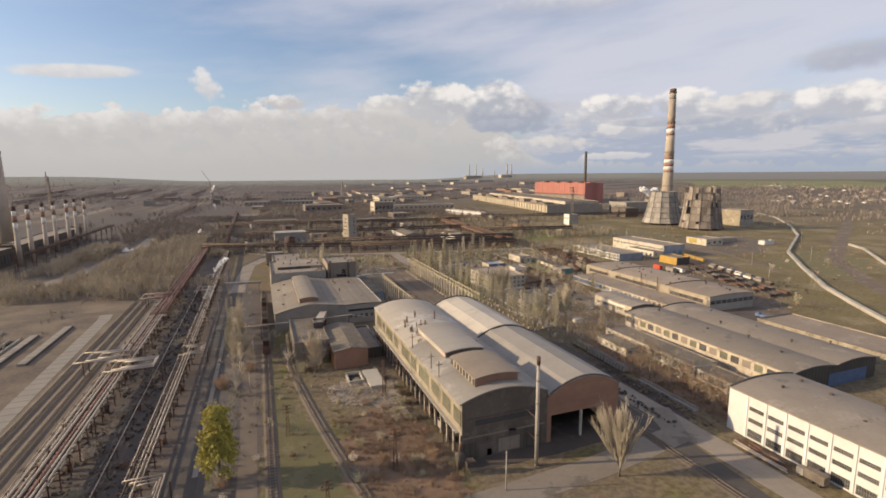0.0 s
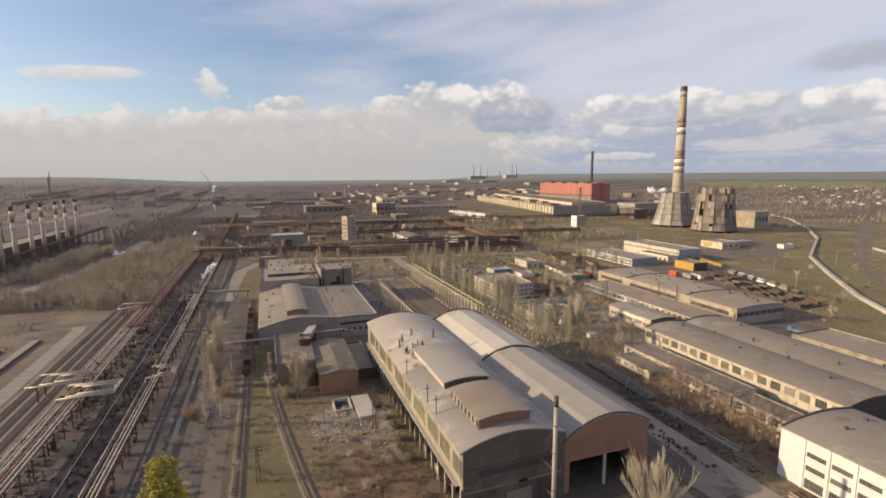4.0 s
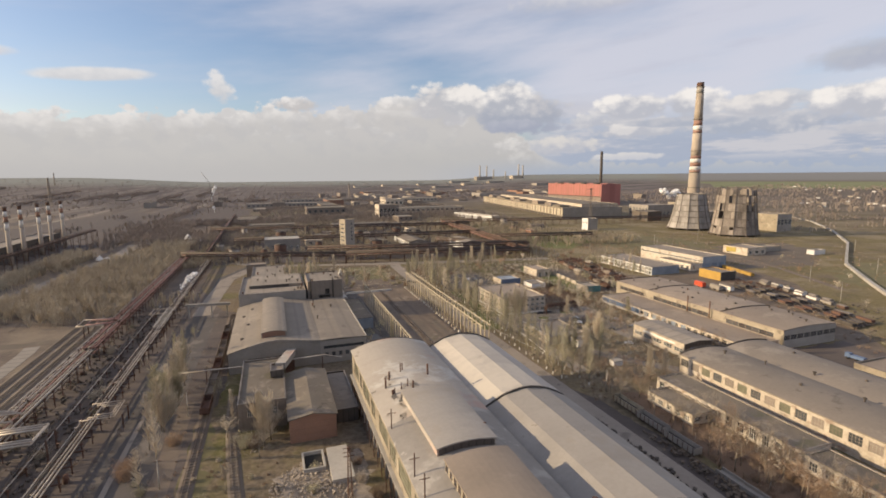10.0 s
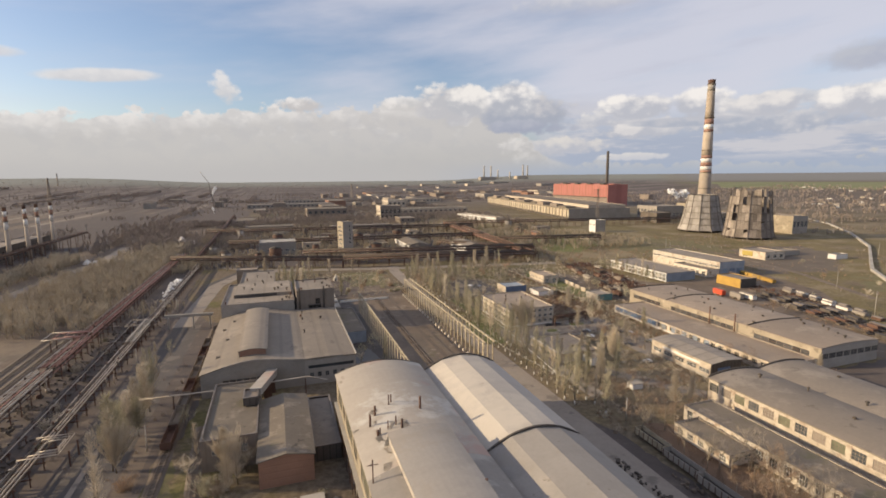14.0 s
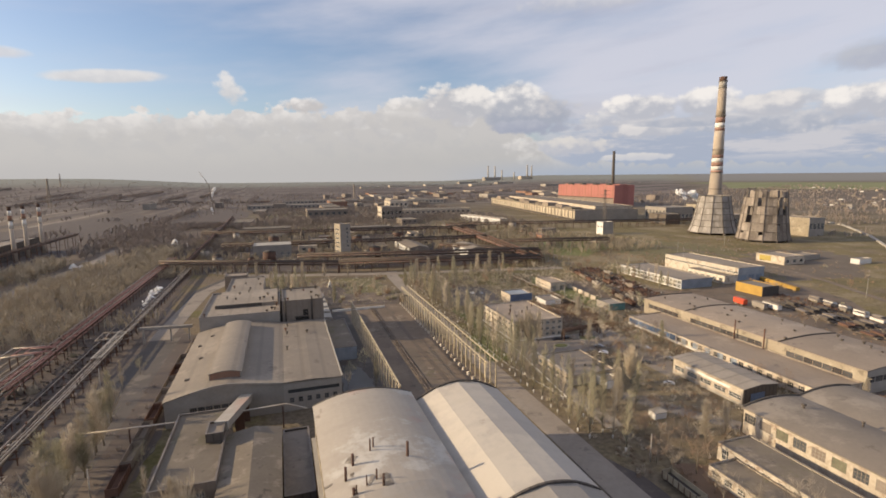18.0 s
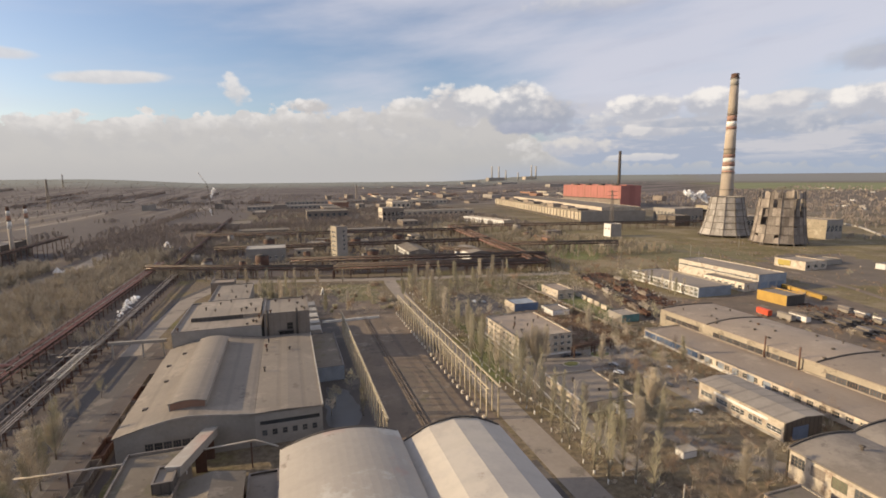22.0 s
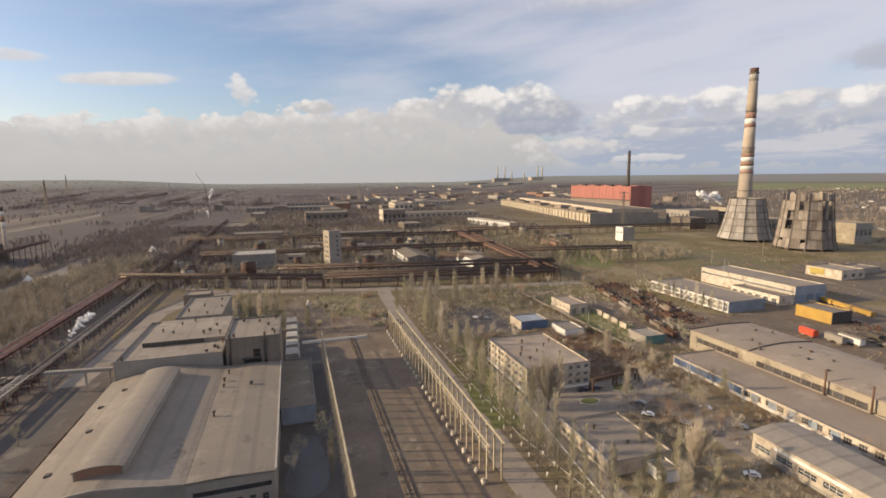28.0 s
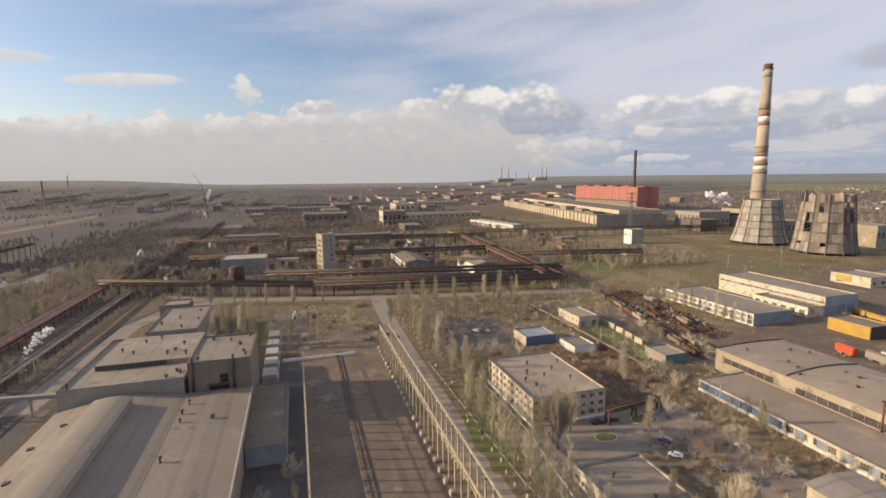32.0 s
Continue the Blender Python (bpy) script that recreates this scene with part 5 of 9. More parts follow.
# ---- pipe racks ----
def pipe_rack(xc, y0, y1, pipes, posts, loops, label, z_extra=0.0):
    """Pipes along y on trestles. pipes: (offset, height, radius, material); loops: (y, side, reach) of the expansion loops."""
    t = thing("pipe_rack", (xc, (y0 + y1) / 2, 0), label, "pipe rack", "pipe racks")
    wmax = max(abs(p[0]) for p in pipes) + 0.6
    top = max(p[1] for p in pipes)
    bm = boxes((-wmax, -wmax + 0.3, -0.15, 0.15, 0, top), (wmax - 0.3, wmax, -0.15, 0.15, 0, top))
    for h in sorted({p[1] for p in pipes}):
        box(bm, -wmax - 0.4, wmax + 0.4, -0.18, 0.18, h - 0.35 - 0.35, h - 0.35)
    beam(bm, (-wmax, 0, 0.5), (wmax, 0, top - 0.8), 0.15)
    me = mesh_of("trestle", bm, "rust")
    y = y0
    while y < y1:
        piece("trestle", me, (xc, y, 0), t)
        y += posts
    for rank, (off, h, r, m) in enumerate(pipes):
        pts = [(xc + off, y0 - 3, h)]
        for ly, side, reach in sorted(loops):
            if h < top - 0.1 or rank % 2:
                continue
            k = rank // 2
            d = side * (reach - 2.2 * k) - off * 0.3
            w = 1.5 + 1.7 * (3 - k)
            pts += [(xc + off, ly - w, h), (xc + off, ly - w, h + 0.9), (xc + off + d, ly - w, h + 0.9), (xc + off + d, ly + w, h + 0.9), (xc + off, ly + w, h + 0.9), (xc + off, ly + w, h)]
        pts.append((xc + off, y1, h))
        bm = bmesh.new()
        for a, b in zip(pts, pts[1:]):
            tube(bm, [a, b], r * 0.62, 7)
        part("pipe", bm, m, t)
    for ly, side, reach in loops:
        for q in (-3.5, 3.5):
            part("loop_post", boxes((xc + side * reach - 0.2, xc + side * reach + 0.2, ly + q - 0.2, ly + q + 0.2, 0, top)), "rust", t)
    return t


pipe_rack(-36.8, 60, 600, [(-2.2, 5.2, 0.28, "pipe_light"), (-1.3, 5.2, 0.42, "pipe_dark"), (-0.2, 5.2, 0.30, "pipe_light"), (0.9, 5.2, 0.45, "pipe_light"), (2.0, 5.2, 0.34, "pipe_light"),
                           (-1.6, 2.9, 0.3, "pipe_dark"), (0.6, 2.9, 0.4, "pipe_dark")], 9.0,
          [(138, 1, 9.5), (252, 1, 9.5), (392, -1, 8.0)], "low rack of pale and sooty steam pipes with expansion loops")
pipe_rack(-60.8, 60, 322, [(-3.6, 7.0, 0.50, "pipe_light"), (-2.1, 7.0, 0.42, "pipe_light"), (-0.9, 7.0, 0.62, "pipe_light"), (0.8, 7.0, 0.42, "pipe_red"), (2.0, 7.0, 0.52, "pipe_light"), (3.4, 7.0, 0.62, "pipe_light"),
                           (-2.4, 4.2, 0.5, "pipe_dark"), (0.2, 4.2, 0.6, "pipe_dark"), (2.4, 4.2, 0.45, "pipe_light")], 8.0,
          [(236, 1, 17.0), (252, -1, 16.0)], "tall rack of pale insulated pipes on rusty trestles")
pipe_rack(-60.8, 329, 660, [(-3.6, 7.0, 0.50, "pipe_light"), (-2.1, 7.0, 0.42, "pipe_red"), (-0.9, 7.0, 0.62, "pipe_red"), (0.8, 7.0, 0.42, "pipe_light"), (2.0, 7.0, 0.52, "pipe_red"), (3.4, 7.0, 0.62, "pipe_red"),
                           (-2.4, 4.2, 0.5, "pipe_dark"), (0.2, 4.2, 0.6, "pipe_dark"), (2.4, 4.2, 0.45, "pipe_red")], 8.0,
          [(372, -1, 14.0)], "tall rack of reddish and pale pipes on rusty trestles")
pipe_rack(-47.5, 60, 420, [(-0.6, 3.0, 0.35, "pipe_dark"), (0.6, 3.0, 0.28, "pipe_light")], 11.0, [], "low sooty pipe line between the racks")
pipe_rack(-69.0, 60, 380, [(-0.9, 2.0, 0.22, "pipe_light"), (0.0, 2.0, 0.26, "pipe_light"), (0.9, 2.0, 0.2, "pipe_red")], 11.0, [], "low line of pale pipes beside the tall rack")


pipe_rack(232.0, 346, 476, [(-0.5, 3.2, 0.3, "pipe_light"), (0.5, 3.2, 0.26, "pipe_dark")], 9.0, [], "low pale pipe line on posts beside the grass")


def pipe_walkway(x0, x1, y0, y1, z):
    """A pale open-runged walkway that lies along a rack."""
    t = thing("pipe_walkway", ((x0 + x1) / 2, (y0 + y1) / 2, 0), "pale steel walkway with open rungs on the pipe rack", "walkway")
    for x in (x0, x1):
        part("stringer", boxes((x - 0.25, x + 0.25, y0, y1, z, z + 0.4)), "concrete", t)
    n = int((y1 - y0) / 2.4)
    rung = mesh_of("rung", boxes((x0 + 0.26 - (x0 + x1) / 2, x1 - 0.26 - (x0 + x1) / 2, -0.2, 0.2, 0, 0.25)), "concrete")
    for i in range(n):
        piece("rung", rung, ((x0 + x1) / 2, y0 + (i + 0.5) * (y1 - y0) / n, z + 0.05), t)
    leg = mesh_of("leg", boxes((-0.2, 0.2, -0.2, 0.2, 0, z)), "rust")
    for y in (y0 + 1, (y0 + y1) / 2, y1 - 1):
        for x in (x0, x1):
            piece("leg", leg, (x, y, 0), t)


pipe_walkway(-38.6, -34.9, 355.0, 398.5, 6.2)


def pipe_bridge(p0, p1, z, pipes, width, depth, label, spacing=14.0):
    """A latticed pipe bridge between two points."""
    a, b = Vector((*p0, z)), Vector((*p1, z))
    d = (b - a).normalized()
    n = Vector((-d.y, d.x, 0))
    L = (b - a).length
    t = thing("pipe_bridge", (a.x, a.y, 0), label, "pipe bridge", "pipe bridges")
    bm = bmesh.new()
    for s in (-1, 1):
        for dz in (0, depth):
            beam(bm, a + n * s * width / 2 + Vector((0, 0, dz)), b + n * s * width / 2 + Vector((0, 0, dz)), 0.4)
        k = int(L / 6)
        for i in range(k):
            p, q = a + d * (L * i / k), a + d * (L * (i + 1) / k)
            lo, hi = (0, depth) if i % 2 else (depth, 0)
            beam(bm, p + n * s * width / 2 + Vector((0, 0, lo)), q + n * s * width / 2 + Vector((0, 0, hi)), 0.22)
    part("truss", bm, "rust", t)
    for off, dz, r, m in pipes:
        bm = bmesh.new()
        tube(bm, [a + n * off + Vector((0, 0, dz)), b + n * off + Vector((0, 0, dz))], r, 8)
        part("pipe", bm, m, t)
    k = max(2, int(L / spacing))
    for i in range(k + 1):
        p = a + d * (L * i / k)
        bm = bmesh.new()
        for s in (-1, 1):
            beam(bm, p + n * s * width * 0.65 - Vector((0, 0, z)), p + n * s * width / 2, 0.5)
        beam(bm, p + n * width / 2 - Vector((0, 0, z * 0.4)), p - n * width / 2 - Vector((0, 0, z * 0.4)), 0.3)
        part("leg", bm, "rust", t)


def rack_clutter(xc, half, y0, y1, top, n, seed):
    """Valves, drip legs, ladders and small tanks that crowd a pipe rack."""
    t = thing("rack_fittings", (xc, y0, 0), "rusty valves, drip legs and small tanks on the pipe rack", "fittings")
    rnd = random.Random(seed)
    for i in range(n):
        x, y = xc + rnd.uniform(-half, half), rnd.uniform(y0, y1)
        k = rnd.random()
        bm = bmesh.new()
        if k < 0.35:
            z = rnd.uniform(0.6, 1.0) * top
            tube(bm, [(x, y, 0), (x, y, z)], rnd.uniform(0.1, 0.22), 6)
            name = "drip_leg"
        elif k < 0.6:
            tube(bm, [(x, y, top), (x, y, top + 0.9), (x, y, top + 1.0)], [0.25, 0.25, 0.5], 7)
            name = "valve"
        elif k < 0.8:
            z = rnd.uniform(1.0, top)
            tube(bm, [(x, y, z), (x + rnd.choice((-1, 1)) * rnd.uniform(2, 5), y + rnd.uniform(-1, 1), z)], rnd.uniform(0.12, 0.3), 6)
            name = "branch_pipe"
        else:
            h = rnd.uniform(1.2, 3.0)
            tube(bm, [(x, y, 0), (x, y, h), (x, y, h + 0.3)], [0.8, 0.8, 0.3], 10)
            name = "tank"
        part(name, bm, rnd.choice(("rust", "pipe_dark", "pipe_light", "rust")), t)


rack_clutter(-60.8, 4.5, 90, 420, 7.0, 130, 2)
rack_clutter(-36.8, 3.5, 90, 420, 5.2, 80, 3)

BR = [(-1.9, 0.6, 0.5, "pipe_dark"), (-0.6, 0.6, 0.4, "rust"), (0.6, 0.6, 0.45, "pipe_light"), (1.8, 0.6, 0.5, "pipe_red"), (-1.4, 2.9, 0.55, "pipe_dark"), (0.0, 2.8, 0.4, "pipe_red"), (1.3, 2.9, 0.5, "rust"), (0.2, 3.9, 0.35, "pipe_dark")]
pipe_bridge((-64, 616), (95, 556), 7.5, BR, 5, 2.2, "rusty pipe bridge across the works road")
pipe_bridge((95, 556), (285, 522), 7.5, BR, 5, 2.2, "rusty pipe bridge across the works road")
pipe_bridge((60, 600), (300, 552), 9.5, BR, 5, 2.6, "tall rusty pipe bridge behind the cross road")
pipe_bridge((276, 532), (300, 850), 9.0, BR, 5, 2.2, "rusty pipe bridge leading to the rolling mill")
pipe_bridge((287, 522), (318, 846), 7.0, BR, 5, 2.2, "rusty pipe bridge leading to the rolling mill")
pipe_bridge((300, 856), (720, 770), 9.0, BR, 6, 3.0, "long dark pipe bridge before the rolling mill")
pipe_bridge((100, 575), (290, 540), 6.0, BR, 6, 3.0, "dark pipe bridge beside the cross road")
pipe_bridge((220, 640), (300, 548), 8.0, BR, 5, 2.4, "rusty pipe bridge among the works")
pipe_bridge((300, 640), (430, 610), 8.0, BR, 5, 2.4, "rusty pipe bridge among the works")
pipe_bridge((-20, 720), (300, 690), 8.0, BR, 5, 2.4, "rusty pipe bridge among the works")
pipe_bridge((-60, 860), (330, 800), 9.0, BR, 5, 2.4, "rusty pipe bridge among the works")
pipe_bridge((-40, 608), (-48, 1200), 7.0, BR, 5, 2.0, "rusty pipe bridge going north")

# ---- office and its surroundings ----
o = flat_building("office_building", 161.0, 190.5, 329.0, 370.0, 10.2, "three-storey pale plastered office block with a felt roof", "building", "wall_plaster", "roof_felt_warm",
                  holes={"w": [h for k in range(3) for h in row(40.3, 11, 2.0, 1.2 + 3.15 * k, 2.9 + 3.15 * k)], "s": [h for k in range(3) for h in row(29.5, 8, 1.9, 1.2 + 3.15 * k, 2.9 + 3.15 * k)]},
                  nx=2, nz=1)
roof_vents(o, [(166, 345), (170, 352), (175, 347), (168, 340), (181, 352), (183, 341), (174, 360), (187, 358), (169, 350)], 9.7, 11)
part("plinth", boxes((160.4, 160.96, 329, 370, 0, 0.7), (160.4, 190.5, 328.4, 328.96, 0, 0.7)), "white_paint", o)
f = flat_building("canteen", 158.0, 180.5, 270.5, 297.5, 4.4, "low flat-roofed canteen with a wide grey roof", "building", "wall_plaster", "roof_felt", holes={"w": row(26.3, 7, 2.6, 1.2, 2.8)})
roof_vents(f, [(166, 290), (171, 279)], 3.9, 12)
t = thing("roof_fence", (158, 284, 4.5), "white railing along the canteen roof", "railing")
bm = boxes((157.6, 157.72, 270.6, 297.4, 5.4, 5.55), (157.6, 157.72, 270.6, 297.4, 4.9, 5.0))
for i in range(12):
    box(bm, 157.58, 157.74, 270.6 + i * 2.42, 270.76 + i * 2.42, 4.4, 5.6)
part("railing", bm, "white_paint", t)
b = flat_building("kiosk", 170.6, 177.2, 263.0, 270.1, 3.6, "small white kiosk beside the canteen", wall_mat="wall_white", roof_mat="roof_felt")
pipe_bridge((187, 322.5), (212, 326), 4.6, [(0, 0.5, 0.4, "pipe_dark")], 1.6, 0.9, "pipe gallery from the office", 16)
b = flat_building("blue_garage", 196.0, 213.0, 405.0, 420.0, 5.0, "garage with a blue front and a faded blue roof", "garage", "wall_plaster", "blue_pale", mats={"s": "blue_paint"})
b = flat_building("hut", 214.0, 226.0, 388.0, 402.0, 3.6, "small grey hut with a white gable", wall_mat="wall_white", roof_mat="roof_felt")
b = flat_building("workshop_hut", 239.0, 252.0, 424.0, 447.0, 6.5, "small whitewashed workshop hut", wall_mat="wall_plaster", roof_mat="roof_felt_warm", holes={"w": row(22, 5, 2.0, 2.5, 4.2), "s": row(13, 2, 3, 0.3, 4)})
b = flat_building("teal_hut", 246.0, 258.0, 362.0, 376.0, 4.5, "grey hut with a teal wall", wall_mat="wall_grey", roof_mat="roof_slab", mats={"s": "teal_paint"})

# ---- eastern row of halls ----
w = thing("white_hall", (172, 60, 0), "white panel factory hall with rows of strip windows", "hall")
hx0, hx1, hy0, hy1, hh = 148.0, 179.0, -40.0, 115.6, 14.5
hs = []
for k in range(23):
    u = 6.9 + k * 6.42
    hs += [(u + 0.6, u + 5.6, 9.8, 11.2), (u + 0.6, u + 5.6, 5.8, 7.3), (u + 0.6, u + 5.6, 0.5, 3.4)]
bm = bmesh.new()
wall(bm, (hx0, hy1), (hx0, hy0), -0.4, hh, hs)
part("wall_west", bm, "wall_white", w)
windows_in(w, (hx0, hy1), (hx0, hy0), hs, 8, 2, "steel", "glass")
pil = mesh_of("pilaster", boxes((-0.28, -0.01, -0.3, 0.3, 0, 14.4)), "wall_white")
for k in range(24):
    piece("pilaster", pil, (hx0, hy1 - 6.8 - k * 6.42, 0), w)
bm = bmesh.new()
wall(bm, (hx1, hy1), (hx0 + 0.36, hy1), -0.4, hh)
gable_fill(bm, hx0, hx1, hy1 - 0.35, hh, 1.6)
part("wall_north", bm, "wall_grey", w)
bm = bmesh.new()
wall(bm, (hx1, hy0), (hx1, hy1 - 0.4), -0.4, hh)
part("wall_east", bm, "wall_grey", w)
bm = bmesh.new()
wall(bm, (hx0, hy0), (hx1, hy0), -0.4, hh)
gable_fill(bm, hx0, hx1, hy0, hh, 1.6)
part("wall_south", bm, "wall_grey", w)
bm = bmesh.new()
arch_sheet(bm, hx0, hx1, hy0, hy1, hh, 1.6, 0.4, 16, 0.25)
part("roof", bm, "roof_felt", w)
bm = bmesh.new()
arc_rib(bm, hx0, hx1, hy1, hh + 0.2, 1.6, 0.5, 0.6)
part("roof_rib", bm, "wall_dark", w)
roof_vents(w, [(160, 106), (170, 97), (174, 84), (160, 82), (172, 108), (166, 60), (172, 40), (160, 45)], 15.6, 21)


def long_hall():
    x0, x1, y0, y1, h = 192.8, 245.0, 124.5, 219.3, 8.6
    t = thing("long_hall", ((x0 + x1) / 2, (y0 + y1) / 2, 0), "long weathered twin hall with a grey felt roof", "hall")
    xm = (x0 + x1) / 2
    L = y1 - y0
    for a, b in ((x0, xm - 0.2), (xm + 0.2, x1)):
        bm = bmesh.new()
        arch_sheet(bm, a, b, y0, y1, h, 1.5)
        part("roof", bm, "roof_felt", t)
        bm = bmesh.new()
        arc_rib(bm, a, b, y1, h + 0.2, 1.5, 0.5, 0.7)
        part("roof_rib", bm, "wall_dark", t)
        bm = bmesh.new()
        gable_fill(bm, a, b, y0, h, 1.5)
        part("gable", bm, "wall_dark", t)
        bm = bmesh.new()
        gable_fill(bm, a, b, y1 - 0.35, h, 1.5)
        part("gable", bm, "wall_dark", t)
    hs = row(L, 17, 4.0, 4.2, 7.4)
    bm = bmesh.new()
    wall(bm, (x0, y1), (x0, y0), -0.4, h, hs)
    part("wall_west", bm, "wall_plaster", t, "peeling whitewashed wall")
    windows_in(t, (x0, y1), (x0, y0), hs[0::3], 4, 3, "wall_brown", "glass")
    windows_in(t, (x0, y1), (x0, y0), hs[1::3], 4, 3, "wall_grey", "wall_brown")
    windows_in(t, (x0, y1), (x0, y0), hs[2::3], 4, 3, "wall_brown", "glass_green")
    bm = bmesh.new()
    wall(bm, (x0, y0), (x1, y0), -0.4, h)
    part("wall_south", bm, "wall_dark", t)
    part("gate", boxes((x0 + 22, x0 + 46, y0 - 0.2, y0 - 0.02, 0, 5.5)), "blue_paint", t, "faded blue sheet gate")
    for a, b in (((x1, y0 + 0.36), (x1, y1 - 0.36)), ((x1, y1), (x0, y1))):
        bm = bmesh.new()
        wall(bm, a, b, -0.4, h)
        part("wall", bm, "wall_plaster", t)
    roof_vents(t, [(208, 210), (214, 196), (222, 182), (206, 176), (232, 170), (214, 160), (236, 200), (226, 148), (208, 140), (240, 140)], 10.0, 23)


long_hall()
for k, (xa, xb, ya, yb, h) in enumerate(((171.6, 184.5, 151.0, 209.5, 5.4), (161.2, 171.3, 181.5, 203.0, 3.9), (171.6, 182.0, 122.0, 150.2, 4.8))):
    flat_building("lean_to", xa, xb, ya, yb, h, "ruined whitewashed lean-to with gaping windows", "outbuilding", "wall_ruin", "roof_ruin",
                  holes={"w": row(yb - ya - 0.7, int((yb - ya) / 4.2), 2.4, 0.9, h - 1.1), "s": row(xb - xa, 2, 2.4, 1.0, h - 1.0)}, parapet=0.2)
wh = gabled("warehouse", 209.4, 226.4, 233.0, 268.5, 6.8, 0.9, "pale warehouse with a band of windows under a grey roof", "wall_plaster", "roof_slab", {"w": row(34.8, 5, 5.4, 1.9, 3.9)}, end_mat="wall_dark")
part("fascia_band", boxes((209.26, 209.38, 239.0, 261.0, 4.75, 5.7)), "white_paint", wh, "clean white band over the windows")
part("gate", boxes((213.0, 220.0, 232.86, 232.98, 0.0, 4.6)), "blue_paint", wh, "faded blue sheet gate")
part("plinth", boxes((209.2, 209.38, 233.2, 268.2, -0.2, 0.9)), "concrete", wh)
b = flat_building("low_annex", 240.0, 263.6, 226.0, 336.0, 4.6, "long low annex with a blue and white front", "outbuilding", "wall_plaster", "roof_felt_warm", holes={"w": row(109.3, 24, 2.6, 1.4, 3.6)}, glass="glass", frame_mat="wall_plaster", parapet=0.25)
for i in range(9):
    part("blue_panel", boxes((239.86, 239.97, 299.5 + i * 4.0, 303.2 + i * 4.0, 1.1, 3.9)), "blue_paint", b)
for i in range(5):
    part("blue_panel", boxes((239.86, 239.97, 262.5 + i * 7.4, 265.6 + i * 7.4, 1.1, 3.9)), "blue_pale", b, "faded blue panel")
part("plinth", boxes((239.6, 239.85, 256, 335.6, 0, 1.0)), "white_paint", b, "white base strip")


def machine_hall():
    x0, x1, h = 264.0, 302.0, 9.4
    t = thing("machine_hall", (283, 287, 0), "very long beige machine hall with strip windows", "hall")
    segs = [(225.0, 262.0, 1.0), (262.3, 318.0, 1.5), (318.3, 351.0, 0.7)]
    hs = []
    for ya, yb, rise in segs:
        bm = bmesh.new()
        arch_sheet(bm, x0, x1, ya + 0.2, yb - 0.2, h, rise, 0.4, 14, 0.2)
        part("roof", bm, "roof_felt_warm", t)
        bm = bmesh.new()
        arc_rib(bm, x0, x1, yb, h + 0.25, rise, 0.5, 0.6)
        part("roof_rib", bm, "wall_dark", t)
        bm = bmesh.new()
        gable_fill(bm, x0, x1, ya, h, rise)
        part("gable", bm, "wall_grey", t)
        n = int((yb - ya - 8) / 4)
        hs += [(351 - yb + 4 + 4 * i, 351 - yb + 4 + 4 * i + 3.9, 4.6, 7.0) for i in range(n)]
    bm = bmesh.new()
    wall(bm, (x0, 351), (x0, 225), -0.4, h, hs)
    part("wall_west", bm, "wall_beige", t)
    windows_in(t, (x0, 351), (x0, 225), hs, 4, 2, "rust", "glass")
    hs = row(38, 8, 4.3, 4.5, 7.0)
    bm = bmesh.new()
    wall(bm, (x0 + 0.36, 225), (x1, 225), -0.4, h, hs)
    part("wall_south", bm, "wall_grey", t)
    windows_in(t, (x0 + 0.36, 225), (x1, 225), hs, 4, 2, "steel", "glass")
    for a, b in (((x1, 225.4), (x1, 351)), ((x1, 351.4), (x0, 351.4))):
        bm = bmesh.new()
        wall(bm, a, b, -0.4, h)
        part("wall", bm, "wall_beige", t)
    rnd = random.Random(5)
    roof_vents(t, [(rnd.uniform(268, 298), 230 + i * 5.4) for i in range(22)], 10.2, 6)
    for y in (268, 284):
        bm = bmesh.new()
        tube(bm, [(262.5, y, 4.6), (262.5, y, 14.5)], 0.35, 8)
        part("flue", bm, "rust", t)
    return t


machine_hall()
flat_building("brick_annex", 264.0, 292.0, 128.0, 193.0, 5.0, "low beige annex south of the machine hall", wall_mat="wall_beige", roof_mat="roof_felt_warm")
b = flat_building("depot", 336.0, 366.0, 395.0, 466.0, 7.2, "depot with a white-framed glass front and a blue end wall", "depot", "wall_white", "roof_felt", {"w": [h for k in range(2) for h in row(70, 17, 3.2, 0.9 + 3.2 * k, 3.1 + 3.2 * k)], "s": []}, mats={"s": "blue_pale", "e": "wall_grey"}, glass="glass_green")
b = flat_building("locomotive_hall", 396.0, 424.0, 398.0, 478.0, 12.0, "long white hall with a blue painted end", "hall", "wall_ruin", "roof_felt", {"w": row(79, 14, 5.2, 7.2, 8.8)}, mats={"s": "blue_pale"})
for i in range(3):
    part("gate", boxes((398.5 + i * 8.5, 404.5 + i * 8.5, 397.75, 397.97, 0, 6.0)), "blue_gate", b, "blue folding gate")
flat_building("white_store", 382.0, 395.5, 398.0, 436.0, 6.5, "low white store beside the hall", wall_mat="wall_ruin", roof_mat="roof_felt", holes={"w": row(37, 6, 3.6, 1.0, 4.4)})
flat_building("sign_house", 505.0, 532.0, 442.0, 472.0, 8.0, "white house with a yellow wall panel", wall_mat="wall_plaster", roof_mat="roof_felt", holes={"s": row(27, 3, 4, 2, 5), "w": [(4, 9, 1, 6.5)]}, glass="black")
t = thing("wall_panel", (504.8, 462, 3), "yellow painted sign panel without lettering", "sign")
part("panel", boxes((504.6, 504.95, 456, 468, 2, 7)), "sign_yellow", t)
flat_building("small_store", 575.0, 592.0, 420.0, 428.0, 5.0, "small white roadside store", wall_mat="wall_white", roof_mat="roof_felt")
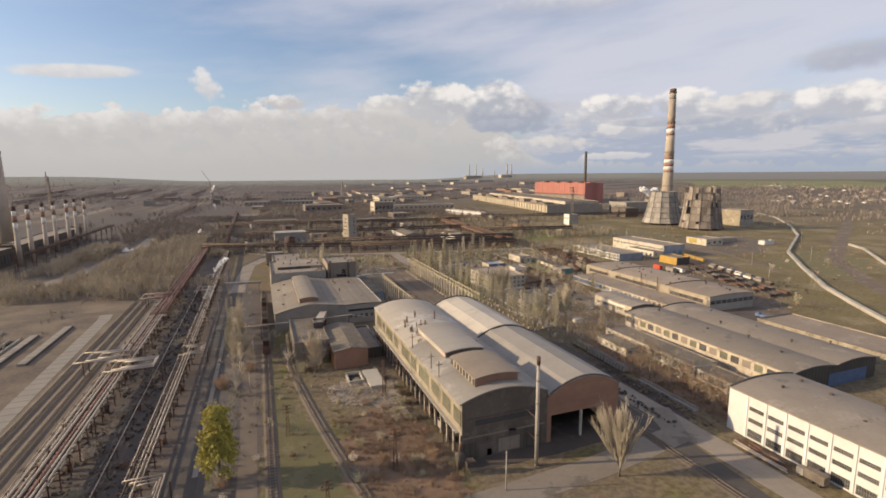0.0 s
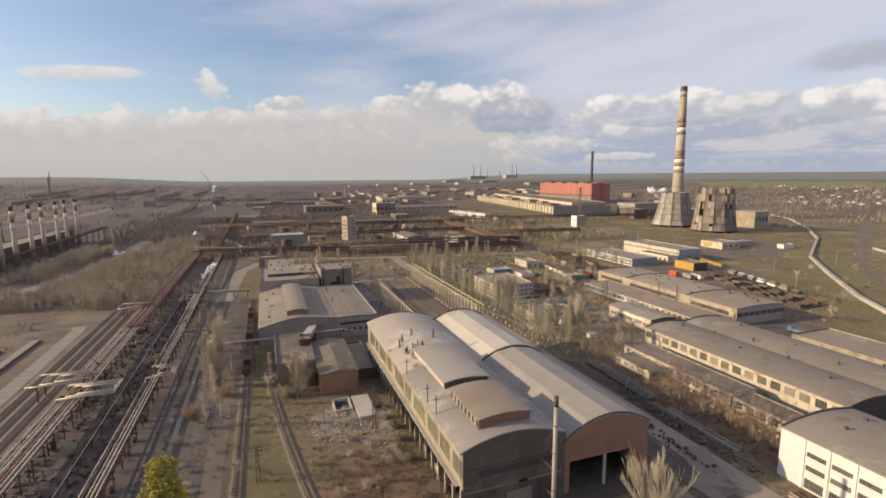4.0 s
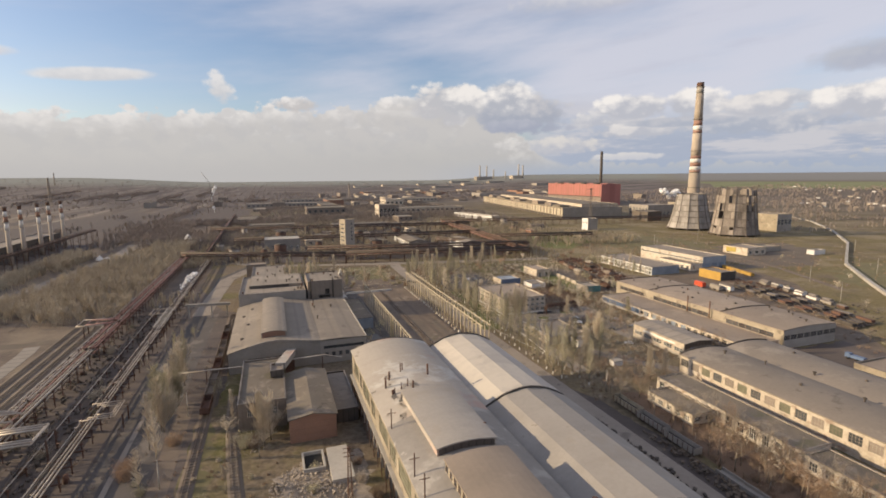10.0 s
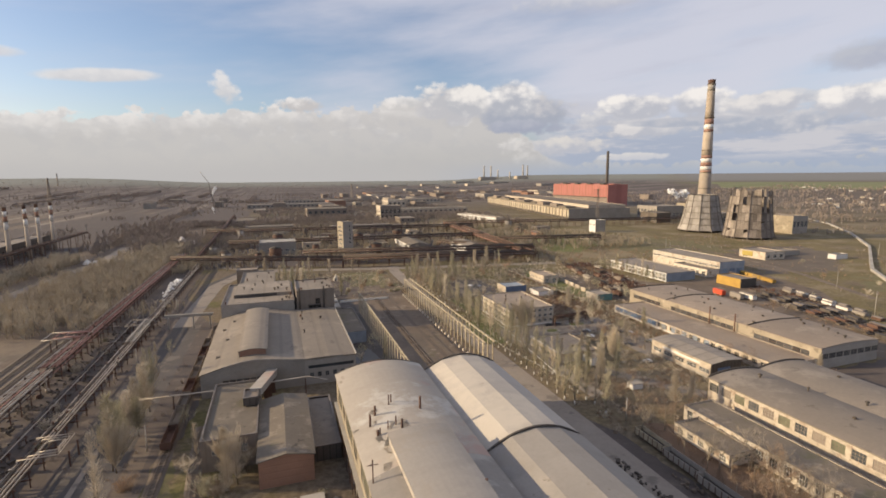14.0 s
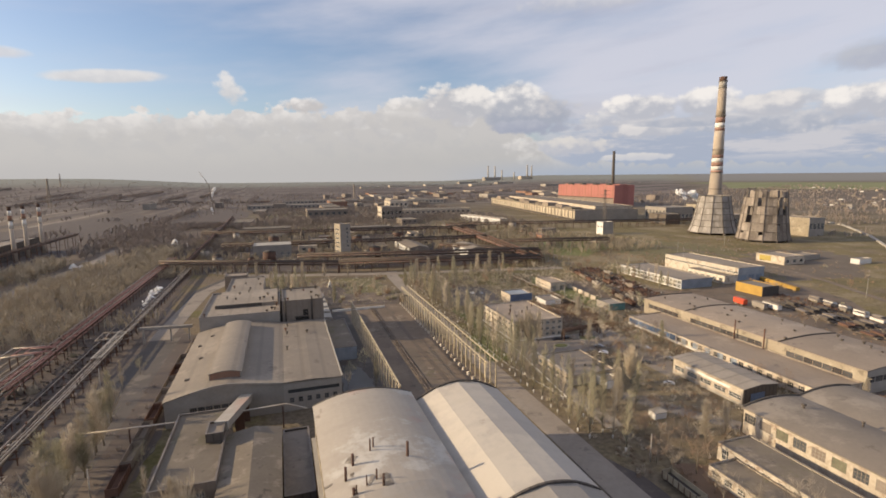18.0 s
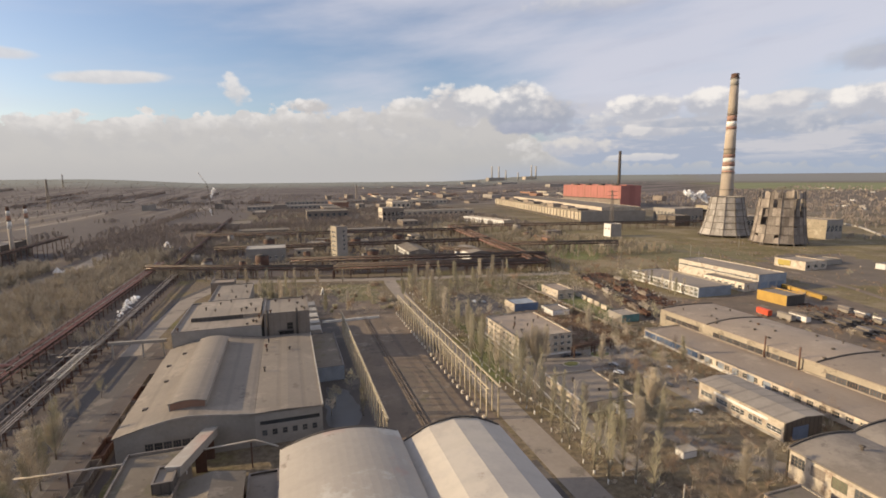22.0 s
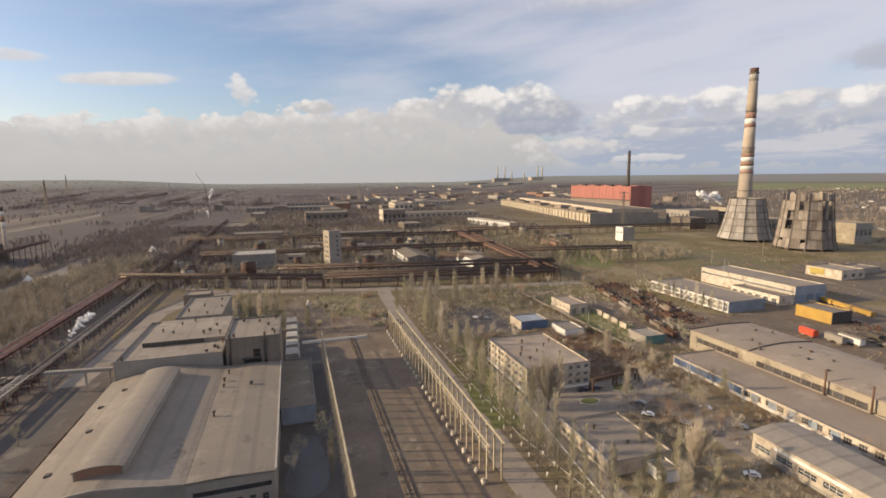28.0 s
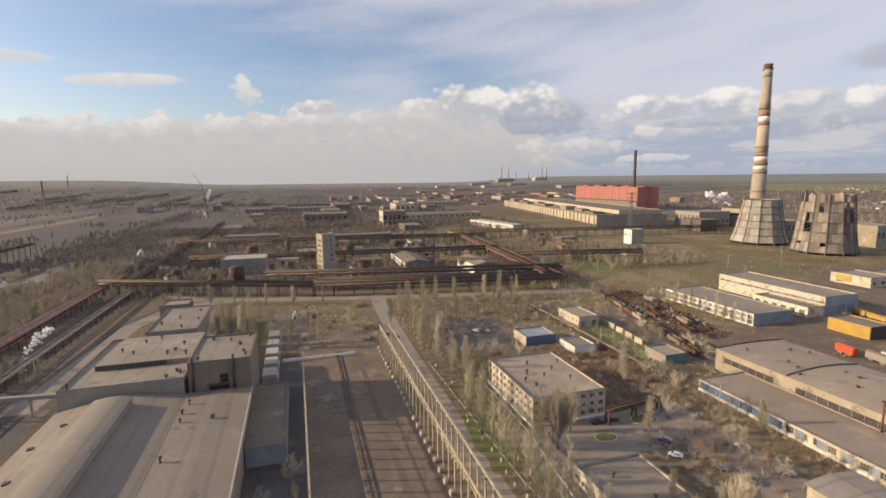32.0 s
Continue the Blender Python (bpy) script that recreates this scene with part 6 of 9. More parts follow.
flat_building("flat_depot", 532.3, 572.0, 455.0, 474.0, 5.0, "low dark depot roof behind the white house", wall_mat="wall_grey", roof_mat="roof_felt")


def box_wagon(at, rz, length, mat, label, roof="roof_felt"):
    t = thing("freight_wagon", at, label, "railway wagon", "wagons in the rail yard")
    t.rotation_euler = (0, 0, rz)
    bm = boxes((-1.6, 1.6, -length / 2, length / 2, 1.1, 4.0))
    ob = part("body", bm, mat)
    ob.parent = t
    rib = mesh_of("rib", boxes((-0.06, 0.06, -0.1, 0.1, 1.1, 4.0)), mat)
    for i in range(int(length / 2)):
        for sx in (-1.66, 1.66):
            o = piece("rib", rib, (0, 0, 0))
            o.parent, o.location = t, (sx, -length / 2 + 0.6 + i * 2, 0)
    bm = bmesh.new()
    arch_sheet(bm, -1.6, 1.6, -length / 2, length / 2, 4.0, 0.45, 0.12, 8, 0.1)
    ob = part("roof", bm, roof)
    ob.parent = t
    for s in (-length / 2 + 2.2, length / 2 - 2.2):
        ob = part("bogie", boxes((-1.1, 1.1, s - 1.2, s + 1.2, 0.0, 1.09)), "steel")
        ob.parent = t
    return t


b = flat_building("yellow_hall", 372.0, 388.0, 357.0, 379.0, 7.0, "bright yellow shed in the rail yard", "shed", "yellow_paint", "roof_felt", mats={"s": "wall_dark"})
for i in range(5):
    box_wagon((412 + 4.2 * i, 366 + 14.6 * i, 0.1), radians(-16), 14.2, "yellow_paint", "long low yellow freight wagon", "yellow_paint").scale.z = 0.75
box_wagon((338.5, 346, 0.1), radians(-8), 9, "orange_paint", "bright orange-red tank wagon body", "orange_paint")
box_wagon((341.5, 334, 0.1), radians(-8), 10, "wall_grey", "dull grey freight wagon in the yard")
box_wagon((347, 330, 0.1), radians(-8), 12, "white_paint", "pale freight wagon in the yard")

rnd = random.Random(45)
for k in range(13):
    u = k // 2
    y = 334 - 11.5 * u + 4.0 * (k % 2)
    box_wagon((393 - 0.28 * (338 - y) + 5.5 * (k % 2), y, 0.1), radians(-15.6), rnd.choice((6, 8, 9)), rnd.choice(("white_paint", "wall_grey", "wall_brown", "concrete_old", "rust")), "weathered freight wagon in the yard").scale.z = 0.55

# ---- power station ----
def cooling_tower(cx, cy, r0, r1, h, mat, label, seed, gaps):
    t = thing("cooling_tower", (cx, cy, 0), label, "cooling tower", "cooling towers")
    n, tiers, cols = 12, 6, 3
    rnd = random.Random(seed)
    ruin = mat == "tower_rust"

    def ring(k, grow=0.0):
        u = k / tiers
        r = r0 + (r1 - r0) * u ** 0.72 + grow
        return [Vector((cx + r * math.cos(2 * math.pi * (i + 0.3) / n), cy + r * math.sin(2 * math.pi * (i + 0.3) / n), 3.0 + (h - 3.0) * u)) for i in range(n)]
    for k in range(tiers):
        a, b = ring(k), ring(k + 1)
        for i in range(n):
            j = (i + 1) % n
            for s in range(cols):
                if (k, i, s) in gaps or ruin and rnd.random() < (0.0, 0.0, 0.03, 0.05, 0.1, 0.22)[k]:
                    continue
                p, q = a[i].lerp(a[j], (s + 0.02) / cols), a[i].lerp(a[j], (s + 0.98) / cols)
                u, v = b[i].lerp(b[j], (s + 0.02) / cols), b[i].lerp(b[j], (s + 0.98) / cols)
                torn = ruin and (k == tiers - 1 or rnd.random() < 0.12)
                u, v = p.lerp(u, rnd.uniform(0.55, 1.0) if torn else 1.0), q.lerp(v, rnd.uniform(0.55, 1.0) if torn else 1.0)
                bm = bmesh.new()
                inw = (Vector((cx, cy, 0)) - Vector((p.x, p.y, 0))).normalized() * (0.4 + (rnd.uniform(0, 0.5) if ruin else 0.0))
                f = [bm.verts.new(w) for w in (p, q, v, u)]
                g = [bm.verts.new(w + inw) for w in (p, q, v, u)]
                bm.faces.new(f), bm.faces.new(g[::-1])
                for e in range(4):
                    bm.faces.new((f[e], f[(e + 1) % 4], g[(e + 1) % 4], g[e]))
                part("panel", bm, mat, t)
    for i in range(n):
        bm = bmesh.new()
        for k in range(tiers):
            beam(bm, ring(k, 0.3)[i], ring(k + 1, 0.3)[i], 0.7)
        part("rib", bm, "tower_frame", t)
        if ruin and i % 3 == 0:
            bm = bmesh.new()
            beam(bm, ring(tiers, 0.2)[i], ring(tiers, 0.2)[i] + Vector((0, 0, 2.6)), 0.5)
            part("rib_stub", bm, "tower_frame", t)
    for k in range(0, tiers + 1):
        r = ring(k, 0.7)
        for i in range(n):
            if ruin and k == tiers and i % 4 == 1:
                continue
            bm = bmesh.new()
            d = (r[(i + 1) % n] - r[i]).normalized() * 0.3
            beam(bm, r[i] - d, r[(i + 1) % n] + d, 1.0 if k == 0 else 0.55, 0.7)
            part("hoop", bm, "tower_frame", t)
    r = ring(0, 1.0)
    for i in range(n):
        part("leg", boxes((r[i].x - 0.5, r[i].x + 0.5, r[i].y - 0.5, r[i].y + 0.5, 0, 3.2)), "tower_frame", t)
    bm = bmesh.new()
    tube(bm, [(cx, cy, 0), (cx, cy, 3.4)], r0 - 5.5, 24)
    part("basin", bm, "black", t)


cooling_tower(660, 672, 33, 20.5, 56.0, "tower_board", "grey panel-clad cooling tower of faceted taper", 3, set())
cooling_tower(653, 585, 31, 23.4, 68.0, "tower_rust", "ruinous rust-brown cooling tower with missing panels", 4, {(4, 6, 1), (3, 8, 0), (5, 7, 2), (5, 8, 1), (5, 5, 0)})

c = thing("tall_chimney", (760, 765, 0), "tall tapering concrete chimney with faded red and white bands", "chimney")
H = 248.0


def chimney_radius(z):
    return 12.2 - 6.4 * (z / H) ** 0.8


for za, zb, m in ((0, 90, "chimney"), (90, 94, "red_paint"), (94, 101, "white_paint"), (101, 107.5, "red_paint"), (107.5, 114.5, "white_paint"), (114.5, 120, "red_paint"), (120, 160, "chimney"), (160, 165, "red_paint"), (165, 173, "white_paint"),
                  (173, 182, "red_paint"), (182, 229, "chimney"), (229, 240, "concrete"), (240, 248, "rust")):
    bm = bmesh.new()
    n = max(1, int((zb - za) / 12))
    zs = [za + (zb - za) * k / n for k in range(n + 1)]
    tube(bm, [(760, 765, z) for z in zs], [chimney_radius(z) for z in zs], 24)
    part("shaft_ring", bm, m, c)
for z in (62, 90, 128, 184, 240):
    bm = bmesh.new()
    tube(bm, [(760, 765, z), (760, 765, z + 1.2)], chimney_radius(z) + 0.9, 24)
    part("gallery", bm, "steel", c)
c = thing("steel_stack", (1115, 1511, 0), "slender dark steel stack behind the red mill", "chimney")
bm = bmesh.new()
tube(bm, [(1115, 1511, 0), (1115, 1511, 60), (1115, 1511, 167)], [6.5, 5.0, 4.4], 14)
part("shaft", bm, "pipe_dark", c)
flat_building("turbine_hall", 700.0, 760.0, 690.0, 742.0, 24.0, "beige turbine hall behind the cooling towers", "hall", "wall_beige", "roof_felt", {"s": row(60, 8, 5, 10, 18), "w": row(51, 6, 5, 10, 18)}, nx=3, nz=4)
flat_building("boiler_house", 745.0, 775.0, 590.0, 640.0, 26.0, "beige boiler house beside the cooling tower", "hall", "wall_beige", "roof_felt", {"s": row(30, 4, 5, 10, 18)}, mats={"s": "wall_grey"})

# ---- rolling mill ----
r = flat_building("red_mill", 700.0, 772.0, 960.0, 1205.0, 60.0, "huge red-clad rolling mill hall", "hall", "red_clad", "roof_felt", parapet=0.6)
part("roof_monitor", boxes((724, 748, 965, 1200, 59.4, 62.0)), "red_clad", r)
for k in range(9):
    part("cladding_seam", boxes((699.6, 699.98, 966 + 28 * k, 967.2 + 28 * k, 24, 59.0)), "brick", r)
part("lower_band", boxes((699.2, 699.97, 961, 1204, 0, 23)), "wall_brown", r, "brown lower wall band")
part("crane_gallery", boxes((698.4, 699.19, 961, 1204, 23.2, 25.4)), "wall_dark", r)
for k in range(4):
    part("roof_vent", boxes((706, 718, 985 + 55 * k, 1000 + 55 * k, 59.4, 63.5)), "wall_dark", r)
r.rotation_euler = (0, 0, radians(6))
r.location = (936.0, 1362.0, 0.0)
# cream west wall, grey south wall: lit and shaded sides put into colour
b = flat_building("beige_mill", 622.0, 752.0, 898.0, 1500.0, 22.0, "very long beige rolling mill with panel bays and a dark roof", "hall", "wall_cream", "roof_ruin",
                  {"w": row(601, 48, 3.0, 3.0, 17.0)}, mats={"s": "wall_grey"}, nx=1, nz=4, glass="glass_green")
b.rotation_euler = (0, 0, radians(-8.7))
for k in range(34):
    part("pilaster", boxes((621.0, 621.97, 906 + 17.5 * k, 908.4 + 17.5 * k, 0, 21.6)), "wall_brown", b)
part("base_band", boxes((621.4, 621.96, 899, 1499, 0, 5.5)), "wall_dark", b)
part("crown_band", boxes((621.3, 621.97, 899, 1499, 19.8, 21.7)), "roof_ruin", b)
for k in range(9):
    part("roof_lantern", boxes((628 + 7 * (k % 2), 650, 925 + 62 * k, 962 + 62 * k, 21.2, 25.0 + 1.5 * (k % 3))), ("roof_ruin", "wall_brown", "roof_felt_warm")[k % 3], b)
b = flat_building("upper_mill", 660.0, 740.0, 910.0, 1470.0, 6.0, "upper storey of the rolling mill with a light band", "hall", "wall_plaster", "roof_ruin", z0=21.7)
b.rotation_euler = (0, 0, radians(-8.7))
b.location.x += 10
flat_building("mill_annex", 735.0, 800.0, 850.0, 905.0, 26.0, "grey annex of the rolling mill", "hall", "wall_grey", "roof_felt", {"w": row(54, 6, 4, 6, 20), "s": row(65, 7, 5, 6, 12)}, nx=2, nz=3)
flat_building("compressor_house", 812.0, 868.0, 832.0, 880.0, 30.0, "beige compressor house with a dark window band behind the towers", "hall", "wall_beige", "roof_ruin", {"w": [(4, 44, 18, 23)], "s": [(4, 52, 18, 23)]}, nx=12, nz=1)
flat_building("filter_house", 690.0, 722.0, 800.0, 842.0, 18.0, "dark filter house beside the rolling mill", "hall", "wall_soot", "roof_ruin", {"w": row(41, 4, 5, 3, 9)}, nx=1, nz=1)
# white and beige houses: darker south sides put their shade into the colour
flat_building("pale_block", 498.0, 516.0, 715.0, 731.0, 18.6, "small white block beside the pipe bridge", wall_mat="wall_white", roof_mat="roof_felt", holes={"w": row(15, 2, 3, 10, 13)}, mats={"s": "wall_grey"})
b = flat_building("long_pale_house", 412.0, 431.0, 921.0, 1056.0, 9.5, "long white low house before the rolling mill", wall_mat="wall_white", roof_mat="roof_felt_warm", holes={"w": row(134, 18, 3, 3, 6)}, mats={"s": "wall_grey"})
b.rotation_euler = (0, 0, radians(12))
# beige for the sunlit west side, grey painted for the shaded front
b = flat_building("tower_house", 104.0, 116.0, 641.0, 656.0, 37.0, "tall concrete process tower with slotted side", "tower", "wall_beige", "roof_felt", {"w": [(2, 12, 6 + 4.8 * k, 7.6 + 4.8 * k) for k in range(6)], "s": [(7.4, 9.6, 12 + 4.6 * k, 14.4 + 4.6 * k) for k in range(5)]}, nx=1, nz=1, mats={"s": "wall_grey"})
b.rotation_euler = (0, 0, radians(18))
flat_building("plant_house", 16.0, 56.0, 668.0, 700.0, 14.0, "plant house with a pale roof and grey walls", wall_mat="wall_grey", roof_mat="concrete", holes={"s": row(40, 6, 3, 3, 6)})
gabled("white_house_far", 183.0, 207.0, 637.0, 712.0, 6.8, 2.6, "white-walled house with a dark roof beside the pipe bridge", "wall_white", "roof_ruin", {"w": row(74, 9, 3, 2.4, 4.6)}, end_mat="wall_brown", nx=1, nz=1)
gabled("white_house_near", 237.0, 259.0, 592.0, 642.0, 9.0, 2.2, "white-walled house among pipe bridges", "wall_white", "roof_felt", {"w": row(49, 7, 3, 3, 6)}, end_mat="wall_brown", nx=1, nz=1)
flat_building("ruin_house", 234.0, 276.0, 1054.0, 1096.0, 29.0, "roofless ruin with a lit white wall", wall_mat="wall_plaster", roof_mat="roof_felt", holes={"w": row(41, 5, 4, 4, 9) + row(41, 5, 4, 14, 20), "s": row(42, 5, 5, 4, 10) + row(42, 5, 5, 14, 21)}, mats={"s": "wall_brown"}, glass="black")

# ---- coke works in the west ----
for k, (sy, r0) in enumerate(((806, 2.4), (768, 2.4), (739, 2.4), (697, 2.4), (666, 2.4), (628, 2.5), (598, 2.5))):
    c = thing("coke_stack", (-226, sy, 0), "coke battery stack with white band and rusty top", "chimney", "coke battery stacks")
    for za, zb, m in ((0, 36, "chimney"), (36, 44, "white_paint"), (44, 50, "brick"), (50, 55, "white_paint"), (55, 60, "rust")):
        bm = bmesh.new()
        tube(bm, [(-226, sy, za), (-226, sy, zb)], [r0 - za * 0.012, r0 - zb * 0.012], 12)
        part("shaft_ring", bm, m, c)
    for z in (44, 59):
        bm = bmesh.new()
        tube(bm, [(-226, sy, z), (-226, sy, z + 0.8)], r0 + 0.5, 12)
        part("gallery", bm, "steel", c)
c = thing("brick_chimney", (-321, 821, 0), "tall sooty brick chimney", "chimney")
bm = bmesh.new()
tube(bm, [(-321, 821, 0), (-321, 821, 120)], [8, 5], 16)
part("shaft", bm, "chimney", c)
bm = bmesh.new()
tube(bm, [(-321, 821, 119), (-321, 821, 122)], 5.6, 16)
part("crown", bm, "rust", c)
flat_building("coke_battery", -262.0, -238.0, 560.0, 830.0, 17.0, "long sooty coke battery", "battery", "wall_dark", "roof_felt", {"e": row(269, 40, 4, 3, 12)}, nx=1, nz=1, frame_mat="rust")
flat_building("coal_tower", -262.0, -240.0, 535.0, 556.0, 34.0, "sooty coal tower of the coke battery", "tower", "wall_dark", "roof_felt")
pipe_bridge((-205, 560), (-205, 850), 16, [(0, 1.0, 1.2, "pipe_dark"), (1.8, 1.0, 0.8, "rust")], 5, 2.4, "sooty gas main on trestles beside the coke battery", 24)
pipe_bridge((-215, 560), (-290, 560), 24, [(0, 1.0, 1.0, "pipe_dark")], 4, 3, "sooty coal conveyor bridge", 24)
c = thing("flare_stack", (-110, 1435, 0), "thin leaning flare stack", "chimney")
bm = bmesh.new()
tube(bm, [(-110, 1435, 0), (-119, 1435, 74), (-137, 1435, 102)], [0.9, 0.7, 0.45], 8)
part("mast", bm, "steel", c)
bm = bmesh.new()
for s in (-10, 10):
    beam(bm, (-110 + s, 1435, 0), (-116, 1435, 50), 0.7)
part("brace", bm, "steel", c)

# ---- far works on the horizon ----
for k, (a, dist, h) in enumerate(((23.4, 4300, 175), (24.2, 4300, 172), (25.0, 4350, 140), (27.9, 4200, 178), (28.4, 4200, 172), (26.4, 4300, 120))):
    x, y = 74 + dist * math.sin(radians(a)), 158 + dist * math.cos(radians(a))
    z = land(x, y)
    c = thing("far_chimney", (x, y, z), "distant power station chimney on the horizon", "chimney", "far chimneys")
    bm = bmesh.new()
    tube(bm, [(x, y, z - 2), (x, y, h)], [7.0, 5.0], 10)
    # pale concrete here paints in the haze over the distant shafts
    part("shaft", bm, "concrete", c)
for k, (a, dist, w, h) in enumerate(((23.8, 4250, 150, 30), (27.6, 4150, 90, 26), (21.0, 3900, 160, 14), (17.0, 3600, 140, 11), (31.0, 3000, 150, 14), (13.0, 3400, 150, 11), (19.0, 3000, 130, 11), (9.5, 3200, 120, 10), (15.0, 2700, 110, 12), (22.5, 3300, 150, 13), (25.2, 3500, 120, 12))):
    x, y = 74 + dist * math.sin(radians(a)), 158 + dist * math.cos(radians(a))
    z = land(x, y) - 2
    flat_building("far_works", x - w / 2, x + w / 2, y - 30, y + 30, h, "distant factory block near the horizon", "hall", "wall_plaster" if k % 2 else "wall_grey", "concrete", z0=z)
for x, y, h in ((-620, 1900, 90), (-1150, 3500, 120), (330, 2100, 60)):
    c = thing("far_mast", (x, y, 0), "distant lattice mast in the haze", "mast", "far masts")
    bm = bmesh.new()
    for sx, sy in ((-4, -4), (4, -4), (4, 4), (-4, 4)):
        beam(bm, (x + sx, y + sy, 0), (x + sx * 0.2, y + sy * 0.2, h), 1.2)
    part("lattice", bm, "steel", c)


def scattered_blocks():
    """Low works buildings strewn over the middle distance."""
    rnd = random.Random(17)
    spots = []
    for k in range(900):
        if len(spots) >= 84:
            break
        u = rnd.random()
        x, y = (rnd.uniform(-20, 460), rnd.uniform(640, 900)) if u < 0.3 else (rnd.uniform(-700, 560), rnd.uniform(760, 2300)) if u < 0.8 else (rnd.uniform(420, 1300), rnd.uniform(1500, 2600))
        if x < -60 and rnd.random() < 0.8 or -330 < x < -190 and y < 900 or 380 < x < 1050 and 780 < y < 1560 or abs(x + 80) < 40 or 95 < x < 135 and y < 720 or 0 < x < 70 and y < 720 or 270 < x < 370 and y < 880 or 165 < x < 270 and y < 705 or 230 < x < 270 and y < 920:
            continue
        near = y < 900
        w, l, h = (rnd.uniform(10, 24), rnd.uniform(12, 40), rnd.choice((4, 5, 6, 8))) if near else (rnd.uniform(16, 50), rnd.uniform(30, 120), rnd.choice((6, 8, 9, 12, 16)))
        if any(abs(x - p[0]) < (w + p[2]) / 2 + 8 and abs(y - p[1]) < (l + p[3]) / 2 + 8 for p in spots):
            continue
        spots.append((x, y, w, l))
        z = land(x, y) - (1 if y > 1900 else 0)
        wm = rnd.choice(("wall_plaster", "wall_grey", "wall_brown", "concrete_old", "brick", "wall_brown", "wall_brown"))
        n = max(2, int(l / 9))
        rm = rnd.choice(("roof_felt", "roof_ruin", "roof_shed"))
        if x < -110 and y < 1500:
            continue
        flat_building("works_building", x - w / 2, x + w / 2, y - l / 2, y + l / 2, h, {"brick": "distant brick works building with a felt roof"}.get(wm, "distant low works building with a felt roof"),
                      "building", wm, rm, {"w": row(l - 0.7, n, 4, h * 0.4, h * 0.75), "s": row(w, max(2, int(w / 9)), 4, h * 0.4, h * 0.75)} if h >= 8 and y < 1500 else {}, z0=z, nx=1, nz=1, plain=True)


scattered_blocks()
for x0, x1, y0, y1, h, wm, rm in ((100, 186, 1190, 1262, 18, "wall_brown", "roof_ruin"), (-40, 190, 1540, 1600, 12, "wall_grey", "roof_felt"), (-10, 60, 905, 940, 10, "wall_brown", "roof_ruin"), (300, 470, 1180, 1240, 13, "wall_plaster", "roof_ruin"),
                                  (120, 215, 880, 905, 9, "wall_brown", "roof_felt"), (330, 380, 1420, 1500, 22, "wall_plaster", "roof_felt"), (430, 560, 1650, 1700, 14, "wall_plaster", "roof_shed"), (60, 330, 1800, 1850, 11, "wall_grey", "roof_ruin")):
    flat_building("works_hall", x0, x1, y0, y1, h, "long low works hall with a dark worn roof", "hall", wm, rm, {"w": row(y1 - y0 - 0.7, max(2, int((y1 - y0) / 9)), 4, h * 0.35, h * 0.75), "s": row(x1 - x0, max(2, int((x1 - x0) / 12)), 6, h * 0.4, h * 0.72)}, nx=1, nz=1, plain=True)


def storage_tank(x, y, r, h, mat):
    t = thing("storage_tank", (x, y, 0), {"rust": "rust-brown steel storage tank among the works"}.get(mat, "grey steel storage tank among the works"), "tank", "storage tanks")
    bm = bmesh.new()
    tube(bm, [(x, y, 0), (x, y, h)], r, 16)
    part("shell", bm, mat, t)
    bm = bmesh.new()
    tube(bm, [(x, y, h + 0.01), (x, y, h + r * 0.25)], [r * 1.03, r * 0.1], 16)
    part("roof_cone", bm, "wall_dark", t)
    for z in (h * 0.33, h * 0.66):
        bm = bmesh.new()
        tube(bm, [(x, y, z), (x, y, z + 0.3)], r + 0.12, 16)
        part("stiffener", bm, "rust", t)
    bm = bmesh.new()
    for k in range(int(h / 0.8)):
        beam(bm, (x - 0.4, y - r - 0.25, 0.5 + 0.8 * k), (x + 0.4, y - r - 0.25, 0.5 + 0.8 * k), 0.1)
    for s in (-0.4, 0.4):
        beam(bm, (x + s, y - r - 0.25, 0), (x + s, y - r - 0.25, h), 0.12)
    part("ladder", bm, "rust", t)


rnd = random.Random(88)
placed = 0
for k in range(400):
    if placed >= 26:
        break
    x, y, r, h = rnd.uniform(-40, 420), rnd.uniform(585, 840), rnd.uniform(2.5, 7), rnd.uniform(5, 15)
    if any(a - r - 2 < x < b + r + 2 and c - r - 2 < y < d + r + 2 for a, b, c, d in FOOT) or 280 < x < 365 or abs(y - 556 - (95 - x) * 0.37) < 14:
        continue
    FOOT.append((x - r, x + r, y - r, y + r))
    storage_tank(x, y, r, h, rnd.choice(("rust", "wall_grey", "pipe_dark", "rust")))
    placed += 1


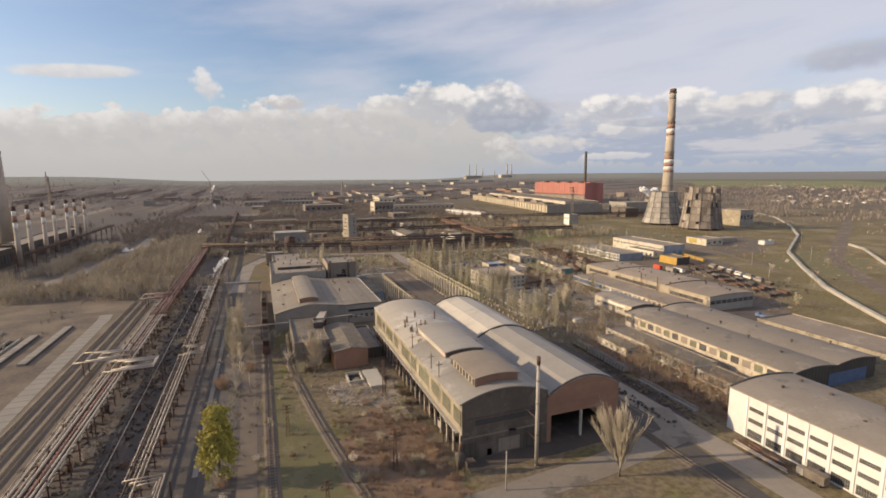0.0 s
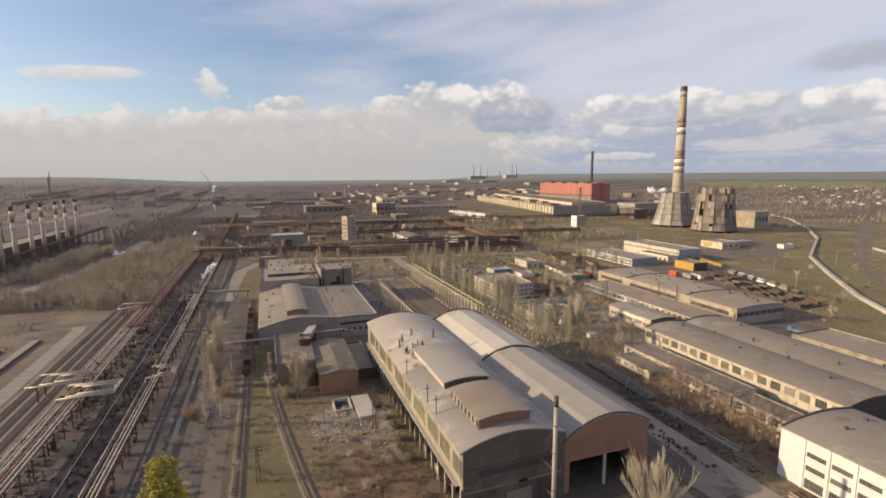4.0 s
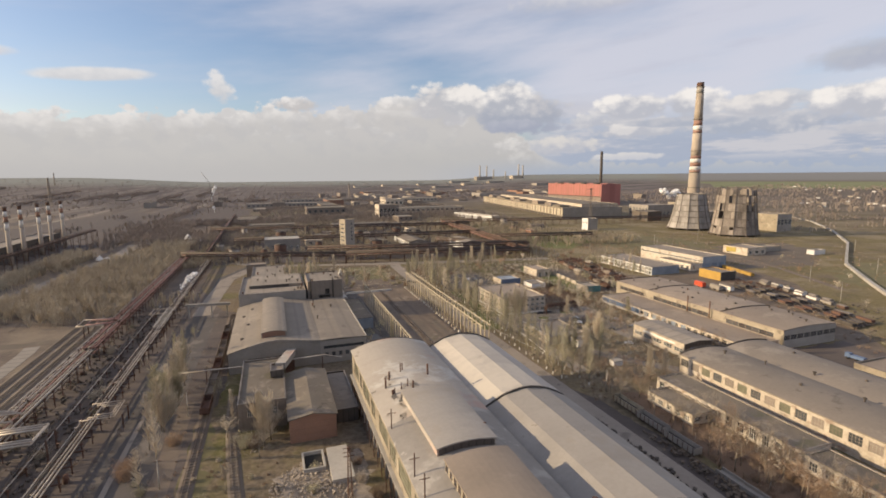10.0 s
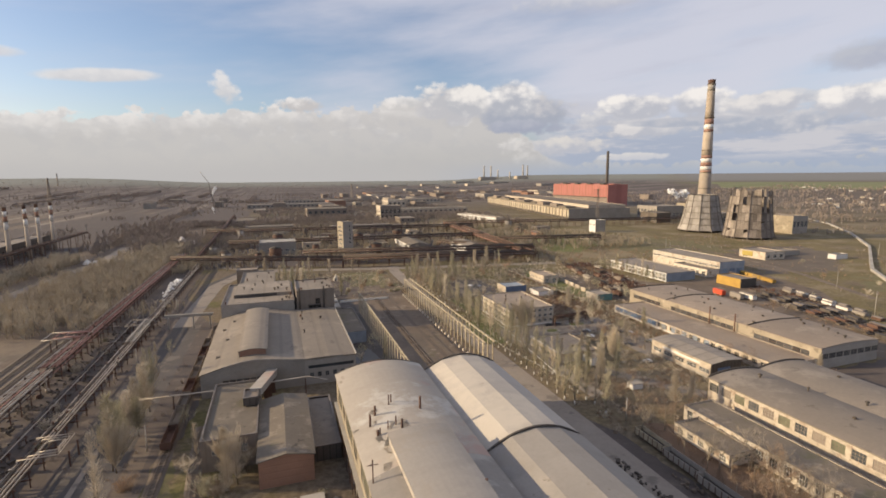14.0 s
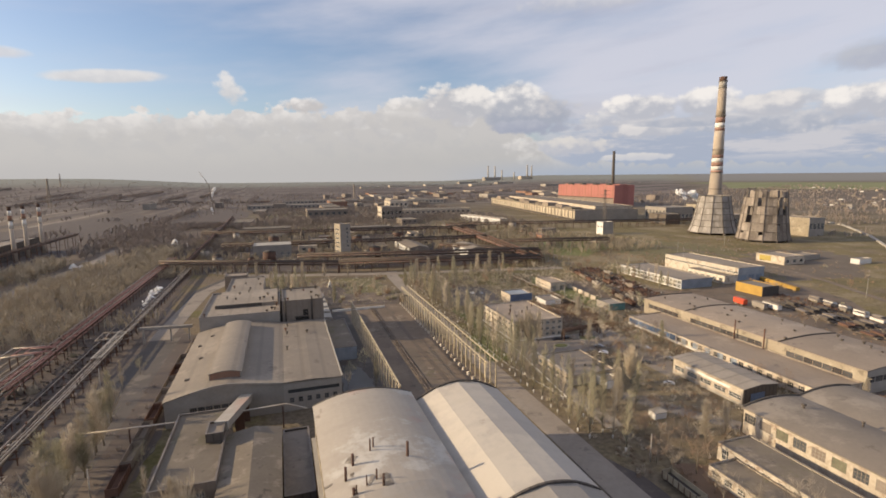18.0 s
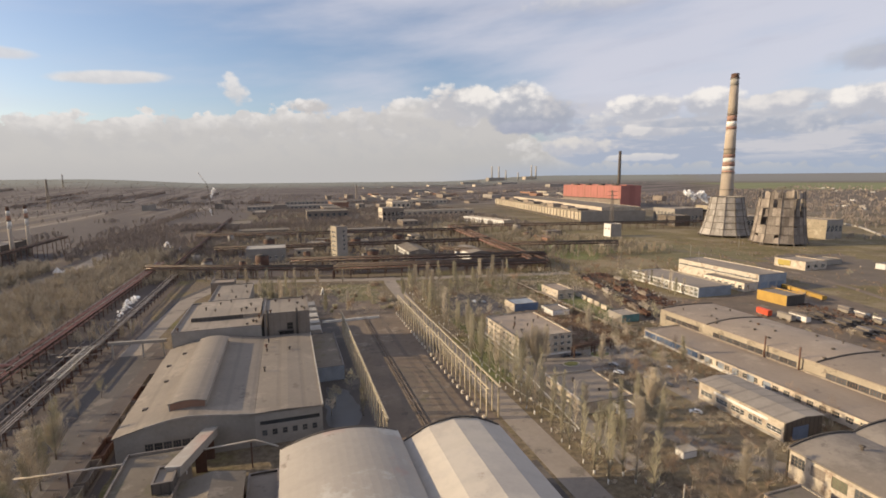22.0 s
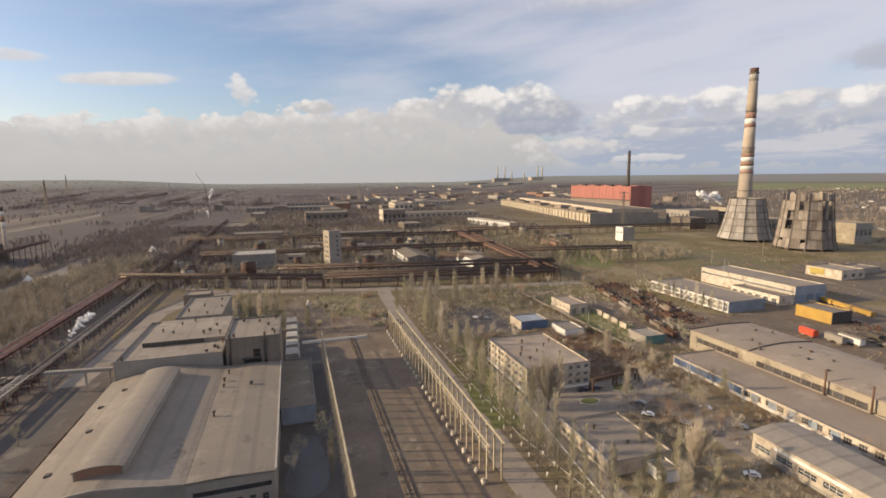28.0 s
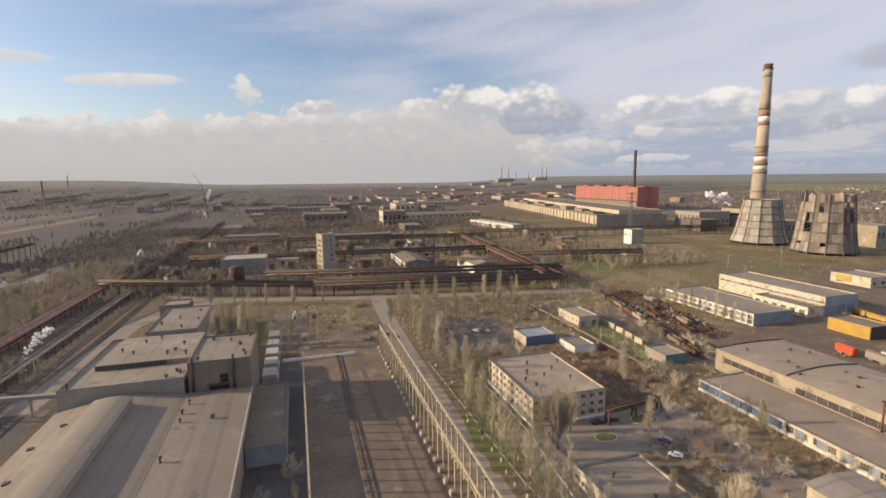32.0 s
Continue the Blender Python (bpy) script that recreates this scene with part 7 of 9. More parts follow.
def village():
    rnd = random.Random(31)
    wallm = [mesh_of("wall", boxes((-4.5, 4.5, -6, 6, -0.3, 3.6)), m) for m in ("wall_plaster", "wall_grey", "wall_white", "wall_brown")]
    roofs = []
    for m in ("roof_felt", "roof_ruin", "roof_slab", "roof_shed"):
        bm = bmesh.new()
        va = [bm.verts.new(p) for p in ((-5, -6.4, 3.5), (5, -6.4, 3.5), (0, -6.4, 6.4))]
        vb = [bm.verts.new(p) for p in ((-5, 6.4, 3.5), (5, 6.4, 3.5), (0, 6.4, 6.4))]
        bm.faces.new(va), bm.faces.new(vb[::-1])
        for i in range(3):
            j = (i + 1) % 3
            bm.faces.new((va[i], va[j], vb[j], vb[i]))
        roofs.append(mesh_of("roof", bm, m))
    for i in range(70):
        x = rnd.uniform(1350, 2500)
        y = x * rnd.uniform(0.5, 0.74) + rnd.uniform(-60, 60)
        z = land(x, y)
        k = rnd.randrange(4)
        t = thing("village_house", (x, y, z), ("small cream village house among bare trees", "small grey village house among bare trees", "small white village house among bare trees", "small brown village house among bare trees")[k], "house", "village houses")
        t.rotation_euler = (0, 0, rnd.choice((0.3, 1.87)) + rnd.uniform(-0.2, 0.2))
        t.scale = (1.0, 1.0, 1.0)
        for o in (piece("wall", wallm[k], t.location), piece("roof", roofs[rnd.randrange(4)], t.location)):
            o.parent, o.location = t, (0, 0, 0)


village()

# ---- pale retaining wall that winds through the eastern field ----
def winding_wall(name, line, w, h, mat, label):
    t = thing(name, (*line[0], 0), label, "wall")
    for (xa, ya), (xb, yb) in zip(line, line[1:]):
        L = math.hypot(xb - xa, yb - ya)
        n = max(1, int(L / 12))
        for i in range(n):
            bm = bmesh.new()
            p, q = Vector((xa, ya, h / 2)).lerp(Vector((xb, yb, h / 2)), i / n), Vector((xa, ya, h / 2)).lerp(Vector((xb, yb, h / 2)), (i + 0.985) / n)
            beam(bm, p, q, w, h)
            part("panel", bm, mat, t)


winding_wall("retaining_wall", [(1010, 760), (942, 671), (822, 560), (700, 464), (596, 401), (542, 368), (466, 302), (401, 242), (367, 203), (340, 170), (300, 120), (280, 60)], 2.6, 2.2, "concrete", "long winding wall of pale concrete panels in the field")
winding_wall("field_wall", [(665, 380), (640, 350), (552, 282), (520, 250)], 1.6, 2.4, "concrete", "pale concrete wall in the eastern field")
strip("road_field", "yard", [(360, 110), (430, 220), (540, 320), (700, 410), (900, 520), (1200, 700)], 14, "dirt road through the eastern field", 0.04)
sheet("grass_strip", "grass", ragged([(236, 366), (248, 357), (260, 372), (267, 396), (270, 424), (268, 468), (250, 476), (240, 455), (241, 420), (235, 396)]), "bright spring grass beside the rail yard", 0.02, category="grass")
sheet("grass_field", "grass", ragged([(335, 575), (362, 556), (405, 590), (452, 598), (470, 622), (446, 650), (452, 690), (408, 702), (372, 680), (348, 640)]), "bright spring grass before the pipe bridge", 0.02, category="grass")
sheet("grass_office", "grass", ragged([(151, 330), (159, 330), (159, 372), (150, 420)]), "green lawn beside the office", 0.02, category="grass")
for k, (x, y, r) in enumerate(((181.3, 315.0, 4.2), (201.5, 321.5, 5.5))):
    ring = [(x + r * math.cos(a * math.tau / 20), y + 0.7 * r * math.sin(a * math.tau / 20)) for a in range(20)]
    sheet("planting_kerb_%d" % (k + 1), "concrete", ring, "pale concrete kerb round a planted island", 0.16, category="kerb")
    sheet("planting_island_%d" % (k + 1), "grass", [(x + 0.88 * (p - x), y + 0.88 * (q - y)) for p, q in ring], "small green planted island in the office yard", 0.24, category="grass")
sheet("grass_dry", "ground", [(480, 520), (700, 520), (620, 640), (500, 660)], "dry yellow grass before the cooling towers", 0.02, category="grass")
for k, (m, outline, l) in enumerate((
        ("grass_olive", [(430, 500), (520, 490), (560, 560), (520, 640), (450, 640), (410, 570)], "olive grass of the eastern field"),
        ("soil_dull", [(440, 390), (520, 380), (600, 430), (640, 500), (560, 520), (480, 470)], "bare brown soil behind the halls"),
        ("grass_olive", [(440, 250), (520, 260), (600, 350), (560, 372), (470, 330)], "olive grass beside the eastern tracks"))):
    sheet("field_patch_%d" % (k + 1), m, ragged(outline, 16.0, 7.0, 31 + k), l, 0.024 + 0.005 * k, category="grass" if m == "grass_olive" else "yard")
strip("road_hall", "yard", [(430, 300), (470, 380), (500, 480), (498, 560), (470, 640)], 6, "dark wheel track across the eastern field", 0.065)
sheet("yard_rail", "yard", ragged([(306, 200), (420, 330), (440, 395), (330, 392), (262, 470), (262, 356), (306, 350)]), "oily brown soil of the rail yard", 0.03, category="yard")
# dark soil sheet painted in for the shaded area by the hall
sheet("yard_south", "soil_soot", ragged([(250, 194), (306, 196), (310, 224), (252, 223)], 3.0, 3.0, 9), "yard south of the machine hall, its shade put into the soil colour", 0.018, category="yard")
sheet("yard_slabs", "soil_dull", ragged([(96.5, 288), (107.5, 288), (108.5, 336), (98.5, 338)], 2.2, 1.6, 8), "pale worn slabs in the crane yard", 0.05, category="yard")
sheet("yard_patch", "soil_dull", ragged([(113, 290), (117, 290), (117.5, 330), (113.5, 332)], 1.6, 1.6, 5), "pale worn slabs beside the crane rail", 0.05, category="yard")
sheet("grass_avenue", "grass", ragged([(137.5, 306), (148, 304), (151.5, 330), (150, 350), (139, 344)], 2.0, 2.0, 4), "green grass under the poplars", 0.06, category="grass")
sheet("soil_office", "soil_red", ragged([(193, 336), (226, 330), (234, 352), (230, 398), (214, 404), (194, 384)], 4.0, 2.5, 11), "reddish brown soil under dense leafless scrub", 0.016, category="yard")
sheet("yard_garage", "asphalt", ragged([(152, 408), (194, 402), (197, 430), (196, 456), (158, 470)], 2.5, 2.5, 12), "dark worn asphalt yard before the garage", 0.022, category="yard")
sheet("rubble_ground", "rubble", ragged([(23, 186), (31, 178), (40, 172), (48, 176), (50, 190), (47, 204), (36, 208), (25, 202)], 5.0, 1.5), "pale concrete dust under the rubble", 0.03, category="yard")
sheet("grass_siding", "grass_olive", ragged([(-3.5, 120), (6, 122), (18, 128), (20, 150), (12, 176), (4, 205), (3, 240), (-3, 246), (-4, 190)], 4.0, 2.0, 3), "olive spring grass between the sidings", 0.012, category="grass")
sheet("brush_ground", "soil_red", ragged([(24, 112), (50, 114), (51, 150), (46, 170), (34, 172), (22, 160), (18, 136)], 5.0, 2.0, 4), "reddish brown soil under the scrub by the hangar", 0.014, category="yard")
sheet("brush_soil", "soil_red", ragged([(150, 118), (170, 118), (174, 160), (168, 176), (168, 206), (156, 212), (150, 180)]), "reddish brown soil under leafless shrubs", 0.02, category="yard")
sheet("puddle", "puddle", ragged([(68, 292), (72, 286), (79, 290), (81, 304), (77, 322), (70, 326), (68, 308)]), "wide puddle on the shaded asphalt", 0.045, category="puddle")
sheet("yard_west", "soil_dull", ragged([(-90, 90), (-66, 90), (-66, 400), (-86, 396)]), "oily brown soil of the western tracks", 0.02, category="yard")
strip("road_dirt", "soil_dull", [(-330, 402), (-240, 392), (-160, 376), (-104, 366), (-72, 372)], 9, "pale dirt road across the western waste land", 0.035)
for i in range(2):
    t = thing("loading_platform", (-121 + 12 * i, 305, 0), "long low concrete loading platform in the waste land", "platform")
    x = -121 + 12 * i
    for k in range(7):
        y = 262 + 13 * i + k * 9
        part("slab", boxes((x - 1.8, x + 1.8, y, y + 8.8, 0, 1.1)), "concrete_old", t)
    part("kerb", boxes((x + 1.82, x + 2.3, 262 + 13 * i, 324.8 + 13 * i, 0, 0.8)), "wall_dark", t)
sheet("yard_works", "soil_soot", ragged([(-40, 590), (100, 574), (282, 545), (296, 700), (280, 860), (-50, 880), (-60, 700)], 9.0, 8.0, 6), "sooty ground between the pipe bridges", 0.016, category="yard")
sheet("soil_storage", "yard", ragged([(66, 432), (126, 432), (127, 470), (66, 520)], 4.0, 3.0, 2), "brown bare soil of the storage ground", 0.014, category="yard")
sheet("grass_storage", "grass_olive", ragged([(92, 470), (120, 466), (124, 522), (86, 530)], 5.0, 3.0, 7), "olive spring grass on the storage ground", 0.018, category="grass")
sheet("yard_racks", "soil_soot", ragged([(-68, 60), (-4.5, 60), (-5, 130), (-3.5, 190), (-4.5, 240), (2.6, 256), (4.0, 330), (3.8, 394), (-8, 404), (-30, 480), (-33, 600), (-66, 640)]), "sooty ground under the pipe racks", 0.015, category="yard")
strip("road_rack", "asphalt", [(-19, 60), (-18.5, 150), (-18.5, 240), (-17, 330), (-16, 398)], 13, "dark worn road between the pipe rack and the siding", 0.035)
strip("lane_rack", "asphalt_pale", [(-22.5, 150), (-22.6, 200), (-22.4, 250), (-22, 300)], 1.6, "pale worn lane on the dark road", 0.05)
strip("road_spoil", "asphalt_pale", [(-330, 372), (-255, 398), (-204, 436), (-172, 474), (-157, 525), (-149, 592), (-140, 690), (-146, 800)], 15, "pale dirt road that skirts the bare woods", 0.045)
FOOT += [(-216, -180, 415, 475), (-190, -150, 455, 520), (-172, -143, 500, 600), (-160, -132, 585, 700), (-157, -134, 690, 805), (-240, -196, 390, 450)]
for k, (xa, ya, xb, yb, w, m, l) in enumerate(((-640, 760, -600, 1880, 26, "soil_soot", "dark bed of a rail line across the plain"), (-560, 700, -500, 1880, 14, "asphalt_pale", "pale dirt track across the plain"),
                                            (-470, 700, -432, 1880, 34, "soil_soot", "dark bed of a rail line across the plain"), (-398, 1180, -392, 1640, 16, "asphalt_pale", "pale dirt track across the plain"),
                                            (-352, 760, -318, 1850, 30, "soil_soot", "dark bed of a rail line across the plain"), (-262, 900, -236, 1700, 22, "soil_soot", "dark bed of a rail line across the plain"),
                                            (-92, 540, -150, 1240, 15, "ballast", "sooty bed of the siding beside the woods"), (-190, 1250, -176, 1830, 12, "asphalt_pale", "pale dirt track across the plain"), (-62, 700, -58, 1500, 20, "soil_soot", "dark bed under the northern pipe bridge"))):
    strip("rail_bed_%d" % (k + 1), m, [(xa, ya), ((xa + xb) / 2 + 6, (ya + yb) / 2), (xb, yb)], w, l, 0.06 + 0.004 * k)
    FOOT.append((min(xa, xb) - w * 0.4, max(xa, xb) + w * 0.4, ya, yb)) if w > 20 else None
for k, (m, outline, l) in enumerate((
        ("soil_soot", [(-420, 700), (-330, 640), (-205, 690), (-170, 900), (-175, 1180), (-215, 1420), (-330, 1500), (-400, 1180), (-450, 900)], "sooty ground of the western sidings"),
        ("yard", [(-760, 800), (-500, 720), (-440, 900), (-400, 1180), (-430, 1500), (-620, 1560), (-760, 1200)], "bare brown soil of the western plain"),
        ("soil_soot", [(-190, 1180), (-40, 1140), (-20, 1400), (-60, 1620), (-230, 1560), (-215, 1420)], "sooty ground beside the flare stack"))):
    sheet("yard_plain_%d" % (k + 1), m, ragged(outline, 26.0, 16.0, 21 + k), l, 0.02 + 0.006 * k, category="yard")
sheet("spoil_road", "soil_dull", ragged([(-200, 410), (-128, 470), (-122, 482), (-200, 440), (-330, 425), (-330, 410)]), "pale dirt track in the western waste land", 0.03)

# rows of wagons in the rail yard
for k, x in enumerate((352, 358, 364, 370)):
    track(lambda y, x=x: x + (y - 300) * 0.28, 235, 350, 40, "rail track in the eastern yard")
for k, x in enumerate((283, 290, 297, 304)):
    track(lambda y, x=x: x + (y - 420) * 0.25, 362, 500, 40, "rail track in the eastern yard")
rnd = random.Random(41)
for k in range(26):
    x0 = (352, 358, 364, 370)[k % 4]
    y = 240 + (k // 4) * 15.5 + rnd.uniform(-1, 1)
    t = thing("flat_wagon", (x0 + (y - 300) * 0.28, y, 0), "flat wagon with dark rusty load", "railway wagon", "wagons in the rail yard")
    t.rotation_euler = (0, 0, radians(-15.6))
    for nm, bm, m in (("deck", boxes((-1.5, 1.5, -6.5, 6.5, 0.9, 1.25)), "pipe_dark"), ("load", boxes((-1.3, 1.3, -6 + rnd.uniform(0, 3), 6 - rnd.uniform(0, 4), 1.26, 1.26 + rnd.uniform(0.6, 1.8))), rnd.choice(("rust", "pipe_dark", "wall_dark", "steel"))),
                      ("bogie", boxes((-1.1, 1.1, -5.5, -3.2, 0.3, 0.89)), "steel"), ("bogie", boxes((-1.1, 1.1, 3.2, 5.5, 0.3, 0.89)), "steel")):
        part(nm, bm, m).parent = t
for k in range(15):
    x0, y = ((281.5, 372 + k * 14.0) if k < 9 else ((289, 297, 305, 293, 301, 309)[k - 9], (383, 398, 412, 430, 446, 462)[k - 9]))
    y += rnd.uniform(-1, 1)
    t = thing("gondola_wagon", (x0 + (y - 420) * 0.25, y, 0), "rust-brown gondola wagon filled with scrap", "railway wagon", "wagons in the rail yard")
    t.rotation_euler = (0, 0, radians(-14))
    bm = boxes((-1.5, 1.5, -6.3, 6.3, 1.1, 1.4), (-1.5, -1.38, -6.3, 6.3, 1.4, 3.2), (1.38, 1.5, -6.3, 6.3, 1.4, 3.2), (-1.38, 1.38, -6.3, -6.2, 1.4, 3.2), (-1.38, 1.38, 6.2, 6.3, 1.4, 3.2))
    for i in range(6):
        box(bm, -1.6, -1.5, -6 + i * 2.35, -5.8 + i * 2.35, 1.1, 3.2)
    part("body", bm, ("rust", "wall_brown", "rust", "wall_dark", "wall_grey")[k % 5]).parent = t
    for i in range(10):
        bm = bmesh.new()
        a = Vector((rnd.uniform(-1.1, 1.1), rnd.uniform(-5.8, 5.8), rnd.uniform(1.6, 3.4)))
        beam(bm, a, a + Vector((rnd.uniform(-0.8, 0.8), rnd.uniform(-1.6, 1.6), rnd.uniform(-0.2, 0.6))), rnd.uniform(0.2, 0.7))
        part("scrap", bm, "rust").parent = t
    for s in (-4.3, 4.3):
        part("bogie", boxes((-1.1, 1.1, s - 1.2, s + 1.2, 0.3, 1.09)), "steel").parent = t
for i in range(5):
    t = thing("fence_section", (258 - 1.0 * i, 428 - 9.2 * i, 0), "upright pale concrete fence panel beside the rails", "fence panel", "fence panels")
    part("slab", boxes((257.8 - i, 258.2 - i, 425 - 9.2 * i, 431 - 9.2 * i, 0, 3.0)), "wall_plaster", t)
    part("foot", boxes((257.4 - i, 258.6 - i, 427 - 9.2 * i, 429 - 9.2 * i, 0, 0.4)), "concrete", t)


# ---- vehicles ----
def car(x, y, rz, mat, label):
    t = thing("car", (x, y, 0.05), label, "car", "parked cars")
    t.rotation_euler = (0, 0, rz)
    bm = bmesh.new()
    prof = [(-2.15, 0.35), (2.15, 0.35), (2.15, 0.75), (1.15, 0.95), (0.55, 1.42), (-1.0, 1.42), (-1.75, 0.98), (-2.15, 0.9)]
    va, vb = [bm.verts.new((-0.85, p, q)) for p, q in prof], [bm.verts.new((0.85, p, q)) for p, q in prof]
    bm.faces.new(va), bm.faces.new(vb[::-1])
    for i in range(len(prof)):
        j = (i + 1) % len(prof)
        bm.faces.new((va[i], va[j], vb[j], vb[i]))
    part("body", bm, mat).parent = t
    for s in (-1, 1):
        part("side_window", boxes((0.85 * s - 0.01, 0.85 * s + 0.01, -1.05, 0.55, 0.98, 1.32)), "glass").parent = t
    bm = bmesh.new()
    beam(bm, (0, 1.12, 0.985), (0, 0.6, 1.38), 1.5, 0.03)
    part("windscreen", bm, "glass").parent = t
    for sx in (-0.8, 0.8):
        for sy in (-1.35, 1.35):
            bm = bmesh.new()
            tube(bm, [(sx - 0.1, sy, 0.32), (sx + 0.1, sy, 0.32)], 0.32, 10)
            part("wheel", bm, "tyre").parent = t
    return t


for x, y, a, m, l in ((198.5, 307, 0.6, "car_silver", "silver saloon car parked in the office yard"), (195, 298.5, 0.75, "car_white", "white saloon car parked in the office yard"), (206, 281, 0.5, "car_dark", "dark hatchback parked under bare trees"),
                      (203, 289, 0.5, "car_silver", "silver car parked under bare trees"), (215, 300, 0.4, "car_dark", "dark car parked under bare trees"), (219, 296, 0.4, "car_white", "white car parked under bare trees"),
                      (134, 440, 1.4, "car_dark", "dark jeep on the pale road"), (131, 446, 1.5, "car_dark", "dark car on the pale road"), (180, 437, 0.2, "car_white", "white car on the far yard"), (186, 434, 0.2, "car_silver", "silver car on the far yard"),
                      (198.2, 258.3, 0.9, "car_white", "white car before the warehouse"), (190, 324, 1.5, "car_dark", "dark car beside the office"), (184, 324, 1.5, "car_dark", "dark car beside the office"), (219.3, 281, 0.5, "car_silver", "silver car before the long annex")):
    car(x, y, a, M and m, l)

t = thing("truck", (143.5, 84, 0), "grey covered truck beside the white hall", "truck")
part("box_body", boxes((142.3, 144.8, 80.5, 86.0, 1.0, 3.6)), "steel", t)
part("cab", boxes((142.4, 144.7, 86.2, 88.2, 0.8, 2.9)), "wall_grey", t)
for y in (81.8, 84.0, 87.2):
    bm = bmesh.new()
    tube(bm, [(142.3, y, 0.5), (144.8, y, 0.5)], 0.5, 10)
    part("axle", bm, "tyre", t)
t = thing("truck", (282, 205, 0), "faded blue flat-bed truck in the dark yard", "truck")
part("bed", boxes((280.8, 283.2, 199.0, 204.6, 1.0, 2.3)), "blue_paint", t)
part("cab", boxes((280.9, 283.1, 204.8, 207.0, 0.8, 2.9)), "blue_paint", t)
for y in (200.2, 202.0, 206.0):
    bm = bmesh.new()
    tube(bm, [(280.8, y, 0.5), (283.2, y, 0.5)], 0.5, 10)
    part("axle", bm, "tyre", t)
t = thing("pipe_pile", (143, 98, 0), "pile of pale pipes and timbers beside the white hall", "pile")
rnd = random.Random(3)
for i in range(12):
    bm = bmesh.new()
    x = 140 + rnd.uniform(0, 4.5)
    tube(bm, [(x, 91 + rnd.uniform(-2, 2), 0.3 + 0.25 * (i % 3)), (x + rnd.uniform(-1, 1), 106 + rnd.uniform(-3, 2), 0.3 + 0.25 * (i % 3))], rnd.uniform(0.15, 0.35), 7)
    part("pipe", bm, "pipe_light" if i % 2 else "rust", t)

# fence and debris along the hangar road
def old_wagon(x, y, mat, label):
    t = thing("gondola_wagon", (x, y, 0), label, "railway wagon", "wagons by the hangar road")
    bm = boxes((x - 1.6, x + 1.6, y - 6.6, y + 6.6, 0.9, 1.2), (x - 1.6, x - 1.45, y - 6.6, y + 6.6, 1.2, 3.0), (x + 1.45, x + 1.6, y - 6.6, y + 6.6, 1.2, 3.0),
               (x - 1.45, x + 1.45, y - 6.6, y - 6.45, 1.2, 3.0), (x - 1.45, x + 1.45, y + 6.45, y + 6.6, 1.2, 3.0))
    part("body", bm, mat, t)
    for i in range(7):
        for s in (-1, 1):
            part("stake", boxes((x + s * 1.68 - 0.07, x + s * 1.68 + 0.07, y - 6.2 + i * 2.05, y - 6.0 + i * 2.05, 0.9, 3.05)), "rust", t)
    part("floor_dirt", boxes((x - 1.44, x + 1.44, y - 6.44, y + 6.44, 1.2, 1.5)), "wall_dark", t)
    for s in (-4.4, 4.4):
        part("bogie", boxes((x - 1.0, x + 1.0, y + s - 1.2, y + s + 1.2, 0.05, 0.89)), "pipe_dark", t)


old_wagon(149.2, 200.0, "post_yellow", "old open wagon with yellowed plank sides")
old_wagon(148.4, 186.2, "wall_grey", "old open wagon with grey-green plank sides")
old_wagon(147.6, 172.4, "wall_grey", "old open wagon with grey-green plank sides")
t = thing("trough_wall", (148, 143, 0), "worn concrete trough along the hangar road", "wall")
part("trough", boxes((146, 146.4, 128, 158, 0, 1.2), (148.6, 149.0, 128, 158, 0, 1.2), (146.4, 148.6, 128, 158, 0, 0.3)), "wall_grey", t)
t = thing("white_box", (173, 237, 0), "white concrete box beside the path", "box")
part("box", boxes((171, 176, 235.5, 239, 0, 2.2)), "wall_white", t)
part("lid", boxes((170.8, 176.2, 235.3, 239.2, 2.203, 2.4)), "concrete", t)
winding_wall("path_kerb", [(150, 236), (156, 236), (158, 240), (150, 262), (144, 300), (142, 400)], 0.25, 0.25, "concrete", "pale kerb along the poplar avenue")
winding_wall("office_kerb", [(151, 262), (158, 328), (158, 374)], 0.3, 0.3, "white_paint", "white kerb beside the office path")
sheet("path_office", "asphalt_pale", [(151, 236), (158, 236), (160, 326), (154, 326)], "pale footpath beside the poplars", 0.04, category="path")


# ---- rubble ----
def rubble(name, cx, cy, rx, ry, n, seed, mat, label, size=(0.3, 1.3), hump=1.2):
    rnd = random.Random(seed)
    bm = bmesh.new()
    for i in range(n):
        a, q = rnd.uniform(0, 6.283), math.sqrt(rnd.random())
        x, y = cx + rx * q * math.cos(a), cy + ry * q * math.sin(a)
        s = rnd.uniform(*size)
        z = hump * (1 - q) + s * 0.2
        p = Vector((x, y, z))
        d = Vector((rnd.uniform(-1, 1), rnd.uniform(-1, 1), rnd.uniform(-0.4, 0.6))) * s
        beam(bm, p, p + d, s * rnd.uniform(0.4, 0.9), s * rnd.uniform(0.3, 0.8))
    ob = part(name, bm, mat)
    return tagged(ob, label, "rubble", kind="stuff")


rubble("rubble_heap", 33, 190, 12, 14, 900, 5, "rubble", "pale heap of broken concrete", (0.15, 0.75), 1.0)
rubble("rubble_heap", 44, 172, 6, 10, 300, 6, "rubble", "pale heap of broken concrete", (0.15, 0.7), 0.6)
rubble("rubble_heap", 15, 222, 5, 7, 200, 7, "rubble", "pale heap of broken concrete", (0.15, 0.6), 0.6)
rubble("rubble_heap", 143, 150, 3, 36, 260, 8, "yard", "dark debris along the hangar road")
rubble("rubble_heap", 132, 160, 2.5, 40, 160, 9, "pipe_dark", "dark debris along the hangar road", hump=0.5)
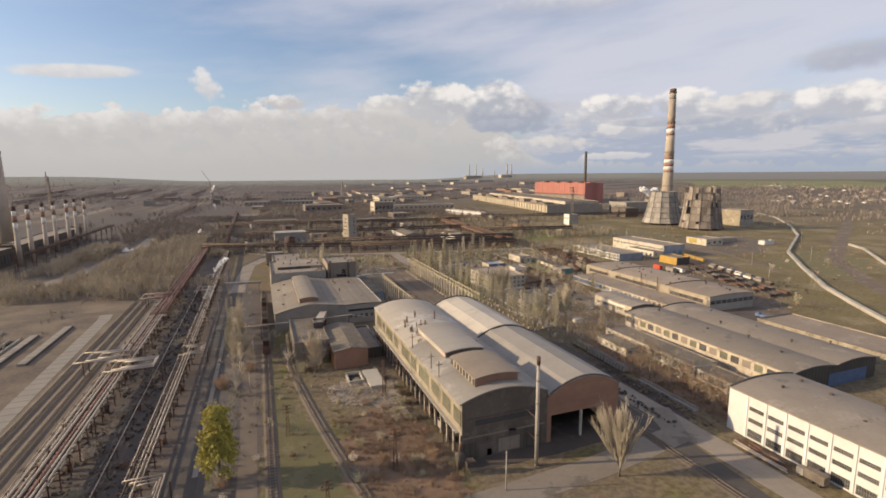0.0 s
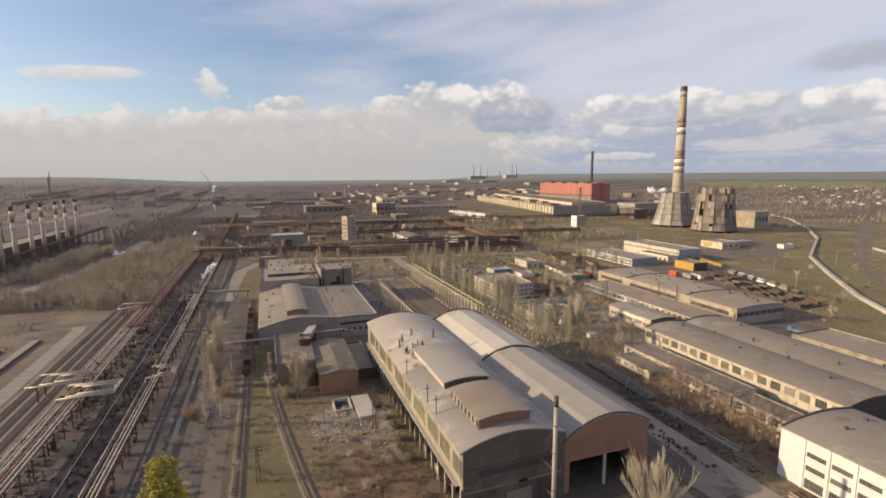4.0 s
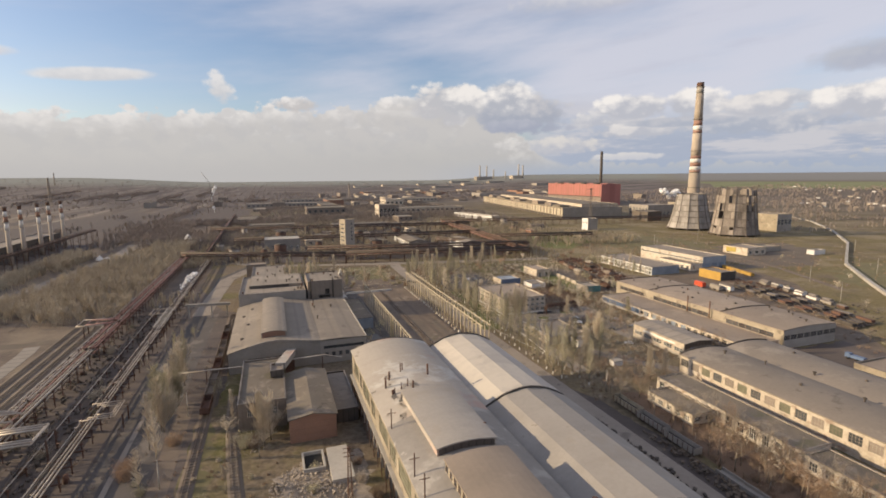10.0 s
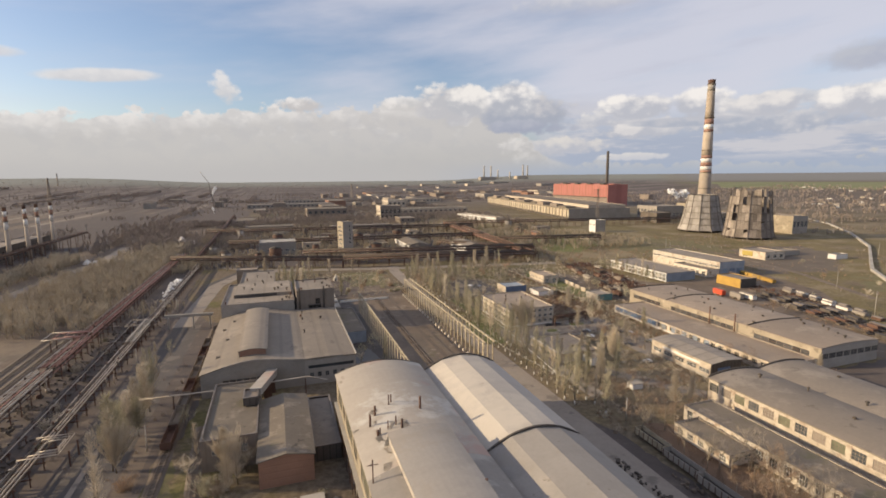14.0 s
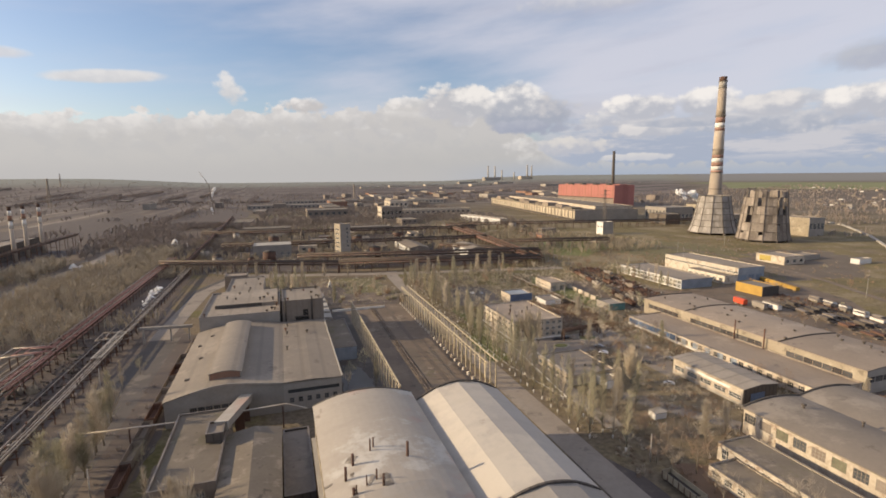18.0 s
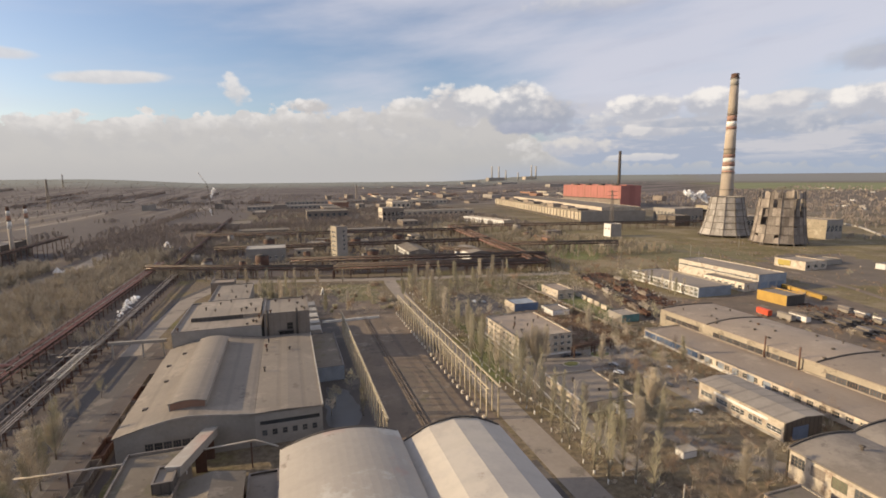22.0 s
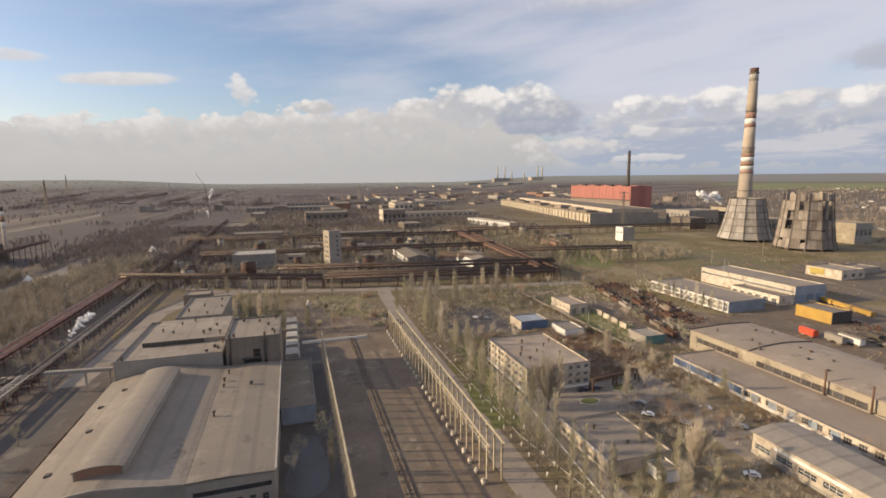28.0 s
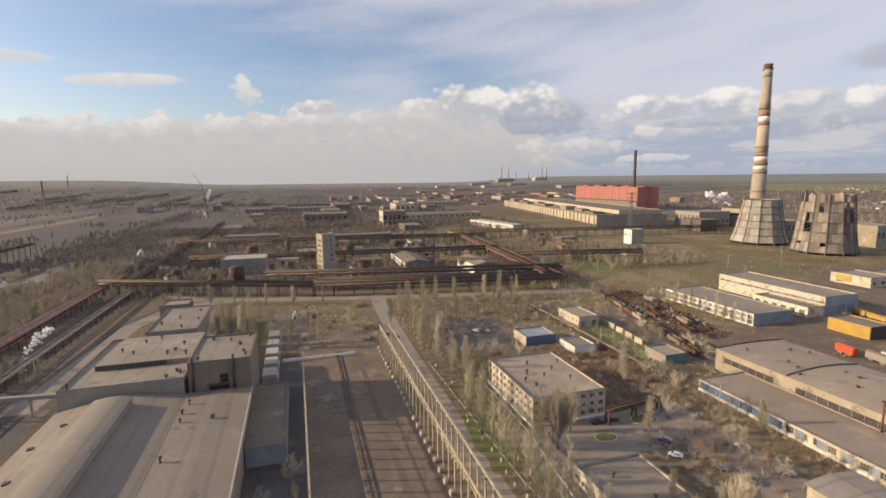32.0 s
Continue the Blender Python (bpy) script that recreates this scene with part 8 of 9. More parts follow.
rubble("rubble_heap", 173, 150, 8, 36, 200, 10, "wall_plaster", "fallen plaster beside the ruined lean-to", hump=0.4)
rubble("rubble_heap", -50, 250, 12, 170, 900, 12, "pipe_dark", "sooty scrap strewn under the pipe racks", (0.3, 1.4), 0.8)
rubble("rubble_heap", 215, 420, 25, 28, 300, 14, "rubble", "scattered debris in the weedy yard", (0.2, 0.9), 0.2)
# yellowish lumps added in place of olive-yellow bushes
rubble("rubble_heap", 94, 500, 14, 16, 200, 15, "post_yellow", "yellowish lumps standing in for olive-yellow bushes on the storage ground", (0.3, 1.2), 0.4)
for k, (x, y, rx, ry, n, m) in enumerate(((300, 400, 12, 17, 260, "rust"), (307, 428, 13, 18, 300, "rust"), (314, 456, 13, 18, 300, "soil_red"), (318, 484, 12, 14, 200, "rust"), (304, 440, 16, 44, 220, "pipe_dark"), (306, 425, 16, 40, 120, "wall_grey"))):
    rubble("scrap_heap", x, y, rx, ry, n, 30 + k, m, "rusty scrap strewn between the rail tracks" if m == "rust" else "mixed scrap strewn between the rail tracks", (0.4, 1.7), 1.1)
rubble("scrap_heap", 384, 330, 10, 46, 260, 37, "rust", "rusty scrap along the eastern tracks", (0.4, 1.5), 0.6)
rubble("scrap_heap", 372, 290, 22, 60, 200, 38, "pipe_dark", "sooty scrap along the eastern tracks", (0.4, 1.6), 0.5)


def lime_heap(x, y, r, h, seed):
    """A steep heap of white lime with a ragged foot."""
    bm = bmesh.new()
    rings = []
    for k in range(6):
        u = k / 5
        ring = []
        for i in range(18):
            a = math.tau * i / 18
            q = r * (1 - u) * (1 + 0.28 * noise.noise((math.cos(a) * 1.4, math.sin(a) * 1.4, seed + u))) + 0.05
            ring.append(bm.verts.new((x + q * math.cos(a), y + q * math.sin(a), -0.3 + (h + 0.3) * u ** 0.85)))
        rings.append(ring)
    for p, q in zip(rings, rings[1:]):
        for i in range(18):
            bm.faces.new((p[i], p[(i + 1) % 18], q[(i + 1) % 18], q[i]))
    bm.faces.new(rings[-1])
    tagged(part("lime_heap", bm, "white_paint"), "steep white heap of lime beside the siding", "heap", "lime heaps")


for x, y, r, h in ((-84, 801, 7.5, 11.5), (-72, 804, 5.0, 6.0), (-152, 674, 4.5, 5.0), (-146, 677, 3.0, 3.0)):
    lime_heap(x, y, r, h, x)
t = thing("concrete_basin", (35, 203, 0), "dark square basin with a pale concrete rim beside the rubble", "basin")
for d in ((31.0, 31.6, 198.0, 208.0, 0, 1.5), (37.0, 37.6, 198.0, 208.0, 0, 1.5), (31.6, 37.0, 198.0, 198.6, 0, 1.5), (31.6, 37.0, 207.4, 208.0, 0, 1.5)):
    part("rim", boxes(d), "concrete", t)
# black bottom: the darkness down in the pit is put into its colour
part("water", boxes((31.6, 37.0, 198.6, 207.4, 0.05, 0.4)), "black", t)
part("foundation", boxes((38.6, 45.0, 190, 208, 0, 1.6)), "concrete", thing("old_foundation", (42, 205, 0), "bare concrete foundation slab beside the brick store", "foundation"))
for k, (x, y, w, l) in enumerate(((-128, 300, 5, 40), (-136, 290, 5, 46), (-122, 262, 4, 40), (-144, 320, 6, 40))):
    t = thing("concrete_pit", (x, y, 0), "long open concrete pit in the western yard", "pit", "concrete pits")
    for nm, d in (("side", (x - w / 2, x - w / 2 + 0.6, y - l / 2, y + l / 2, 0, 1.2)), ("side", (x + w / 2 - 0.6, x + w / 2, y - l / 2, y + l / 2, 0, 1.2)), ("floor", (x - w / 2 + 0.6, x + w / 2 - 0.6, y - l / 2, y + l / 2, 0, 0.15))):
        # black floor puts the pit's shade into its colour
        part(nm, boxes(d), "concrete" if nm == "side" else "black", t)


# ---- poles ----
def pole(x, y, h=10.0, arms=1, label="weathered concrete power pole", mat="concrete"):
    t = thing("power_pole", (x, y, 0), label, "pole", "power poles")
    bm = bmesh.new()
    tube(bm, [(x, y, 0), (x, y, h)], [0.22, 0.14], 7)
    part("shaft", bm, mat, t)
    for i in range(arms):
        part("crossarm", boxes((x - 1.1, x + 1.1, y - 0.06, y + 0.06, h - 0.5 - i * 0.9, h - 0.38 - i * 0.9)), "rust", t)


def lattice_pole(x, y, h):
    t = thing("lattice_pole", (x, y, 0), "dark lattice steel power pole beside the sidings", "pole", "power poles")
    for sx, sy in ((-1, -1), (1, -1), (1, 1), (-1, 1)):
        bm = bmesh.new()
        beam(bm, (x + sx * 0.6, y + sy * 0.6, 0), (x + sx * 0.25, y + sy * 0.25, h), 0.14)
        part("leg", bm, "rust", t)
    n = int(h / 1.6)
    for k in range(n):
        a, b = 0.6 - 0.35 * k / n, 0.6 - 0.35 * (k + 1) / n
        for s in (-1, 1):
            bm = bmesh.new()
            beam(bm, (x - a, y + s * a, h * k / n), (x + b, y + s * b, h * (k + 1) / n), 0.09)
            part("brace", bm, "rust", t)
    for k in range(3):
        part("crossarm", boxes((x - 1.5, x + 1.5, y - 0.1, y + 0.1, h - 0.4 - 1.2 * k, h - 0.24 - 1.2 * k)), "rust", t)


for x, y, h in ((4.6, 165, 11), (42.5, 183, 15), (33.8, 133, 13), (12, 118, 11)):
    lattice_pole(x, y, h)
for x, y, h, a in ((-8, 205, 9, 1), (-7, 250, 9, 1), (60, 112, 12, 1), (151, 215, 9, 1), (153, 250, 9, 1), (381, 272, 16, 2), (437, 330, 14, 2), (520, 330, 14, 2), (640, 420, 14, 2), (560, 270, 14, 2),
                   (226, 345, 11, 1), (232, 318, 11, 1), (230, 390, 12, 1), (238, 440, 12, 1), (400, 460, 22, 2), (330, 430, 14, 1), (470, 540, 14, 1), (300, 580, 14, 1), (420, 620, 14, 1), (560, 560, 18, 2), (-28, 330, 10, 1), (-28, 430, 10, 1), (70, 440, 10, 1), (90, 470, 10, 1)):
    pole(x, y, h, a)
t = thing("lattice_mast", (596, 846, 0), "dark lattice power mast before the rolling mill", "mast")
bm = bmesh.new()
for sx, sy in ((-3, -3), (3, -3), (3, 3), (-3, 3)):
    beam(bm, (596 + sx, 846 + sy, 0), (596 + sx * 0.2, 846 + sy * 0.2, 62), 0.7)
for z in (46, 53, 60):
    beam(bm, (586, 846, z), (606, 846, z), 0.6)
for k in range(7):
    s = 3 - k * 0.34
    beam(bm, (596 - s, 846 - s, k * 8), (596 + s, 846 + s, k * 8 + 8), 0.4)
part("lattice", bm, "steel", t)

# white hut on the storage ground
t = thing("shelter", (80.9, 497, 0), "small white peaked shelter beside the cross road", "hut")
bm = bmesh.new()
prism(bm, [(79.3, 0.0), (82.5, 0.0), (82.3, 2.6), (81.3, 5.4), (80.2, 2.6)], 495.6, 498.4)
part("shell", bm, "white_paint", t)
part("doorway", boxes((80.3, 81.4, 495.48, 495.58, 0, 1.9)), "black", t)


# ---- trees ----
def cones(segs):
    """Many thin three-sided spikes, from (base, tip, radius), as vertices and faces."""
    p = np.array([s[0] for s in segs], float)
    q = np.array([s[1] for s in segs], float)
    r = np.array([s[2] for s in segs], float)[:, None]
    d = q - p
    d /= np.linalg.norm(d, axis=1, keepdims=True) + 1e-9
    ref = np.where(np.abs(d[:, 2:3]) > 0.9, [[1.0, 0, 0]], [[0, 0, 1.0]])
    s = np.cross(d, ref)
    s /= np.linalg.norm(s, axis=1, keepdims=True) + 1e-9
    u = np.cross(s, d)
    v = np.stack([p + s * r, p + (-0.5 * s + 0.87 * u) * r, p + (-0.5 * s - 0.87 * u) * r, q], 1).reshape(-1, 3)
    n = np.arange(len(segs))[:, None] * 4
    f = np.concatenate([n + [[0, 1, 3]], n + [[1, 2, 3]], n + [[2, 0, 3]]])
    return v, f


def mesh_from(name, v, f, material):
    me = bpy.data.meshes.new(name)
    me.from_pydata(v.tolist(), [], f.tolist())
    me.materials.append(M[material])
    me.update()
    return me


def rand_dir(rnd, lean):
    a = rnd.uniform(0, 2 * math.pi)
    return Vector((math.sin(lean) * math.cos(a), math.sin(lean) * math.sin(a), math.cos(lean)))


def poplar_segs(rnd, h, n=90, wide=1.0, twigs=4):
    out = []
    for i in range(n):
        z = h * rnd.uniform(0.10, 0.97)
        grow = (1 - z / h)
        base = Vector((rnd.uniform(-0.15, 0.15), rnd.uniform(-0.15, 0.15), z))
        d = rand_dir(rnd, radians(rnd.uniform(10, 30)) * wide)
        L = h * (0.08 + 0.22 * grow * rnd.uniform(0.5, 1.0))
        tip = base + d * L
        out.append((base, tip, 0.035 + 0.06 * grow))
        for k in range(twigs):
            s = base.lerp(tip, rnd.uniform(0.25, 0.95))
            e = s + (d + rand_dir(rnd, radians(rnd.uniform(10, 70))) * 0.9).normalized() * rnd.uniform(0.9, 2.4)
            out.append((s, e, 0.036))
    return out


def spread_segs(rnd, h, limbs=7, subs=6, twigs=6, thick=1.0):
    out = []
    for i in range(limbs):
        s = Vector((0, 0, h * rnd.uniform(0.2, 0.5)))
        d = rand_dir(rnd, radians(rnd.uniform(15, 58)))
        tip = s + d * h * rnd.uniform(0.4, 0.6)
        out.append((s, tip, 0.11 * thick))
        for j in range(subs):
            a = s.lerp(tip, rnd.uniform(0.3, 0.95))
            e = a + (d * 0.7 + rand_dir(rnd, radians(rnd.uniform(20, 90)))).normalized() * h * rnd.uniform(0.14, 0.28)
            out.append((a, e, 0.075 * thick))
            for k in range(twigs):
                b0 = a.lerp(e, rnd.uniform(0.3, 1.0))
                out.append((b0, b0 + rand_dir(rnd, radians(rnd.uniform(10, 110))) * rnd.uniform(0.7, 1.9), 0.045 * thick))
    return out


def bush_segs(rnd, h, n=70):
    out = []
    for i in range(n):
        s = Vector((rnd.uniform(-1, 1) * h * 0.35, rnd.uniform(-1, 1) * h * 0.35, 0))
        d = rand_dir(rnd, radians(rnd.uniform(5, 50)))
        tip = s + d * h * rnd.uniform(0.5, 1.0)
        out.append((s, tip, 0.06))
        for k in range(3):
            b0 = s.lerp(tip, rnd.uniform(0.4, 0.95))
            out.append((b0, b0 + rand_dir(rnd, radians(rnd.uniform(10, 90))) * rnd.uniform(0.5, 1.3), 0.05))
    return out


def make_tree(name, segs, h, trunk_r, trunk_top, mat, label, white=False, leaves=None):
    """A tree standing at the world's middle, to be copied."""
    t = thing(name, (0, 0, 0), label, "tree", "bare trees")
    bm = bmesh.new()
    if white:
        w = bmesh.new()
        tube(w, [(0, 0, -0.2), (0, 0, 1.8)], [trunk_r * 1.1, trunk_r * 1.05], 7)
        part("whitewashed_base", w, "white_paint", t, "whitewashed trunk base")
    tube(bm, [(0, 0, 1.8 if white else -0.2), (0.1, 0.05, h * 0.35), (-0.05, 0.1, h * trunk_top)], [trunk_r, trunk_r * 0.75, trunk_r * 0.2], 7)
    part("trunk", bm, "bark", t)
    ob = new("crown", mesh_from("crown", *cones(segs), mat))
    ob.parent = t
    if leaves:
        rnd, n, lm = leaves
        tips = [s[1] for s in segs]
        lv = []
        for i in range(n):
            c0 = tips[rnd.randrange(len(tips))] + Vector((rnd.uniform(-0.4, 0.4), rnd.uniform(-0.4, 0.4), rnd.uniform(-0.4, 0.4)))
            lv.append((c0, c0 + rand_dir(rnd, rnd.uniform(0, 3.0)) * 0.5, 0.19))
        o2 = new("leaves", mesh_from("leaves", *cones(lv), lm))
        o2.parent = t
    return t


def fan_segs(rnd, h, n=56):
    """A broad bare crown of long limbs that fan out from low on the trunk."""
    out = []
    for i in range(n):
        s = Vector((0, 0, h * rnd.uniform(0.06, 0.3)))
        d = rand_dir(rnd, radians(rnd.uniform(4, 34)))
        tip = s + d * h * rnd.uniform(0.6, 0.8)
        out.append((s, tip, 0.11))
        for j in range(14):
            a = s.lerp(tip, rnd.uniform(0.2, 0.97))
            e = a + (d + rand_dir(rnd, radians(rnd.uniform(10, 50))) * 0.7).normalized() * h * rnd.uniform(0.1, 0.25)
            out.append((a, e, 0.06))
            for k in range(7):
                b0 = a.lerp(e, rnd.uniform(0.2, 1.0))
                out.append((b0, b0 + (d + rand_dir(rnd, radians(rnd.uniform(10, 60))) * 0.8).normalized() * rnd.uniform(0.8, 1.9), 0.045))
    return out


rnd = random.Random(77)
FAN = [make_tree("fan_tree", fan_segs(rnd, 18), 18, 0.32, 0.4, "twig", "broad bare tree with fanned pale limbs")]
POPLARS = [make_tree("poplar", poplar_segs(rnd, 24, 92, 1.3, 6), 24, 0.28, 0.96, m, l, True) for m, l in (("twig_green", "tall slender bare poplar with budding twigs"), ("twig", "tall slender bare poplar with pale twigs"), ("twig_green", "tall slender bare poplar with budding twigs"))]
TALL = [make_tree("poplar", poplar_segs(rnd, 19, 110, 1.7, 7), 19, 0.26, 0.92, m, l) for m, l in (("twig", "broad bare poplar with pale twigs"), ("twig_green", "broad bare poplar with budding twigs"))]
SPREAD = [make_tree("deciduous_tree", spread_segs(rnd, 11, 8, 8, 11, 0.65), 11, 0.24, 0.5, m, l) for m, l in (("twig", "bare spreading tree with fine pale twigs"), ("twig_brown", "bare spreading tree with reddish twigs"), ("twig_green", "spreading tree with first green buds"), ("bark", "dark bare spreading tree without leaves"))]
BUSH = [make_tree("shrub", bush_segs(rnd, 4.0, 90), 4, 0.08, 0.4, m, l) for m, l in (("twig_brown", "leafless reddish-brown shrub on dry grass"), ("twig", "leafless pale shrub on dry grass"), ("twig_green", "shrub with first green buds"))]
THIN = [make_tree("deciduous_tree", spread_segs(rnd, 11, 7, 6, 8, 0.5), 11, 0.17, 0.6, m, l) for m, l in (("twig_dark", "slender bare tree with dark brown twigs"), ("bark", "slender bare tree with fine grey twigs"), ("twig_brown", "slender bare tree with reddish-brown twigs"))]
FEATHER = [make_tree("feathery_tree", poplar_segs(rnd, 20, 210, 2.1, 10), 20, 0.3, 0.8, m, l) for m, l in (("twig_green", "broad feathery tree with olive buds"), ("twig", "broad feathery bare tree with pale twigs"))]
YELLOW = make_tree("willow", poplar_segs(rnd, 17, 190, 2.75, 5), 17, 0.3, 0.85, "twig_green", "willow with bright yellow-green young leaves", False, (random.Random(9), 10500, "leaf_yellow"))
used = set()


def plant(kind, x, y, size=1.0):
    """Sets a tree; the pattern tree itself takes the first place, copies the others."""
    m = pose(x, y, 0, rnd.uniform(-2, 2), rnd.uniform(-2, 2), rnd.uniform(0, 360))
    src = kind if not isinstance(kind, list) else kind[rnd.randrange(len(kind))]
    s = Vector((size * rnd.uniform(0.9, 1.1),) * 2 + (size * rnd.uniform(0.85, 1.12),))
    t = src if src.name not in used else copy_thing(src, m)
    if src.name not in used:
        used.add(src.name)
        t.matrix_basis = m
    t.scale = s


plant(YELLOW, -15.5, 146, 1.25)
plant([FAN[0]], 94, 106, 1.0)
for i in range(19):
    plant(POPLARS, 141.0 + rnd.uniform(-0.8, 0.8), 232 + i * 6.2 + rnd.uniform(-1.5, 1.5), rnd.uniform(0.75, 0.98))
for i in range(16):
    plant(POPLARS, 147.5 + rnd.uniform(-1.5, 1.5), 222 + i * 6.4 + rnd.uniform(-2, 2), rnd.uniform(0.7, 0.98))
for i in range(22):
    plant(POPLARS, 146 + rnd.uniform(-3, 4), 330 + i * 7.0 + rnd.uniform(-2, 2), rnd.uniform(0.65, 0.9))
plant([FAN[0]], 162.4, 313.8, 1.1)
for x, y in ((184, 265), (-15, 262), (-13, 240), (-16, 300), (20, 226)):
    plant([FAN[0]], x, y, rnd.uniform(0.65, 0.85))
for x, y in ((163, 318), (176, 264), (168, 262), (160, 258), (156, 266), (164, 250), (170, 245)):
    plant(TALL, x, y, rnd.uniform(0.7, 0.9))
for i in range(10):
    plant(TALL, -14.5 + rnd.uniform(-2, 3), 222 + i * 8.5 + rnd.uniform(-3, 3), rnd.uniform(0.75, 1.05))
for x, y in ((-20, 330), (-22, 318), (-17, 345), (-14, 190), (-12, 176), (-13, 205), (8, 228), (9, 240), (20, 226), (24, 228), (3, 262), (70, 300), (72, 308), (80, 320), (81, 296)):
    plant(TALL + SPREAD, x, y, rnd.uniform(0.55, 0.85))


def grove(kinds, n, x0, x1, y0, y1, lo, hi, gap=2.0):
    """Trees strewn over a plot, none nearer than gap to the next."""
    done = []
    for k in range(n * 6):
        if len(done) >= n:
            break
        x, y = rnd.uniform(x0, x1), rnd.uniform(y0, y1)
        if any(a < x < b and c < y < d for a, b, c, d in FOOT):
            continue
        if all((x - p) ** 2 + (y - q) ** 2 > gap * gap for p, q in done):
            done.append((x, y))
            plant(kinds, x, y, rnd.uniform(lo, hi))


grove(THIN, 40, 150, 170, 118, 208, 0.75, 1.25, 3.5)
grove([BUSH[0]], 10, 150, 166, 118, 205, 0.4, 0.8, 3.5)
grove(THIN, 12, 170, 182, 160, 176, 0.6, 1.0, 3.0)
grove(THIN, 7, 189, 203, 222, 268, 0.4, 0.65, 4.0)
for x, y, k in ((152, 166, 0.9), (157, 181, 1.1), (153, 150, 0.9), (158, 140, 1.2), (161, 166, 1.3), (166, 178, 1.2), (163, 128, 1.1)):
    plant(THIN, x, y, k)
grove(THIN, 9, 196, 214, 276, 302, 0.45, 0.75, 4.0)
grove(THIN, 10, 150, 172, 208, 240, 0.6, 0.95, 3.5)
grove(THIN + TALL, 22, 143, 160, 376, 500, 0.6, 0.9, 4.0)
grove(THIN, 16, 224, 240, 230, 330, 0.5, 0.9, 3.5)
grove(TALL + THIN, 14, 44, 64, 425, 500, 0.6, 0.95, 4.0)
grove(THIN + SPREAD, 16, 262, 282, 352, 420, 0.5, 0.8, 4.0)
grove(THIN + SPREAD, 20, 236, 330, 470, 520, 0.5, 0.9, 5.0)
for x, y, k in ((-17, 249, 0.95), (-15.5, 256, 0.85), (-14, 268, 1.0), (-13.6, 277, 1.0), (-14.5, 286, 0.95), (-12, 262, 0.75)):
    plant(FEATHER, x, y, k)
for x, y, k in ((-19.2, 216, 1.3), (-18.4, 213, 1.1), (-20, 220, 1.0), (-8.2, 230, 1.1), (13.7, 221, 1.4), (17, 219, 1.2), (-21, 196, 0.9)):
    plant([BUSH[0], BUSH[2]], x, y, k)
for x, y in ((20, 219), (22, 222), (18.5, 224)):
    plant(FEATHER, x, y, 0.75)
grove(BUSH + THIN[:1], 34, 22, 50, 116, 186, 0.4, 0.85, 2.5)
grove(BUSH, 16, -20, -12, 90, 215, 0.4, 0.9, 3.0)
grove(SPREAD + BUSH, 20, 206, 236, 284, 340, 0.4, 0.8, 3.0)
grove(SPREAD + BUSH, 30, 194, 236, 340, 400, 0.4, 0.9, 3.0)
grove(SPREAD + BUSH, 22, 150, 190, 376, 404, 0.4, 0.9, 3.0)
grove(SPREAD + BUSH + TALL, 34, 150, 235, 424, 500, 0.4, 1.0, 4.0)
for x, y, k in ((172, 322, 0.85), (158, 318, 0.7), (196, 312, 0.7), (210, 288, 0.6), (168, 252, 0.75), (163, 246, 0.8), (162, 254, 0.7), (214, 350, 0.7), (222, 362, 0.65), (150, 350, 0.7), (151, 372, 0.75), (232, 300, 0.6), (60, 452, 0.8), (52, 470, 0.85), (112, 470, 0.6)):
    plant(FEATHER, x, y, k)
for x, y, k in ((184, 265, 0.75), (176, 218, 0.8), (199, 292, 0.75), (212, 283, 0.7), (176, 226, 0.75), (182, 216, 0.7), (176, 279, 0.6), (257, 221, 0.5), (174, 240, 0.7), (160, 228, 0.7)):
    plant([SPREAD[1], FEATHER[1]], x, y, k)
    plant([THIN[2], SPREAD[0]], x + 4.0, y - 3.0, k * 0.8)
for x, y, k in ((79, 441, 0.7), (94, 445, 0.6), (148, 496, 0.95), (156, 505, 0.9), (168, 512, 0.9), (179, 516, 1.0), (190, 508, 0.85), (176, 460, 0.85), (168, 452, 0.8), (221, 500, 0.95), (212, 506, 0.9), (230, 498, 0.9), (137, 470, 0.8), (205, 470, 0.8), (196, 480, 0.85), (184, 470, 0.8), (160, 470, 0.85), (158, 438, 0.8), (238, 506, 0.8), (62, 540, 0.7), (80, 536, 0.7), (40, 548, 0.75), (24, 552, 0.7), (100, 530, 0.6)):
    plant(TALL + FEATHER, x, y, k)
for i in range(13):
    plant([TALL[0], TALL[1], SPREAD[0]], 330.5 + rnd.uniform(-1.5, 1.5), 398 + i * 6.4 + rnd.uniform(-1.5, 1.5), rnd.uniform(0.55, 0.8))
for x, y, k in ((40, 452, 0.7), (44, 462, 0.8), (38, 470, 0.7), (46, 480, 0.75), (40, 490, 0.7), (36, 514, 0.65), (50, 500, 0.7)):
    plant(FEATHER, x, y, k)
grove(BUSH, 16, 110, 126, 432, 520, 0.6, 1.2)
grove(BUSH + SPREAD, 16, 68, 110, 436, 520, 0.5, 0.9)
grove(BUSH, 26, -56, -40, 90, 420, 0.6, 1.3, 4.0)
grove(BUSH + SPREAD, 14, -9, 22, 130, 220, 0.4, 0.8, 5.0)
grove(BUSH, 14, 26, 50, 130, 215, 0.5, 1.0, 4.0)
grove(SPREAD + BUSH, 18, 305, 345, 210, 320, 0.4, 0.8, 4.0)
grove(SPREAD + TALL, 16, 320, 345, 400, 480, 0.5, 0.9, 4.0)
grove(BUSH + SPREAD, 20, 380, 520, 240, 420, 0.4, 0.9, 8.0)


